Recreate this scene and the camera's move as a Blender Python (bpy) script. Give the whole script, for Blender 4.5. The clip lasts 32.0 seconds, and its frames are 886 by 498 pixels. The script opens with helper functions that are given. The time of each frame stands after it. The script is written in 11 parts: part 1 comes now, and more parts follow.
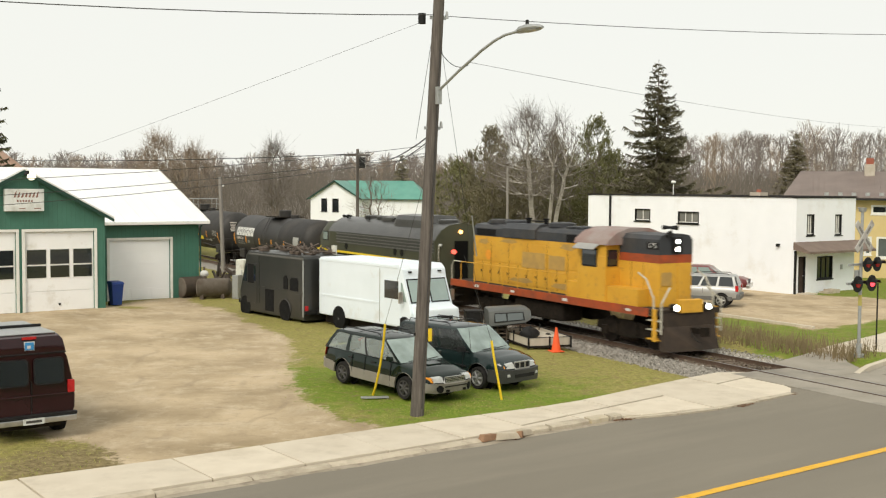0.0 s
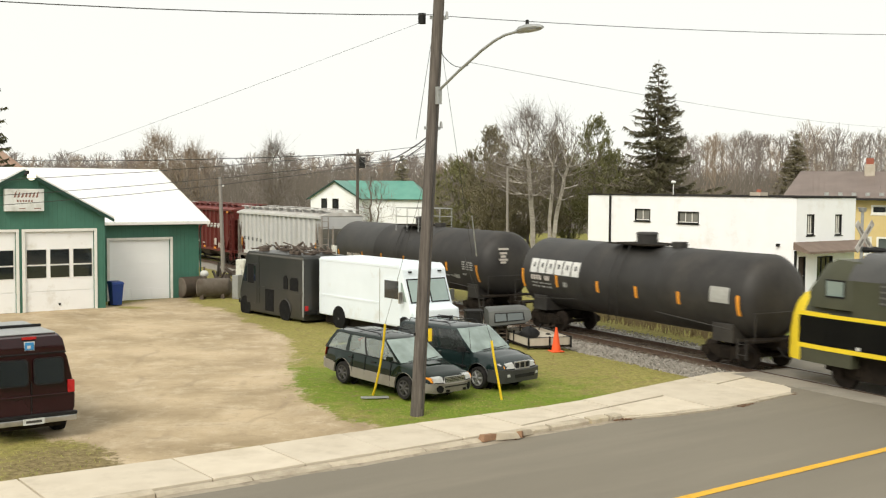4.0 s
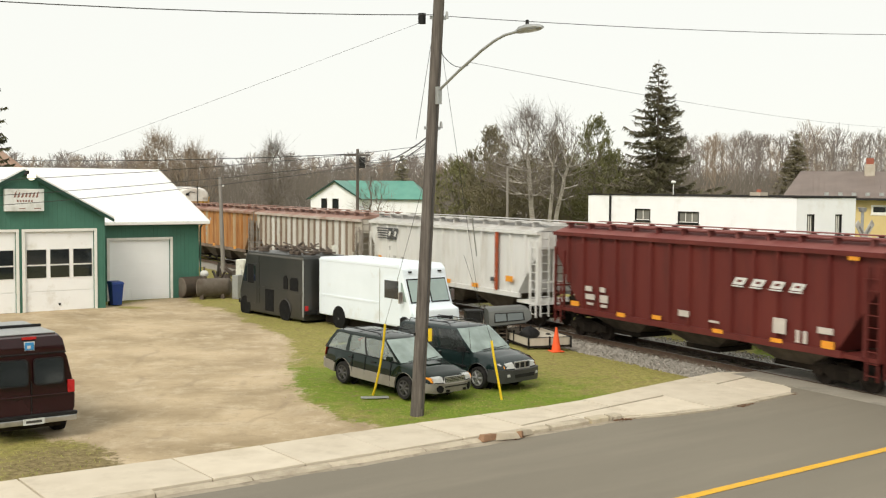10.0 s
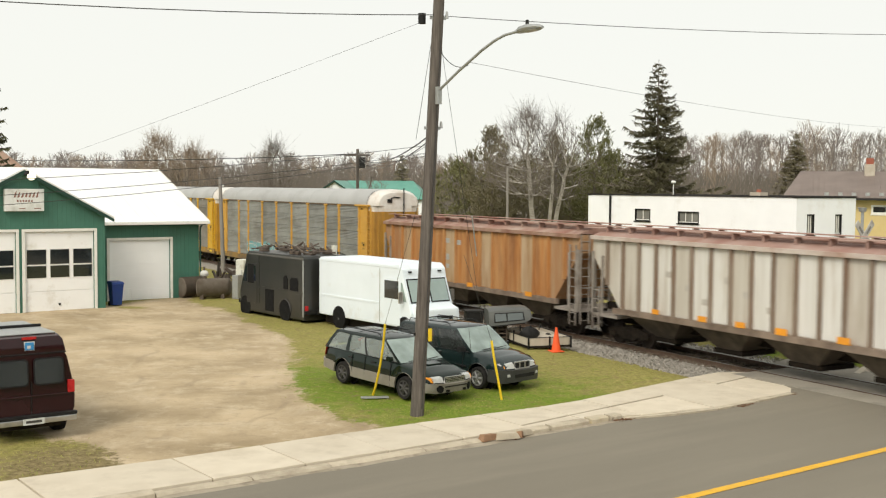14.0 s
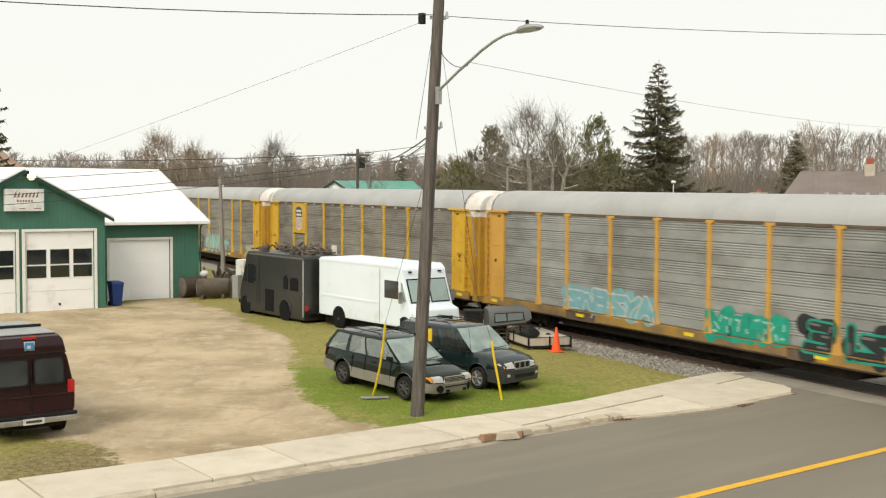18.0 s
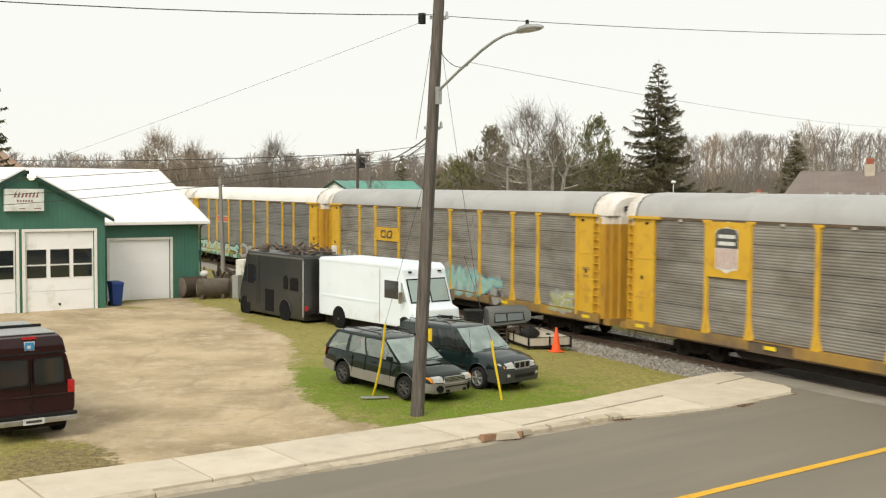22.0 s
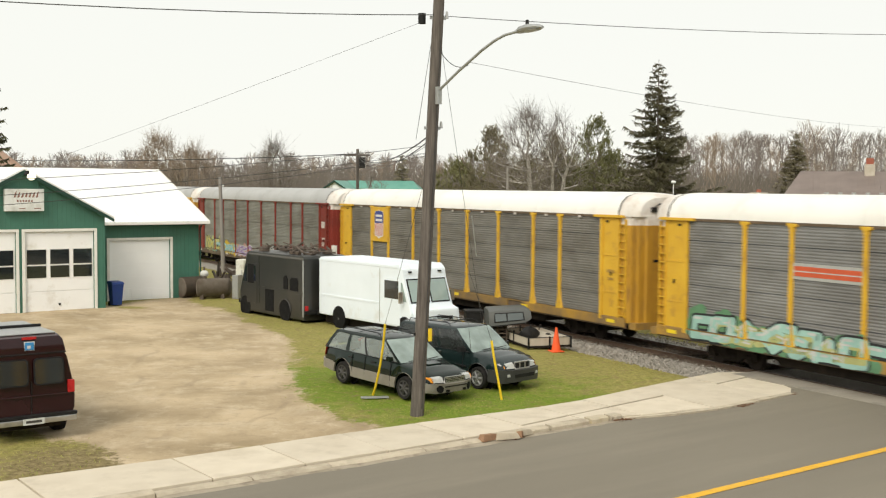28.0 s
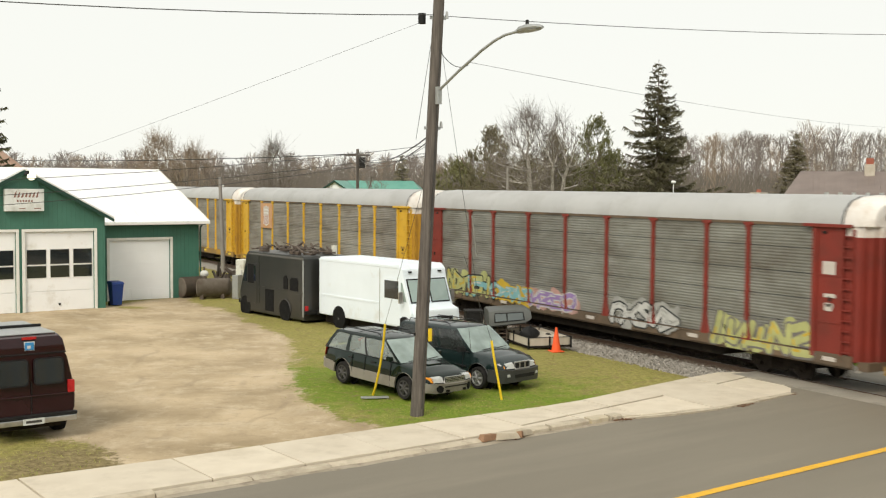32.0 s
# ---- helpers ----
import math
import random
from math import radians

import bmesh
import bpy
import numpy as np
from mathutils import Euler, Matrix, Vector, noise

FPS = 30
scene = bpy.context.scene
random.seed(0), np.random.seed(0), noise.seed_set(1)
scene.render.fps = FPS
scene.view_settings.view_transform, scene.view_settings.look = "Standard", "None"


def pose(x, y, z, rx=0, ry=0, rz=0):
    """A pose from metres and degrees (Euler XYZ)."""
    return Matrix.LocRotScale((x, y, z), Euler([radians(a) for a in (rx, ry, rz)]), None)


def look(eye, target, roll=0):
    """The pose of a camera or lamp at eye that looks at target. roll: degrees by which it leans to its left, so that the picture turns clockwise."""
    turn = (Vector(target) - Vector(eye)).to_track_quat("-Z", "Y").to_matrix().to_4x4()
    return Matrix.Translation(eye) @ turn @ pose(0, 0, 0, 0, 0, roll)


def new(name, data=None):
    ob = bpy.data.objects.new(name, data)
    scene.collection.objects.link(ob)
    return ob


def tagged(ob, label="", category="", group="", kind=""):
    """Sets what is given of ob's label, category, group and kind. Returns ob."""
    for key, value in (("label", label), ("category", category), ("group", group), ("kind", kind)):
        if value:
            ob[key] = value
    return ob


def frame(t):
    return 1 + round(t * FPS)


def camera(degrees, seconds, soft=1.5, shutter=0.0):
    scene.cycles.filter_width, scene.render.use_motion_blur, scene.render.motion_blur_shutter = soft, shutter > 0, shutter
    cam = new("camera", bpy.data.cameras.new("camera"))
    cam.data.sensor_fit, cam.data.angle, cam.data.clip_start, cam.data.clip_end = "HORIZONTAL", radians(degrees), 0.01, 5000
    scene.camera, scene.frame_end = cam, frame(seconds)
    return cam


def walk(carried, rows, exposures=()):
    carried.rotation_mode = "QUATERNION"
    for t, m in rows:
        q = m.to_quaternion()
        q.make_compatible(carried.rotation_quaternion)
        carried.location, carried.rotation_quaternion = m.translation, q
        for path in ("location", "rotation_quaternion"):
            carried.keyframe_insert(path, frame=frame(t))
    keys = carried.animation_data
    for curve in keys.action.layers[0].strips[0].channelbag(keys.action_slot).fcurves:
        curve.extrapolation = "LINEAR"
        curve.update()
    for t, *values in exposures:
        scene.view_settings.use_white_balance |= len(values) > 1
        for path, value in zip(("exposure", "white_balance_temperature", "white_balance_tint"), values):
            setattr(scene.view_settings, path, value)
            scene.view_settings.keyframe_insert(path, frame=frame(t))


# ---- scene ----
# The camera stands still, six metres up on the other side of the road.
EYE = (0.0, 0.0, 6.146)
cam = camera(43.52, 32.0, soft=1.2, shutter=0.5)
VIEW = look(EYE, (0.0, 100.0, 6.146 - 100.0 * math.tan(0.056037)), 0.4233)
walk(cam, [(0.0, VIEW), (32.0, VIEW)], [(0.0, 0.04), (1.0, 0.12), (3.5, 0.16), (6.0, 0.2), (8.0, 0.16), (11.0, 0.1), (13.0, 0.07), (16.5, 0.09), (20.0, 0.1), (32.0, 0.1)])

# World: a bright overcast sky, nearly white, with a little of the clear sky's colour.
SUN_UP, SUN_TURN = radians(42), radians(205)
world = bpy.data.worlds.new("overcast_sky")
scene.world = world
world.use_nodes = True
wn, wl = world.node_tree.nodes, world.node_tree.links
wn.clear()
w_out, w_bg, w_sky, w_mix = wn.new("ShaderNodeOutputWorld"), wn.new("ShaderNodeBackground"), wn.new("ShaderNodeTexSky"), wn.new("ShaderNodeMix")
w_sky.sky_type, w_sky.sun_disc = "NISHITA", False
w_sky.sun_elevation, w_sky.sun_rotation = SUN_UP, SUN_TURN
w_mix.data_type = "RGBA"
w_mix.inputs["Factor"].default_value = 0.93
w_mix.inputs["B"].default_value = (9.9, 9.9, 9.2, 1)
wl.new(w_sky.outputs["Color"], w_mix.inputs["A"])
wl.new(w_mix.outputs["Result"], w_bg.inputs["Color"])
w_bg.inputs["Strength"].default_value = 0.094
wl.new(w_bg.outputs["Background"], w_out.inputs["Surface"])
sun = new("sun", bpy.data.lights.new("sun", "SUN"))
sun.data.energy, sun.data.angle, sun.data.color = 2.4, radians(28), (1.0, 0.93, 0.8)
sun.matrix_world = look((0, 0, 50), (0 - math.sin(SUN_TURN) * 50, 0 - math.cos(SUN_TURN) * 50, 50 - math.tan(SUN_UP) * 50))


# ---- materials ----
def mat(name, color, color2=None, scale=3.0, rough=0.6, metal=0.0, bump=0.15, bscale=60.0, dirt=None, dscale=0.8, damt=0.35, stretch=(1, 1, 1), vary=0.0, spec=0.3, turn=0.0):
    """A surface with a fine grain (bump, tone) and larger stains of a second colour."""
    m = bpy.data.materials.new(name)
    m.use_nodes = True
    nt = m.node_tree
    nd, lk = nt.nodes, nt.links
    b = nd["Principled BSDF"]
    b.inputs["Roughness"].default_value, b.inputs["Metallic"].default_value = rough, metal
    b.inputs["Specular IOR Level"].default_value = spec
    tc, mp = nd.new("ShaderNodeTexCoord"), nd.new("ShaderNodeMapping")
    mp.inputs["Scale"].default_value = stretch
    if turn:
        mp.vector_type = "TEXTURE"
        mp.inputs["Scale"].default_value = tuple(1 / q for q in stretch)
        mp.inputs["Rotation"].default_value = (0, 0, turn)
    lk.new(tc.outputs["Object"], mp.inputs["Vector"])
    n1 = nd.new("ShaderNodeTexNoise")
    n1.inputs["Scale"].default_value, n1.inputs["Detail"].default_value = scale, 6
    lk.new(mp.outputs["Vector"], n1.inputs["Vector"])
    ramp = nd.new("ShaderNodeMapRange")
    ramp.inputs[1].default_value, ramp.inputs[2].default_value = 0.3, 0.7
    lk.new(n1.outputs["Fac"], ramp.inputs[0])
    mx = nd.new("ShaderNodeMix")
    mx.data_type = "RGBA"
    c2 = color2 or tuple(c * 0.78 for c in color)
    mx.inputs["A"].default_value, mx.inputs["B"].default_value = (*color, 1), (*c2, 1)
    lk.new(ramp.outputs[0], mx.inputs["Factor"])
    last = mx.outputs["Result"]
    if dirt:
        n2 = nd.new("ShaderNodeTexNoise")
        n2.inputs["Scale"].default_value, n2.inputs["Detail"].default_value, n2.inputs["Roughness"].default_value = dscale, 8, 0.65
        lk.new(mp.outputs["Vector"], n2.inputs["Vector"])
        r2 = nd.new("ShaderNodeMapRange")
        r2.inputs[1].default_value, r2.inputs[2].default_value, r2.inputs[4].default_value = 0.62 - 0.35 * damt, 0.72, min(1.0, 0.4 + damt)
        lk.new(n2.outputs["Fac"], r2.inputs[0])
        m2 = nd.new("ShaderNodeMix")
        m2.data_type = "RGBA"
        m2.inputs["B"].default_value = (*dirt, 1)
        lk.new(last, m2.inputs["A"])
        lk.new(r2.outputs[0], m2.inputs["Factor"])
        last = m2.outputs["Result"]
    if vary:
        oi, hs = nd.new("ShaderNodeObjectInfo"), nd.new("ShaderNodeHueSaturation")
        mr = nd.new("ShaderNodeMapRange")
        mr.inputs[3].default_value, mr.inputs[4].default_value = 1 - vary, 1 + vary
        lk.new(oi.outputs["Random"], mr.inputs[0])
        lk.new(mr.outputs[0], hs.inputs["Value"])
        lk.new(last, hs.inputs["Color"])
        last = hs.outputs["Color"]
    lk.new(last, b.inputs["Base Color"])
    if bump:
        n3, bp = nd.new("ShaderNodeTexNoise"), nd.new("ShaderNodeBump")
        n3.inputs["Scale"].default_value, n3.inputs["Detail"].default_value = bscale, 4
        lk.new(tc.outputs["Object"], n3.inputs["Vector"])
        bp.inputs["Strength"].default_value, bp.inputs["Distance"].default_value = bump, 0.02
        lk.new(n3.outputs["Fac"], bp.inputs["Height"])
        lk.new(bp.outputs["Normal"], b.inputs["Normal"])
    return m


def glow(name, color, power):
    m = bpy.data.materials.new(name)
    m.use_nodes = True
    b = m.node_tree.nodes["Principled BSDF"]
    b.inputs["Base Color"].default_value = (*color, 1)
    b.inputs["Emission Color"].default_value, b.inputs["Emission Strength"].default_value = (*color, 1), power
    return m


def tinted_glass(name, color=(0.02, 0.025, 0.027), rough=0.05):
    m = mat(name, color, scale=1.0, rough=rough, bump=0.0, spec=0.9)
    return m


def see_through_glass(name, tint, veil, film=(0.5, 0.57, 0.54)):
    """A pane that lets the inside show: tinted, glossy by its Fresnel, with a pale film standing in for sky light."""
    m = bpy.data.materials.new(name)
    m.use_nodes = True
    nd, lk = m.node_tree.nodes, m.node_tree.links
    nd.clear()
    out, tr, df, gl = nd.new("ShaderNodeOutputMaterial"), nd.new("ShaderNodeBsdfTransparent"), nd.new("ShaderNodeBsdfDiffuse"), nd.new("ShaderNodeBsdfGlossy")
    tr.inputs["Color"].default_value, df.inputs["Color"].default_value = (*tint, 1), (*film, 1)
    gl.inputs["Roughness"].default_value = 0.02
    a, b, fr = nd.new("ShaderNodeMixShader"), nd.new("ShaderNodeMixShader"), nd.new("ShaderNodeFresnel")
    tc, nz, mr = nd.new("ShaderNodeTexCoord"), nd.new("ShaderNodeTexNoise"), nd.new("ShaderNodeMapRange")
    nz.inputs["Scale"].default_value, nz.inputs["Detail"].default_value = 2.2, 5
    mr.inputs[1].default_value, mr.inputs[2].default_value = 0.3, 0.7
    mr.inputs[3].default_value, mr.inputs[4].default_value = veil * 0.75, veil * 1.25
    lk.new(tc.outputs["Object"], nz.inputs["Vector"])
    lk.new(nz.outputs["Fac"], mr.inputs[0])
    lk.new(mr.outputs[0], a.inputs[0])
    lk.new(tr.outputs[0], a.inputs[1])
    lk.new(df.outputs[0], a.inputs[2])
    fr.inputs["IOR"].default_value = 1.6
    lk.new(fr.outputs[0], b.inputs[0])
    lk.new(a.outputs[0], b.inputs[1])
    lk.new(gl.outputs[0], b.inputs[2])
    lk.new(b.outputs[0], out.inputs["Surface"])
    return m


asphalt = mat("asphalt", (0.186, 0.166, 0.131), (0.208, 0.186, 0.147), scale=0.9, rough=0.9, bump=0.5, bscale=45, dirt=(0.232, 0.207, 0.163), dscale=0.45, damt=0.4, stretch=(0.13, 1, 1), turn=radians(36.8))
asphalt_worn = mat("asphalt_worn", (0.27, 0.245, 0.2), (0.33, 0.3, 0.25), scale=0.8, rough=0.92, bump=0.5, bscale=40, dirt=(0.15, 0.14, 0.125), dscale=0.5)
concrete = mat("concrete", (0.54, 0.475, 0.375), (0.61, 0.545, 0.44), scale=1.4, rough=0.9, bump=0.35, bscale=30, dirt=(0.43, 0.37, 0.285), dscale=0.9, damt=0.3, vary=0.05)
kerb_mat = mat("kerb_concrete", (0.41, 0.355, 0.27), (0.51, 0.45, 0.35), scale=3, rough=0.92, bump=0.5, bscale=25, dirt=(0.25, 0.21, 0.16), dscale=1.2, damt=0.4, vary=0.12)
rubble_brown = mat("brown_stained_stone", (0.33, 0.2, 0.12), (0.24, 0.14, 0.085), scale=6, rough=0.95, bump=0.6)
rust_stain = mat("rust_brown_debris", (0.2, 0.11, 0.06), (0.12, 0.07, 0.045), scale=12, rough=0.95, bump=0.8)
yellow_line = mat("road_line_yellow", (0.75, 0.42, 0.03), (0.62, 0.36, 0.05), scale=4, rough=0.75, bump=0.2, dirt=(0.3, 0.24, 0.12), dscale=3, damt=0.2)
ballast_mat = mat("ballast_stone", (0.37, 0.345, 0.305), (0.25, 0.23, 0.2), scale=9, rough=0.95, bump=1.0, bscale=18, vary=0.3)
ballast_brown = mat("ballast_bed_brown", (0.15, 0.12, 0.09), (0.22, 0.18, 0.14), scale=5, rough=0.95, bump=1.0, bscale=18, dirt=(0.06, 0.05, 0.04), dscale=1.5)
rail_steel = mat("rail_steel", (0.11, 0.075, 0.055), (0.16, 0.11, 0.08), scale=6, rough=0.7, metal=0.4)
rail_top = mat("rail_head_polished", (0.3, 0.29, 0.28), scale=6, rough=0.4, metal=0.9)
tie_wood = mat("tie_wood", (0.09, 0.07, 0.055), (0.14, 0.11, 0.085), scale=4, rough=0.95, bump=0.6, stretch=(1, 6, 1), vary=0.25)
green_siding = mat("green_metal_siding", (0.056, 0.165, 0.12), (0.072, 0.192, 0.142), scale=0.8, rough=0.5, bump=0.05, dirt=(0.06, 0.14, 0.105), dscale=0.7, damt=0.35)
dark_green = mat("dark_green_fascia", (0.02, 0.06, 0.045), scale=2, rough=0.6)
white_metal_roof = mat("white_metal_roof", (0.82, 0.82, 0.8), (0.78, 0.78, 0.77), scale=0.6, rough=0.4, bump=0.03, vary=0.02)
white_door = mat("white_door_panel", (0.89, 0.895, 0.89), (0.855, 0.858, 0.85), scale=1.2, rough=0.5, bump=0.05, dirt=(0.6, 0.57, 0.5), dscale=1.0, damt=0.2)
clean_white = mat("fresh_white_door", (0.93, 0.94, 0.95), (0.9, 0.91, 0.92), scale=1.5, rough=0.5, bump=0.03)
white_trim = mat("white_trim", (0.8, 0.79, 0.75), (0.72, 0.71, 0.67), scale=3, rough=0.6)
white_brick = mat("painted_white_brick", (0.88, 0.9, 0.925), (0.845, 0.865, 0.89), scale=1.0, rough=0.7, bump=0.2, dirt=(0.72, 0.7, 0.66), dscale=0.5, damt=0.15, vary=0.02)
dark_glass = tinted_glass("dark_window_glass")
clear_glass = tinted_glass("pale_window_glass", (0.1, 0.12, 0.12), 0.06)
# Pale bases put the sky's reflection into the car and van panes.
car_glass = tinted_glass("car_glass", (0.21, 0.27, 0.25), 0.05)
van_glass = tinted_glass("pale_van_windscreen", (0.32, 0.41, 0.39), 0.06)
# The pale veil stands in for daylight seen through and off these panes.
veiled_glass = see_through_glass("veiled_car_glass", (0.72, 0.82, 0.77), 0.34)
smoked_glass = see_through_glass("smoked_car_glass", (0.32, 0.36, 0.34), 0.05)
screen_glass = see_through_glass("windscreen_glass", (0.7, 0.8, 0.75), 0.5, (0.5, 0.62, 0.58))
seat_cloth = mat("grey_seat_cloth", (0.06, 0.058, 0.055), (0.09, 0.086, 0.08), scale=5, rough=0.95, bump=0.1)
dash_black = mat("dark_dashboard", (0.02, 0.02, 0.02), (0.03, 0.03, 0.028), scale=4, rough=0.8)
black_trim = mat("black_trim", (0.01, 0.01, 0.01), (0.02, 0.02, 0.02), scale=5, rough=0.6, spec=0.2)
rubber = mat("tyre_rubber", (0.014, 0.014, 0.014), (0.028, 0.026, 0.024), scale=8, rough=0.9, spec=0.15)
chrome = mat("bright_metal", (0.55, 0.55, 0.54), (0.42, 0.42, 0.41), scale=6, rough=0.3, metal=0.9, bump=0.03)
galvanised = mat("galvanised_steel", (0.42, 0.43, 0.42), (0.34, 0.35, 0.35), scale=9, rough=0.5, metal=0.5, bump=0.06)
pole_wood = mat("weathered_pole_wood", (0.095, 0.082, 0.072), (0.165, 0.145, 0.128), scale=3, rough=0.95, bump=0.7, bscale=25, stretch=(6, 6, 0.5), dirt=(0.04, 0.034, 0.03), dscale=1.0, damt=0.45)
wire_mat = mat("black_cable", (0.06, 0.058, 0.056), scale=5, rough=0.6, bump=0)
orange_plastic = mat("orange_plastic", (0.85, 0.12, 0.03), (0.75, 0.1, 0.03), scale=5, rough=0.5)
yellow_plastic = mat("yellow_plastic", (0.82, 0.58, 0.02), (0.74, 0.5, 0.03), scale=5, rough=0.5)
blue_plastic = mat("blue_plastic", (0.015, 0.04, 0.2), (0.02, 0.05, 0.17), scale=3, rough=0.5)
headlight = glow("lit_headlight", (1.0, 0.93, 0.8), 30)
lens_clear = mat("lamp_lens", (0.55, 0.56, 0.54), scale=12, rough=0.15, bump=0.05)
lens_red = mat("red_lamp_lens", (0.5, 0.02, 0.02), (0.35, 0.015, 0.015), scale=8, rough=0.2)
lens_amber = mat("amber_lamp_lens", (0.8, 0.3, 0.03), scale=8, rough=0.2)
bark = mat("grey_bark", (0.15, 0.125, 0.105), (0.21, 0.18, 0.155), scale=4, rough=0.95, bump=0.5)
birch_bark = mat("birch_bark", (0.5, 0.47, 0.42), (0.3, 0.27, 0.24), scale=2.5, rough=0.9, bump=0.3, stretch=(1, 1, 3))


# ---- kit ----
class Shape:
    """Collects faces for one mesh."""

    def __init__(self):
        self.v, self.f = [], []

    def add(self, verts, faces, m=None):
        k = len(self.v)
        self.v += [tuple(m @ Vector(p)) for p in verts] if m else [tuple(p) for p in verts]
        self.f += [tuple(i + k for i in f) for f in faces]
        return self

    def box(self, x0, y0, z0, x1, y1, z1, m=None):
        p = [(x, y, z) for x in (x0, x1) for y in (y0, y1) for z in (z0, z1)]
        return self.add(p, [(0, 1, 3, 2), (4, 6, 7, 5), (0, 4, 5, 1), (2, 3, 7, 6), (0, 2, 6, 4), (1, 5, 7, 3)], m)

    def cbox(self, c, s, m=None):
        return self.box(c[0] - s[0] / 2, c[1] - s[1] / 2, c[2] - s[2] / 2, c[0] + s[0] / 2, c[1] + s[1] / 2, c[2] + s[2] / 2, m)

    def rod(self, a, b, r0, r1=None, n=8, caps=True):
        a, b = Vector(a), Vector(b)
        r1 = r0 if r1 is None else r1
        d = (b - a)
        if d.length < 1e-6:
            return self
        q = d.to_track_quat("Z", "Y").to_matrix()
        p = [a + q @ Vector((math.cos(6.28319 * i / n) * r0, math.sin(6.28319 * i / n) * r0, 0)) for i in range(n)]
        p += [b + q @ Vector((math.cos(6.28319 * i / n) * r1, math.sin(6.28319 * i / n) * r1, 0)) for i in range(n)]
        f = [(i, (i + 1) % n, n + (i + 1) % n, n + i) for i in range(n)]
        if caps:
            f += [tuple(range(n - 1, -1, -1)), tuple(range(n, 2 * n))]
        return self.add(p, f)

    def path(self, pts, r, n=6):
        """One continuous tube along the points."""
        p = [Vector(q) for q in pts]
        rings = []
        for i, c in enumerate(p):
            d = (p[min(i + 1, len(p) - 1)] - p[max(i - 1, 0)]).normalized()
            q = d.to_track_quat("Z", "Y" if abs(d.z) > 0.9 or abs(d.y) < 0.9 else "X").to_matrix()
            rings.append([tuple(c + q @ Vector((math.cos(6.28319 * j / n) * r, math.sin(6.28319 * j / n) * r, 0))) for j in range(n)])
        return self.loft(rings)

    def loft(self, rings, closed=True, caps=True):
        n = len(rings[0])
        v = [p for r in rings for p in r]
        f = []
        for k in range(len(rings) - 1):
            for i in range(n if closed else n - 1):
                j = (i + 1) % n
                f.append((k * n + i, k * n + j, (k + 1) * n + j, (k + 1) * n + i))
        if caps:
            f += [tuple(range(n - 1, -1, -1)), tuple(range((len(rings) - 1) * n, len(rings) * n))]
        return self.add(v, f)

    def prism(self, poly, axis, a, b):
        """A polygon pushed along an axis from a to b: axis y takes (x, z), axis x takes (y, z), axis z takes (x, y)."""
        def at(p, w):
            return {"y": (p[0], w, p[1]), "x": (w, p[0], p[1]), "z": (p[0], p[1], w)}[axis]
        return self.loft([[at(p, a) for p in poly], [at(p, b) for p in poly]])

    def slab(self, quad, t):
        """A four-cornered panel with thickness t along its normal."""
        q = [Vector(p) for p in quad]
        nn = (q[1] - q[0]).cross(q[3] - q[0]).normalized() * t
        return self.loft([[tuple(p) for p in q], [tuple(p + nn) for p in q]])

    def disc(self, c, axis, r, t, n=20):
        c, a = Vector(c), Vector(axis).normalized()
        return self.rod(c - a * t / 2, c + a * t / 2, r, r, n)

    def ring(self, c, axis, r, tube, n=20, k=6):
        q = Vector(axis).to_track_quat("Z", "Y").to_matrix()
        v, f = [], []
        for i in range(n):
            for j in range(k):
                a, b = 6.28319 * i / n, 6.28319 * j / k
                v.append(tuple(Vector(c) + q @ Vector(((r + tube * math.cos(b)) * math.cos(a), (r + tube * math.cos(b)) * math.sin(a), tube * math.sin(b)))))
                f.append((i * k + j, ((i + 1) % n) * k + j, ((i + 1) % n) * k + (j + 1) % k, i * k + (j + 1) % k))
        return self.add(v, f)

    def ball(self, c, r, n=10, squash=(1, 1, 1)):
        rings = []
        for i in range(1, n // 2):
            a = math.pi * i / (n // 2)
            rings.append([(c[0] + r * squash[0] * math.sin(a) * math.cos(6.28319 * j / n), c[1] + r * squash[1] * math.sin(a) * math.sin(6.28319 * j / n), c[2] + r * squash[2] * math.cos(a)) for j in range(n)])
        return self.loft(rings)


def mesh(name, sh, material, smooth=False, bevel=0.0):
    me = bpy.data.meshes.new(name)
    me.from_pydata(sh.v, [], sh.f)
    if len(sh.f) < 30000:
        bm = bmesh.new()
        bm.from_mesh(me)
        bmesh.ops.recalc_face_normals(bm, faces=bm.faces)
        if bevel:
            es = [e for e in bm.edges if len(e.link_faces) == 2 and e.calc_face_angle(0) > 0.5]
            bmesh.ops.bevel(bm, geom=es, offset=bevel, segments=2, affect="EDGES", profile=0.6, clamp_overlap=True)
        bm.to_mesh(me)
        bm.free()
    me.materials.append(material)
    if smooth:
        me.shade_smooth()
        me.set_sharp_from_angle(angle=radians(35))
    return me


def part(name, sh, material, parent=None, label="", smooth=False, bevel=0.0, at=None):
    """One mesh object under a thing or a part (or a thing of its own)."""
    me = sh if isinstance(sh, bpy.types.Mesh) else mesh(name, sh, material, smooth, bevel)
    ob = new(name, me)
    ob.parent = parent
    if at is not None:
        ob.matrix_basis = at
    return tagged(ob, label)


def thing(name, label, category, group="", kind="", at=None):
    ob = new(name)
    ob.empty_display_size = 0.3
    if at is not None:
        ob.matrix_basis = at
    return tagged(ob, label, category, group, kind)


def setting(name, sh, material, label="", category="", smooth=False, bevel=0.0):
    ob = part(name, sh, material, None, label, smooth, bevel)
    return tagged(ob, label, category, "", "structure")


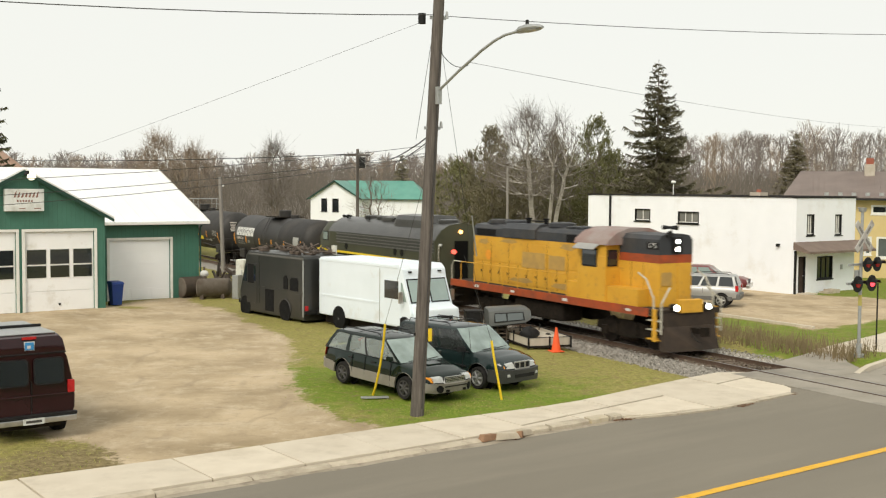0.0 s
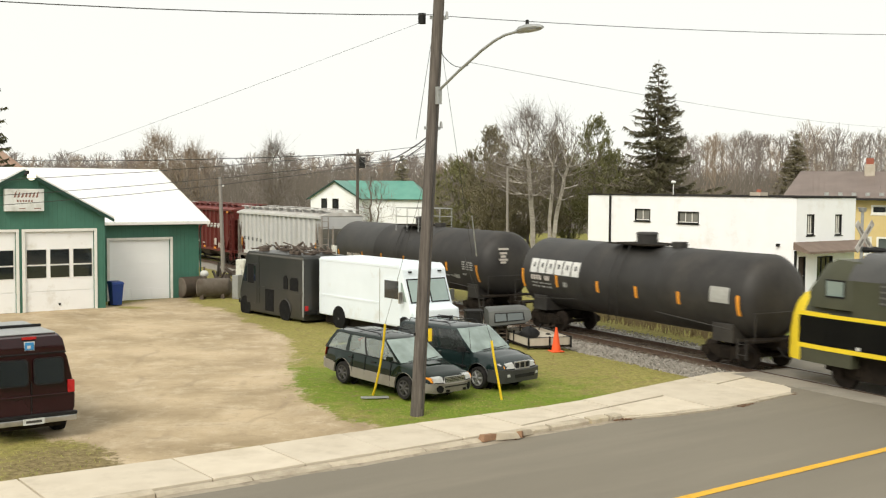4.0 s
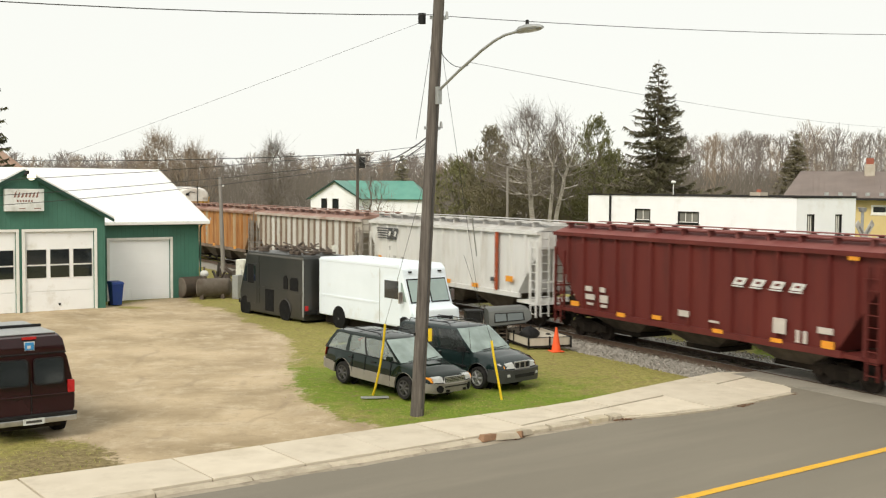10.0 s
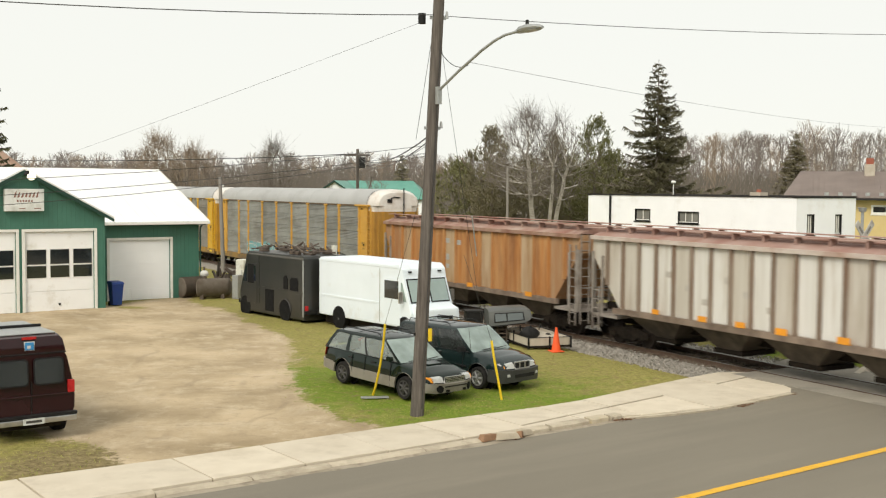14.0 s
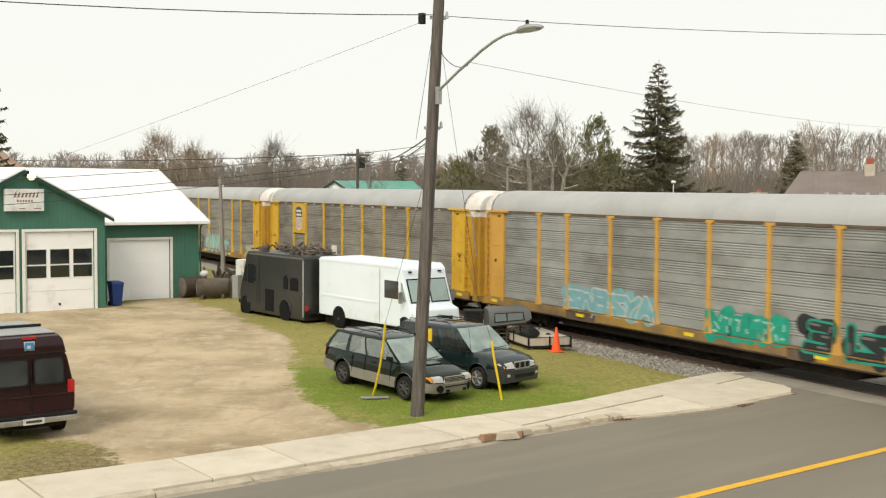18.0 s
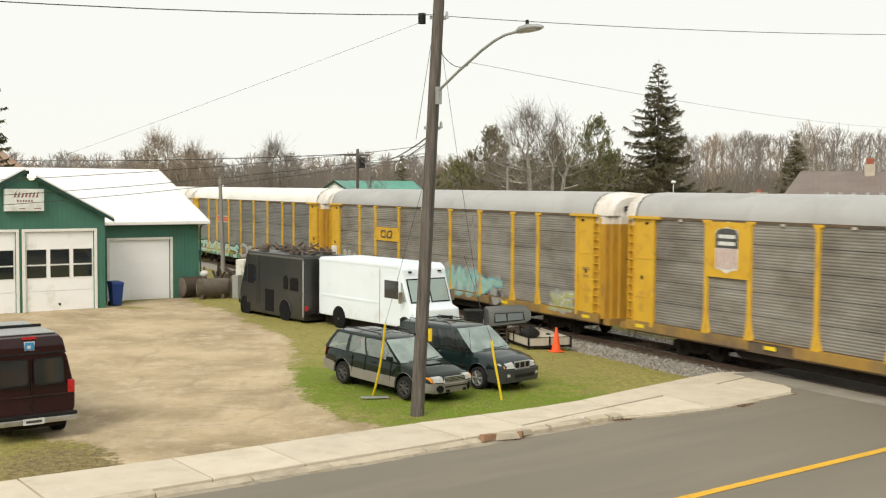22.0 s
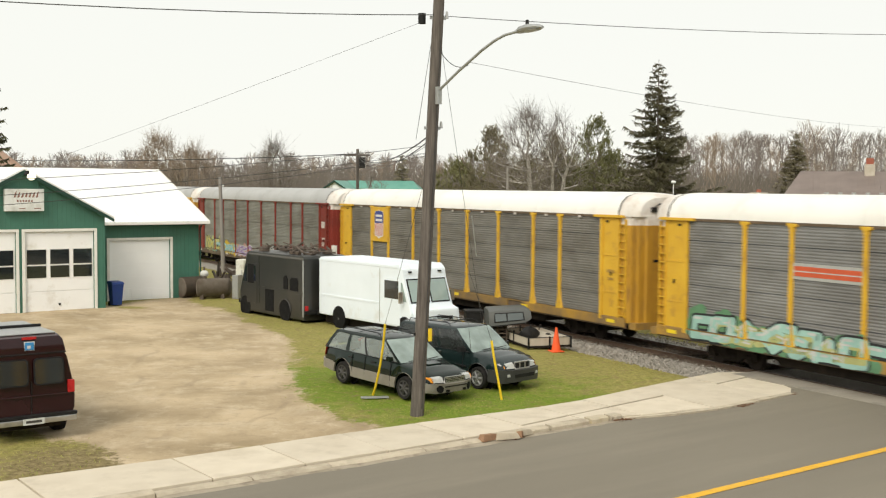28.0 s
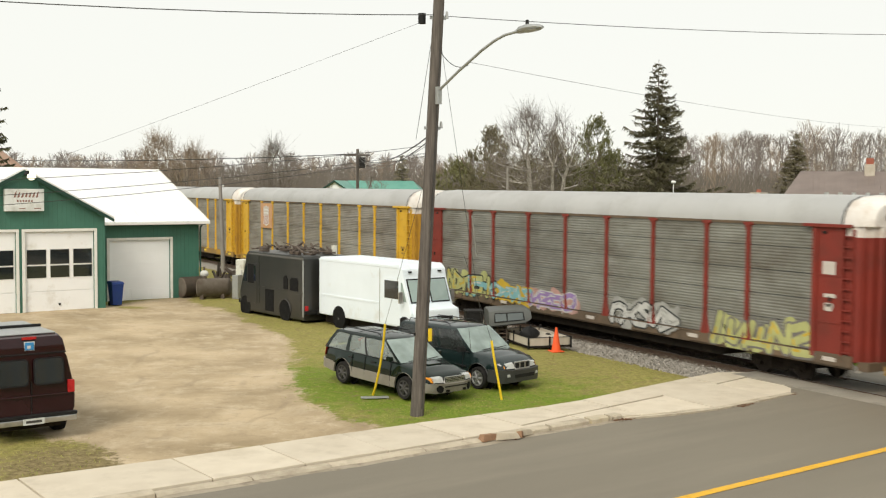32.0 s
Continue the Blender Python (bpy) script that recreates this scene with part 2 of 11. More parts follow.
def lettering(text, size, material, parent, at, name="lettering", depth=0.004, shear=0.0, width=1.0):
    cu = bpy.data.curves.new(name, "FONT")
    cu.body, cu.size, cu.align_x, cu.align_y, cu.extrude, cu.shear = text, size, "CENTER", "CENTER", depth, shear
    tmp = bpy.data.objects.new("tmp", cu)
    me = bpy.data.meshes.new_from_object(tmp)
    bpy.data.objects.remove(tmp)
    me.materials.clear()
    me.materials.append(material)
    ob = new(name, me)
    ob.parent = parent
    ob.matrix_basis = at @ Matrix.Diagonal((width, 1, 1, 1))
    return ob


# ---- ground, road, track ----
ROAD = Vector((0.8007, 0.599))      # along the kerb
ACROSS = Vector((0.599, -0.8007))   # from the kerb towards the camera's side
KERB = Vector((2.87, 28.17))        # a point of the kerb line
TRACK_TURN = -60.7274
U = Vector((0.48906, -0.87225))     # the train's way
N = Vector((0.87225, 0.48906))      # away from the camera
TRACK_D = 28.435


def road_at(a, c, z=0.0):
    p = KERB + ROAD * a + ACROSS * c
    return (p.x, p.y, z)


def track_pose(s, off=0.0, z=0.0):
    p = N * (TRACK_D + off) + U * s
    return pose(p.x, p.y, z, 0, 0, TRACK_TURN)


def track_at(s, off=0.0, z=0.0):
    p = N * (TRACK_D + off) + U * s
    return (p.x, p.y, z)


DRIVE = [(-12.6, 58.5), (-8.3, 48.9), (-5.9, 43.5), (-4.9, 35.2), (-3.5, 30.6), (-2.4, 28.8), (-1.5, 27.6), (-6.8, 23.9), (-8.4, 26.0), (-12, 28.5), (-30, 32), (-34, 45), (-17, 56.5), (-14, 62)]
PAD = [(11.4, 39.4), (14.5, 42.55), (15.05, 41.3), (14.6, 39.4), (14.4, 37.2), (12.5, 37.0)]
BACK = [(-30, -2.75), (-12.9, -2.65), (-9.4, -2.45), (-3.2, -2.4), (2.3, -2.05), (5.0, -2.46), (8.0, -2.89), (10.5, -3.33), (11.5, -2.81), (12, -2.4)]
FRONT = [(-30, -0.3), (2.0, -0.3), (3.4, 0.25), (5.3, 0.5), (6.9, 0.46), (9.5, 0.3), (12, 0.1)]
LOT = [(13.2, 53.5), (16.2, 48.4), (19.5, 50.8), (27, 59), (24, 63.5), (20.6, 65.2), (15, 74), (8, 74)]


def inside_distance(x, y, poly):
    """Positive inside the polygon: metres to its edge."""
    best, inner = 1e9, False
    for (ax, ay), (bx, by) in zip(poly, poly[1:] + poly[:1]):
        dx, dy = bx - ax, by - ay
        k = max(0, min(1, ((x - ax) * dx + (y - ay) * dy) / (dx * dx + dy * dy)))
        best = min(best, math.hypot(x - ax - k * dx, y - ay - k * dy))
        if (ay > y) != (by > y) and x < (bx - ax) * (y - ay) / (by - ay) + ax:
            inner = not inner
    return best if inner else -best


def along_line(line, a):
    """The line's height over a, straight from point to point."""
    for (p, q), (r, s) in zip(line, line[1:]):
        if a <= r:
            return q + (s - q) * max(0.0, a - p) / (r - p)
    return line[-1][1]


def ground_height(x, y):
    off = x * N.x + y * N.y - TRACK_D
    along = (x - KERB.x) * ROAD.x + (y - KERB.y) * ROAD.y
    c = (x - KERB.x) * ACROSS.x + (y - KERB.y) * ACROSS.y
    z = 0.03 * noise.noise((x * 0.4, y * 0.4, 0)) + 0.012 * noise.noise((x * 1.7, y * 1.7, 3))
    if along < 12 and c > along_line(BACK, along) + 0.3:
        return -0.25
    if along >= 12 and (inside_distance(x, y, PAD) > -0.25 or c > -0.95 - 0.25 * max(0.0, along - 15.6)):
        return -0.25
    z += 0.09 * math.exp(-((x + 2.7) ** 2 + (y - 34.7) ** 2) / 1.6)
    dip = max(0.0, 1 - max(0.0, abs(off) - 2.6) / 2.0)
    return z - 0.22 * dip


def build_ground():
    xs = [-3500, -900, -250, -90, -50] + [-32 + 0.36 * i for i in range(190)] + [50, 90, 250, 900, 3500]
    ys = [-3500, -600, -120, -20, 10] + [16 + 0.36 * i for i in range(205)] + [110, 160, 260, 900, 3500]
    v, f, dirt, lush, straw = [], [], [], [], []
    for y in ys:
        for x in xs:
            near = -33 < x < 37 and 15 < y < 91
            v.append((x, y, ground_height(x, y) if near else (-0.25 if y < 16 else -0.03)))
            w = noise.noise((x * 0.55, y * 0.55, 9)) * 0.5 + noise.noise((x * 1.9, y * 1.9, 4)) * 0.25
            if near:
                d = max(inside_distance(x, y, DRIVE), inside_distance(x, y, LOT)) - 2.6 * math.exp(-((x + 14.9) ** 2 / 4 + (y - 55.0) ** 2 / 1.5)) - 1.2 * math.exp(-((x + 11.5) ** 2 + (y - 58.5) ** 2) / 4)
                dirt.append(max(0, min(1, 0.5 + (d + w) / 0.9)))
                c = (x - KERB.x) * ACROSS.x + (y - KERB.y) * ACROSS.y
                g = 1.1 * math.exp(-((x - 0.4) ** 2 + (y - 32.3) ** 2) / 18) + 0.9 * math.exp(-((x + 4.2) ** 2 + (y - 35) ** 2) / 8) + 0.25 * math.exp(-((x + 9.3) ** 2 + (y - 23.2) ** 2) / 3)
                g += 0.7 if x > 12 else 0.0
                g -= 0.8 * math.exp(-((x + 7.6) ** 2 + (y - 23.6) ** 2) / 5)
                straw.append(math.exp(-((x + 8.0) ** 2 + (y - 23.9) ** 2) / 5))
                lush.append(max(0, min(1, g + w * 0.5)))
            else:
                dirt.append(0.0)
                lush.append(0.25)
                straw.append(0.0)
    nx = len(xs)
    f = [(j * nx + i, j * nx + i + 1, (j + 1) * nx + i + 1, (j + 1) * nx + i) for j in range(len(ys) - 1) for i in range(nx - 1)]
    me = bpy.data.meshes.new("ground")
    me.from_pydata(v, [], f)
    for nm, vals in (("dirt", dirt), ("lush", lush), ("straw", straw)):
        me.attributes.new(nm, "FLOAT", "POINT").data.foreach_set("value", vals)
    me.shade_smooth()
    m = bpy.data.materials.new("yard_soil_and_grass")
    m.use_nodes = True
    nd, lk = m.node_tree.nodes, m.node_tree.links
    b = nd["Principled BSDF"]
    b.inputs["Roughness"].default_value, b.inputs["Specular IOR Level"].default_value = 0.95, 0.2
    geo = nd.new("ShaderNodeNewGeometry")

    def tex(scale, detail=8, rough=0.6, sx=1.0, turn=0.0):
        mp = nd.new("ShaderNodeMapping")
        mp.inputs["Scale"].default_value, mp.inputs["Rotation"].default_value = (sx, 1, 1), (0, 0, turn)
        lk.new(geo.outputs["Position"], mp.inputs["Vector"])
        t = nd.new("ShaderNodeTexNoise")
        t.inputs["Scale"].default_value, t.inputs["Detail"].default_value, t.inputs["Roughness"].default_value = scale, detail, rough
        lk.new(mp.outputs["Vector"], t.inputs["Vector"])
        return t.outputs["Fac"]

    def span(val, a, c, lo=0.0, hi=1.0):
        r = nd.new("ShaderNodeMapRange")
        for k, q in zip((1, 2, 3, 4), (a, c, lo, hi)):
            r.inputs[k].default_value = q
        lk.new(val, r.inputs[0])
        return r.outputs[0]

    def blend(fac, a, c):
        x = nd.new("ShaderNodeMix")
        x.data_type = "RGBA"
        lk.new(fac, x.inputs["Factor"])
        for key, q in (("A", a), ("B", c)):
            if isinstance(q, tuple):
                x.inputs[key].default_value = (*q, 1)
            else:
                lk.new(q, x.inputs[key])
        return x.outputs["Result"]

    def attr(nm):
        a = nd.new("ShaderNodeAttribute")
        a.attribute_name = nm
        return a.outputs["Fac"]

    def total(a, c, op="ADD", k=None):
        x = nd.new("ShaderNodeMath")
        x.operation, x.use_clamp = op, False
        lk.new(a, x.inputs[0])
        if k is None:
            lk.new(c, x.inputs[1])
        else:
            x.inputs[1].default_value = k
        return x.outputs[0]

    dry = blend(span(tex(6, 10, 0.8), 0.36, 0.64), (0.145, 0.136, 0.03), (0.37, 0.325, 0.11))
    fresh = blend(span(tex(9, 10, 0.8), 0.36, 0.64), (0.085, 0.135, 0.01), (0.2, 0.265, 0.03))
    lushness = span(total(attr("lush"), span(tex(1.3, 8, 0.7), 0.3, 0.7, -0.45, 0.45)), 0.15, 0.75)
    grass = blend(lushness, dry, fresh)
    grass = blend(span(tex(1.7, 9, 0.78), 0.51, 0.66, 0.0, 0.85), grass, (0.215, 0.155, 0.075))
    grass = blend(span(tex(0.7, 8, 0.7), 0.55, 0.7, 0.0, 0.6), grass, (0.27, 0.245, 0.07))
    # dead stalks and bare brown earth by the drive
    dead = blend(span(tex(5, 10, 0.8), 0.4, 0.62), (0.1, 0.07, 0.035), (0.31, 0.25, 0.125))
    grass = blend(span(total(attr("straw"), span(tex(2.2, 8, 0.75), 0.3, 0.7, -0.4, 0.4)), 0.25, 0.7, 0.0, 0.9), grass, dead)
    # tyre sweeps: streaks that follow arcs round a far centre
    off = nd.new("ShaderNodeVectorMath")
    off.operation = "SUBTRACT"
    off.inputs[1].default_value = (-38, 33, 0)
    lk.new(geo.outputs["Position"], off.inputs[0])
    sep = nd.new("ShaderNodeSeparateXYZ")
    lk.new(off.outputs[0], sep.inputs[0])
    ang = total(sep.outputs["Y"], sep.outputs["X"], "ARCTAN2")
    rad = nd.new("ShaderNodeVectorMath")
    rad.operation = "LENGTH"
    lk.new(off.outputs[0], rad.inputs[0])
    arc = nd.new("ShaderNodeCombineXYZ")
    sweep = total(rad.outputs["Value"], span(tex(0.35, 3, 0.5), 0.0, 1.0, -1.2, 1.2))
    lk.new(sweep, arc.inputs[0])
    lk.new(total(ang, None, "MULTIPLY", 6.0), arc.inputs[1])
    streak = nd.new("ShaderNodeTexNoise")
    streak.inputs["Scale"].default_value, streak.inputs["Detail"].default_value, streak.inputs["Roughness"].default_value = 1.3, 9, 0.72
    lk.new(arc.outputs[0], streak.inputs["Vector"])
    sand = blend(span(tex(0.28, 8, 0.62), 0.36, 0.64), (0.315, 0.243, 0.148), (0.525, 0.415, 0.274))
    sand = blend(span(streak.outputs["Fac"], 0.54, 0.72, 0.0, 0.3), sand, (0.3, 0.23, 0.15))
    sand = blend(span(streak.outputs["Fac"], 0.47, 0.3, 0.0, 0.4), sand, (0.58, 0.49, 0.365))
    sand = blend(span(tex(0.8, 10, 0.75), 0.5, 0.64, 0.0, 0.75), sand, (0.555, 0.458, 0.325))
    sand = blend(span(tex(1.9, 10, 0.78), 0.54, 0.68, 0.0, 0.55), sand, (0.22, 0.17, 0.115))
    rut = total(total(sweep, None, "MULTIPLY", 3.6), None, "SINE", 0)
    rut = total(span(rut, 0.86, 0.99), span(tex(0.33, 4, 0.6), 0.5, 0.62), "MULTIPLY")
    sand = blend(span(rut, 0.0, 1.0, 0.0, 0.3), sand, (0.22, 0.17, 0.115))
    sand = blend(span(tex(24, 3, 0.6), 0.56, 0.75, 0.0, 0.5), sand, (0.19, 0.145, 0.1))
    ragged = total(span(tex(5, 8, 0.75), 0.3, 0.7, -0.35, 0.35), span(tex(1.4, 8, 0.7), 0.3, 0.7, -0.3, 0.3))
    edge = span(total(attr("dirt"), ragged), 0.35, 0.65)
    lk.new(blend(edge, grass, sand), b.inputs["Base Color"])
    bp = nd.new("ShaderNodeBump")
    bp.inputs["Strength"].default_value, bp.inputs["Distance"].default_value = 0.5, 0.05
    lk.new(tex(11, 10, 0.8), bp.inputs["Height"])
    lk.new(bp.outputs["Normal"], b.inputs["Normal"])
    me.materials.append(m)
    ob = new("ground", me)
    tagged(ob, "patchy spring grass around a bare sandy gravel yard", "ground", "", "structure")


backdrop_dark = mat("dark_backdrop", (0.07, 0.066, 0.055), (0.1, 0.09, 0.075), scale=0.3, rough=0.95, bump=0.3)
gutter_sand = mat("gutter_sand", (0.3, 0.26, 0.195), (0.38, 0.33, 0.26), scale=4, rough=0.95, bump=0.5, dirt=(0.13, 0.1, 0.07), dscale=2.5)
crack_dirt = mat("crack_dirt", (0.12, 0.09, 0.06), (0.17, 0.13, 0.09), scale=5, rough=0.95, bump=0.3)


kerb_yellow = mat("worn_yellow_kerb_paint", (0.44, 0.385, 0.29), (0.52, 0.45, 0.33), scale=2.5, rough=0.9, bump=0.4, dirt=(0.55, 0.4, 0.13), dscale=2.2, damt=0.25)


def build_road():
    sh = Shape()
    a = [-60 + 2.0 * i for i in range(90)]
    rows = [[road_at(q, c, -0.06 + (0.04 if abs(q - 12.3) < 3 else 0.0) - 0.0006 * (c - 6.2) ** 2) for c in (0.0, 0.4, 3, 6.2, 9.4, 12.0, 12.4)] for q in a]
    sh.loft(rows, closed=False, caps=False)
    setting("road", sh, asphalt, "worn grey asphalt road with a yellow centre line", "road", smooth=True)
    ln = Shape()
    k = -40.0
    while k < 80:
        if not 8.0 < k < 15.5:
            ln.add([road_at(k, 6.06, -0.05), road_at(k, 6.3, -0.05), road_at(k + 2.02, 6.3, -0.05), road_at(k + 2.02, 6.06, -0.05)], [(0, 1, 2, 3)])
        k += 2.0
    setting("road_line", ln, yellow_line, "worn yellow painted centre line on asphalt", "road line")
    # Unseen wall added behind the camera to darken reflections in car paint.
    wall = Shape().box(-90, -24.5, -0.3, 90, -24, 7.0)
    setting("wall_behind", wall, backdrop_dark, "plain dark wall added unseen behind the viewpoint", "wall")
    far = Shape().box(-60, 12.4, -0.3, 120, 15.0, 0.03)
    far.v = [road_at(x, y, z) for x, y, z in far.v]
    setting("pavement_far_side", far, concrete, "pale concrete pavement across the road", "pavement")
    # kerb, in cast lengths, low and broken
    rnd = random.Random(4)
    kerb = thing("kerb", "low broken concrete kerb with worn yellow paint", "kerb", kind="structure")
    q = -26.0
    while q < 2.3:
        ln_ = rnd.uniform(1.6, 2.6) if q < -3.5 else rnd.uniform(0.7, 1.4)
        e = min(q + ln_ - (0.03 if q < -3.5 else 0.09), 2.5)
        if -11.5 < q < -1.8:
            h0 = -0.035
        else:
            h0 = 0.055 + rnd.uniform(-0.03, 0.03)
        sh = Shape()
        rows = []
        for i in range(7):
            x = q + (e - q) * i / 6
            j = rnd.uniform(-0.025, 0.025)
            rows.append([road_at(x, -0.28 + j * 0.3, -0.3), road_at(x, -0.28, h0 + 0.015), road_at(x, -0.06 + j, h0 + 0.01 + j * 0.4), road_at(x, 0.0 + j, h0 - 0.03), road_at(x, 0.03 + j, -0.3)])
        sh.loft(rows)
        part("kerbstone", sh, kerb_yellow if 0.6 < q < 1.9 else kerb_mat, kerb, bevel=0.0)
        q += ln_
    for a, c, turn, sx, sy, m in ((-2.1, -0.08, 8, 0.3, 0.13, rubble_brown), (-1.62, 0.06, -14, 0.36, 0.15, kerb_mat), (-1.25, 0.12, 40, 0.12, 0.09, rubble_brown), (-1.0, -0.02, 5, 0.24, 0.14, kerb_mat)):
        sh = Shape().loft([[(-sx, -sy, -0.06), (sx * 0.9, -sy, -0.06), (sx, sy * 0.8, -0.06), (-sx * 0.8, sy, -0.06)], [(-sx * 0.8, -sy * 0.7, 0.12), (sx * 0.7, -sy * 0.8, 0.08), (sx * 0.6, sy * 0.6, 0.07), (-sx * 0.7, sy * 0.7, 0.1)]])
        p = road_at(a, c, 0.0)
        part("broken_stone", sh, m, kerb, bevel=0.02, at=pose(p[0], p[1], p[2], 0, 0, turn + 36.8))
    # pavement slabs, each its own piece
    walkway = thing("pavement", "pale concrete pavement slabs with cracked joints", "pavement", kind="structure")
    cuts = [-27.5, -25.4, -23.3, -21.2, -19.1, -17.0, -15.1, -12.6, -9.3, -7.1, -4.9, -2.7, -0.6, 1.3, 3.08, 5.64]
    def paving(corners, top=0.03):
        sh = Shape().prism(corners, "z", -0.2, top)
        sh.v = [road_at(x, y, z + 0.01 * noise.noise((x * 0.7, y, 5)) - (0.06 * max(0.0, y + 0.3) + 0.022 * max(0.0, x - 8.0) if z > 0 else 0.0)) for x, y, z in sh.v]
        part("slab", sh, concrete, walkway, bevel=0.012)

    for a0, a1 in zip(cuts, cuts[1:]):
        p, q = a0 + 0.02, a1 - 0.02
        t = rnd.uniform(-0.01, 0.01)
        bp, bq, fp, fq = along_line(BACK, p), along_line(BACK, q), along_line(FRONT, p), along_line(FRONT, q)
        if a0 < -1:
            paving([(p, bp), (q, bq), (q, fq), (p, fp)], 0.03 + t)
        else:
            jp, jq = -0.67 - 0.12 * p, -0.67 - 0.12 * q
            paving([(p, bp), (q, bq), (q, jq), (p, jp)], 0.03 + t)
            paving([(p, jp + 0.055), (q, jq + 0.055), (q, fq), (p, fp)], 0.025 - t)
    paving([(5.67, -2.57), (8.5, -2.97), (8.5, 0.36), (5.67, 0.54)])
    paving([(8.54, -2.98), (10.5, -3.33), (11.48, -2.81), (11.08, -2.3), (8.54, -1.76)], 0.036)
    paving([(8.54, -1.72), (11.05, -2.25), (10.6, -1.13), (10.1, -0.12), (9.5, 0.3), (8.54, 0.36)], 0.02)
    for p, q in ((2.55, 4.1), (4.14, 5.6), (5.64, 7.4), (7.44, 9.4)):
        fp, fq = along_line(FRONT, p), along_line(FRONT, q)
        sh = Shape().prism([(p, fp - 0.02), (q, fq - 0.02), (q, fq + 0.2), (p, fp + 0.2)], "z", -0.2, -0.03)
        sh.v = [road_at(x, y + 0.03 * noise.noise((x * 2, y, 3)), z + 0.015 * noise.noise((x * 3, y * 3, 8))) for x, y, z in sh.v]
        part("kerbstone", sh, kerb_mat, kerb, bevel=0.015)
    bed = Shape().box(-27.5, -2.05, -0.25, 8.2, -0.28, -0.03)
    bed.v = [road_at(x, y, z) for x, y, z in bed.v]
    part("joint_fill", bed, crack_dirt, walkway)
    # beyond the track
    for lo, hi, first in ((-0.65, 0.65, 0.0), (0.68, 1.95, 1.1)):
        q = first
        while q < 26:
            sh = Shape().prism([(17.58 + 0.983 * u + 0.185 * w, -3.77 - 0.185 * u + 0.983 * w) for u, w in ((q + 0.012, lo), (q + 1.7, lo), (q + 1.7, hi), (q + 0.012 + (0.5 if first and q == first else 0), hi))], "z", -0.2, 0.04 + rnd.uniform(-0.01, 0.01))
            sh.v = [road_at(x, y, z) for x, y, z in sh.v]
            part("slab", sh, concrete, walkway, bevel=0.012)
            q += 1.72
    sh = Shape()
    rows = [[road_at(x, c - 0.2, -0.3), road_at(x, c - 0.2, h), road_at(x, c, h - 0.01), road_at(x, c + 0.03, -0.3)] for x, c, h in ((14.1, -0.36, -0.03), (14.8, -0.56, 0.05), (15.5, -0.78, 0.08), (17, -1.12, 0.08), (22, -2.2, 0.08), (50, -8.0, 0.08))]
    sh.loft(rows)
    part("kerbstone", sh, concrete, kerb)
    verge = Shape().add([road_at(9.4, 0.02, -0.079), road_at(60, 0.02, -0.079), road_at(60, -9.6, -0.079), road_at(17, -1.1, -0.079), road_at(14.1, -0.35, -0.079), road_at(9.4, -0.6, -0.079)], [(0, 1, 2, 3, 4, 5)])
    setting("road_shoulder", verge, asphalt_worn, "worn asphalt shoulder by the crossing", "road")
    # sand and leaf dirt washed along the gutter
    sh = Shape()
    rows = []
    for i in range(140):
        x = -26 + 36 * i / 139
        wd = 0.16 + 0.14 * noise.noise((x * 0.6, 3, 1)) + 0.06 * noise.noise((x * 3.1, 1, 2))
        rows.append([road_at(x, -0.02, -0.072), road_at(x, 0.05 + max(0.02, wd), -0.0795)])
    sh.loft(rows, closed=False, caps=False)
    setting("gutter_dirt", sh, gutter_sand, "brown sand and grit along the gutter", "gutter")
    # loose broken stones and leaf litter by the kerb
    for a, c, r in ((6.7, 0.7, 0.25), (9.5, 0.4, 0.3), (-1.6, 0.04, 0.3), (2.5, 0.1, 0.2)):
        sh = Shape()
        for _ in range(40):
            p = road_at(a + rnd.gauss(0, r * 0.7), c + rnd.gauss(0, r * 0.3), 0.0)
            sh.ball((p[0], p[1], -0.06), rnd.uniform(0.015, 0.045), 6, (1, 1, 0.6))
        ob = part("kerb_rubble", sh, rust_stain)
        tagged(ob, "brown crumbled stone and leaves beside the kerb", "rubble", "kerb rubble", "stuff")
    # level crossing: worn asphalt between and beside the rails
    sh = Shape()
    for y0, y1 in ((-2.0, -0.84), (-0.67, 0.67), (0.84, 2.4)):
        sh.box(-25.49 if y0 > 0 else -27.4, y0, -0.3, -10.0, y1, -0.022)
    sh.prism([(-28.35, 0.84), (-29.95, 4.95), (-28.7, 4.85), (-27.35, 3.56), (-25.5, 2.4), (-25.5, 0.84)], "z", -0.3, -0.016)
    sh.v = [track_at(x, y, z + (0.0 if abs(y) < 1 else (-0.02 if abs(y) > 4 else 0))) for x, y, z in sh.v]
    setting("level_crossing", sh, asphalt_worn, "patched grey asphalt level crossing over the rails", "level crossing")


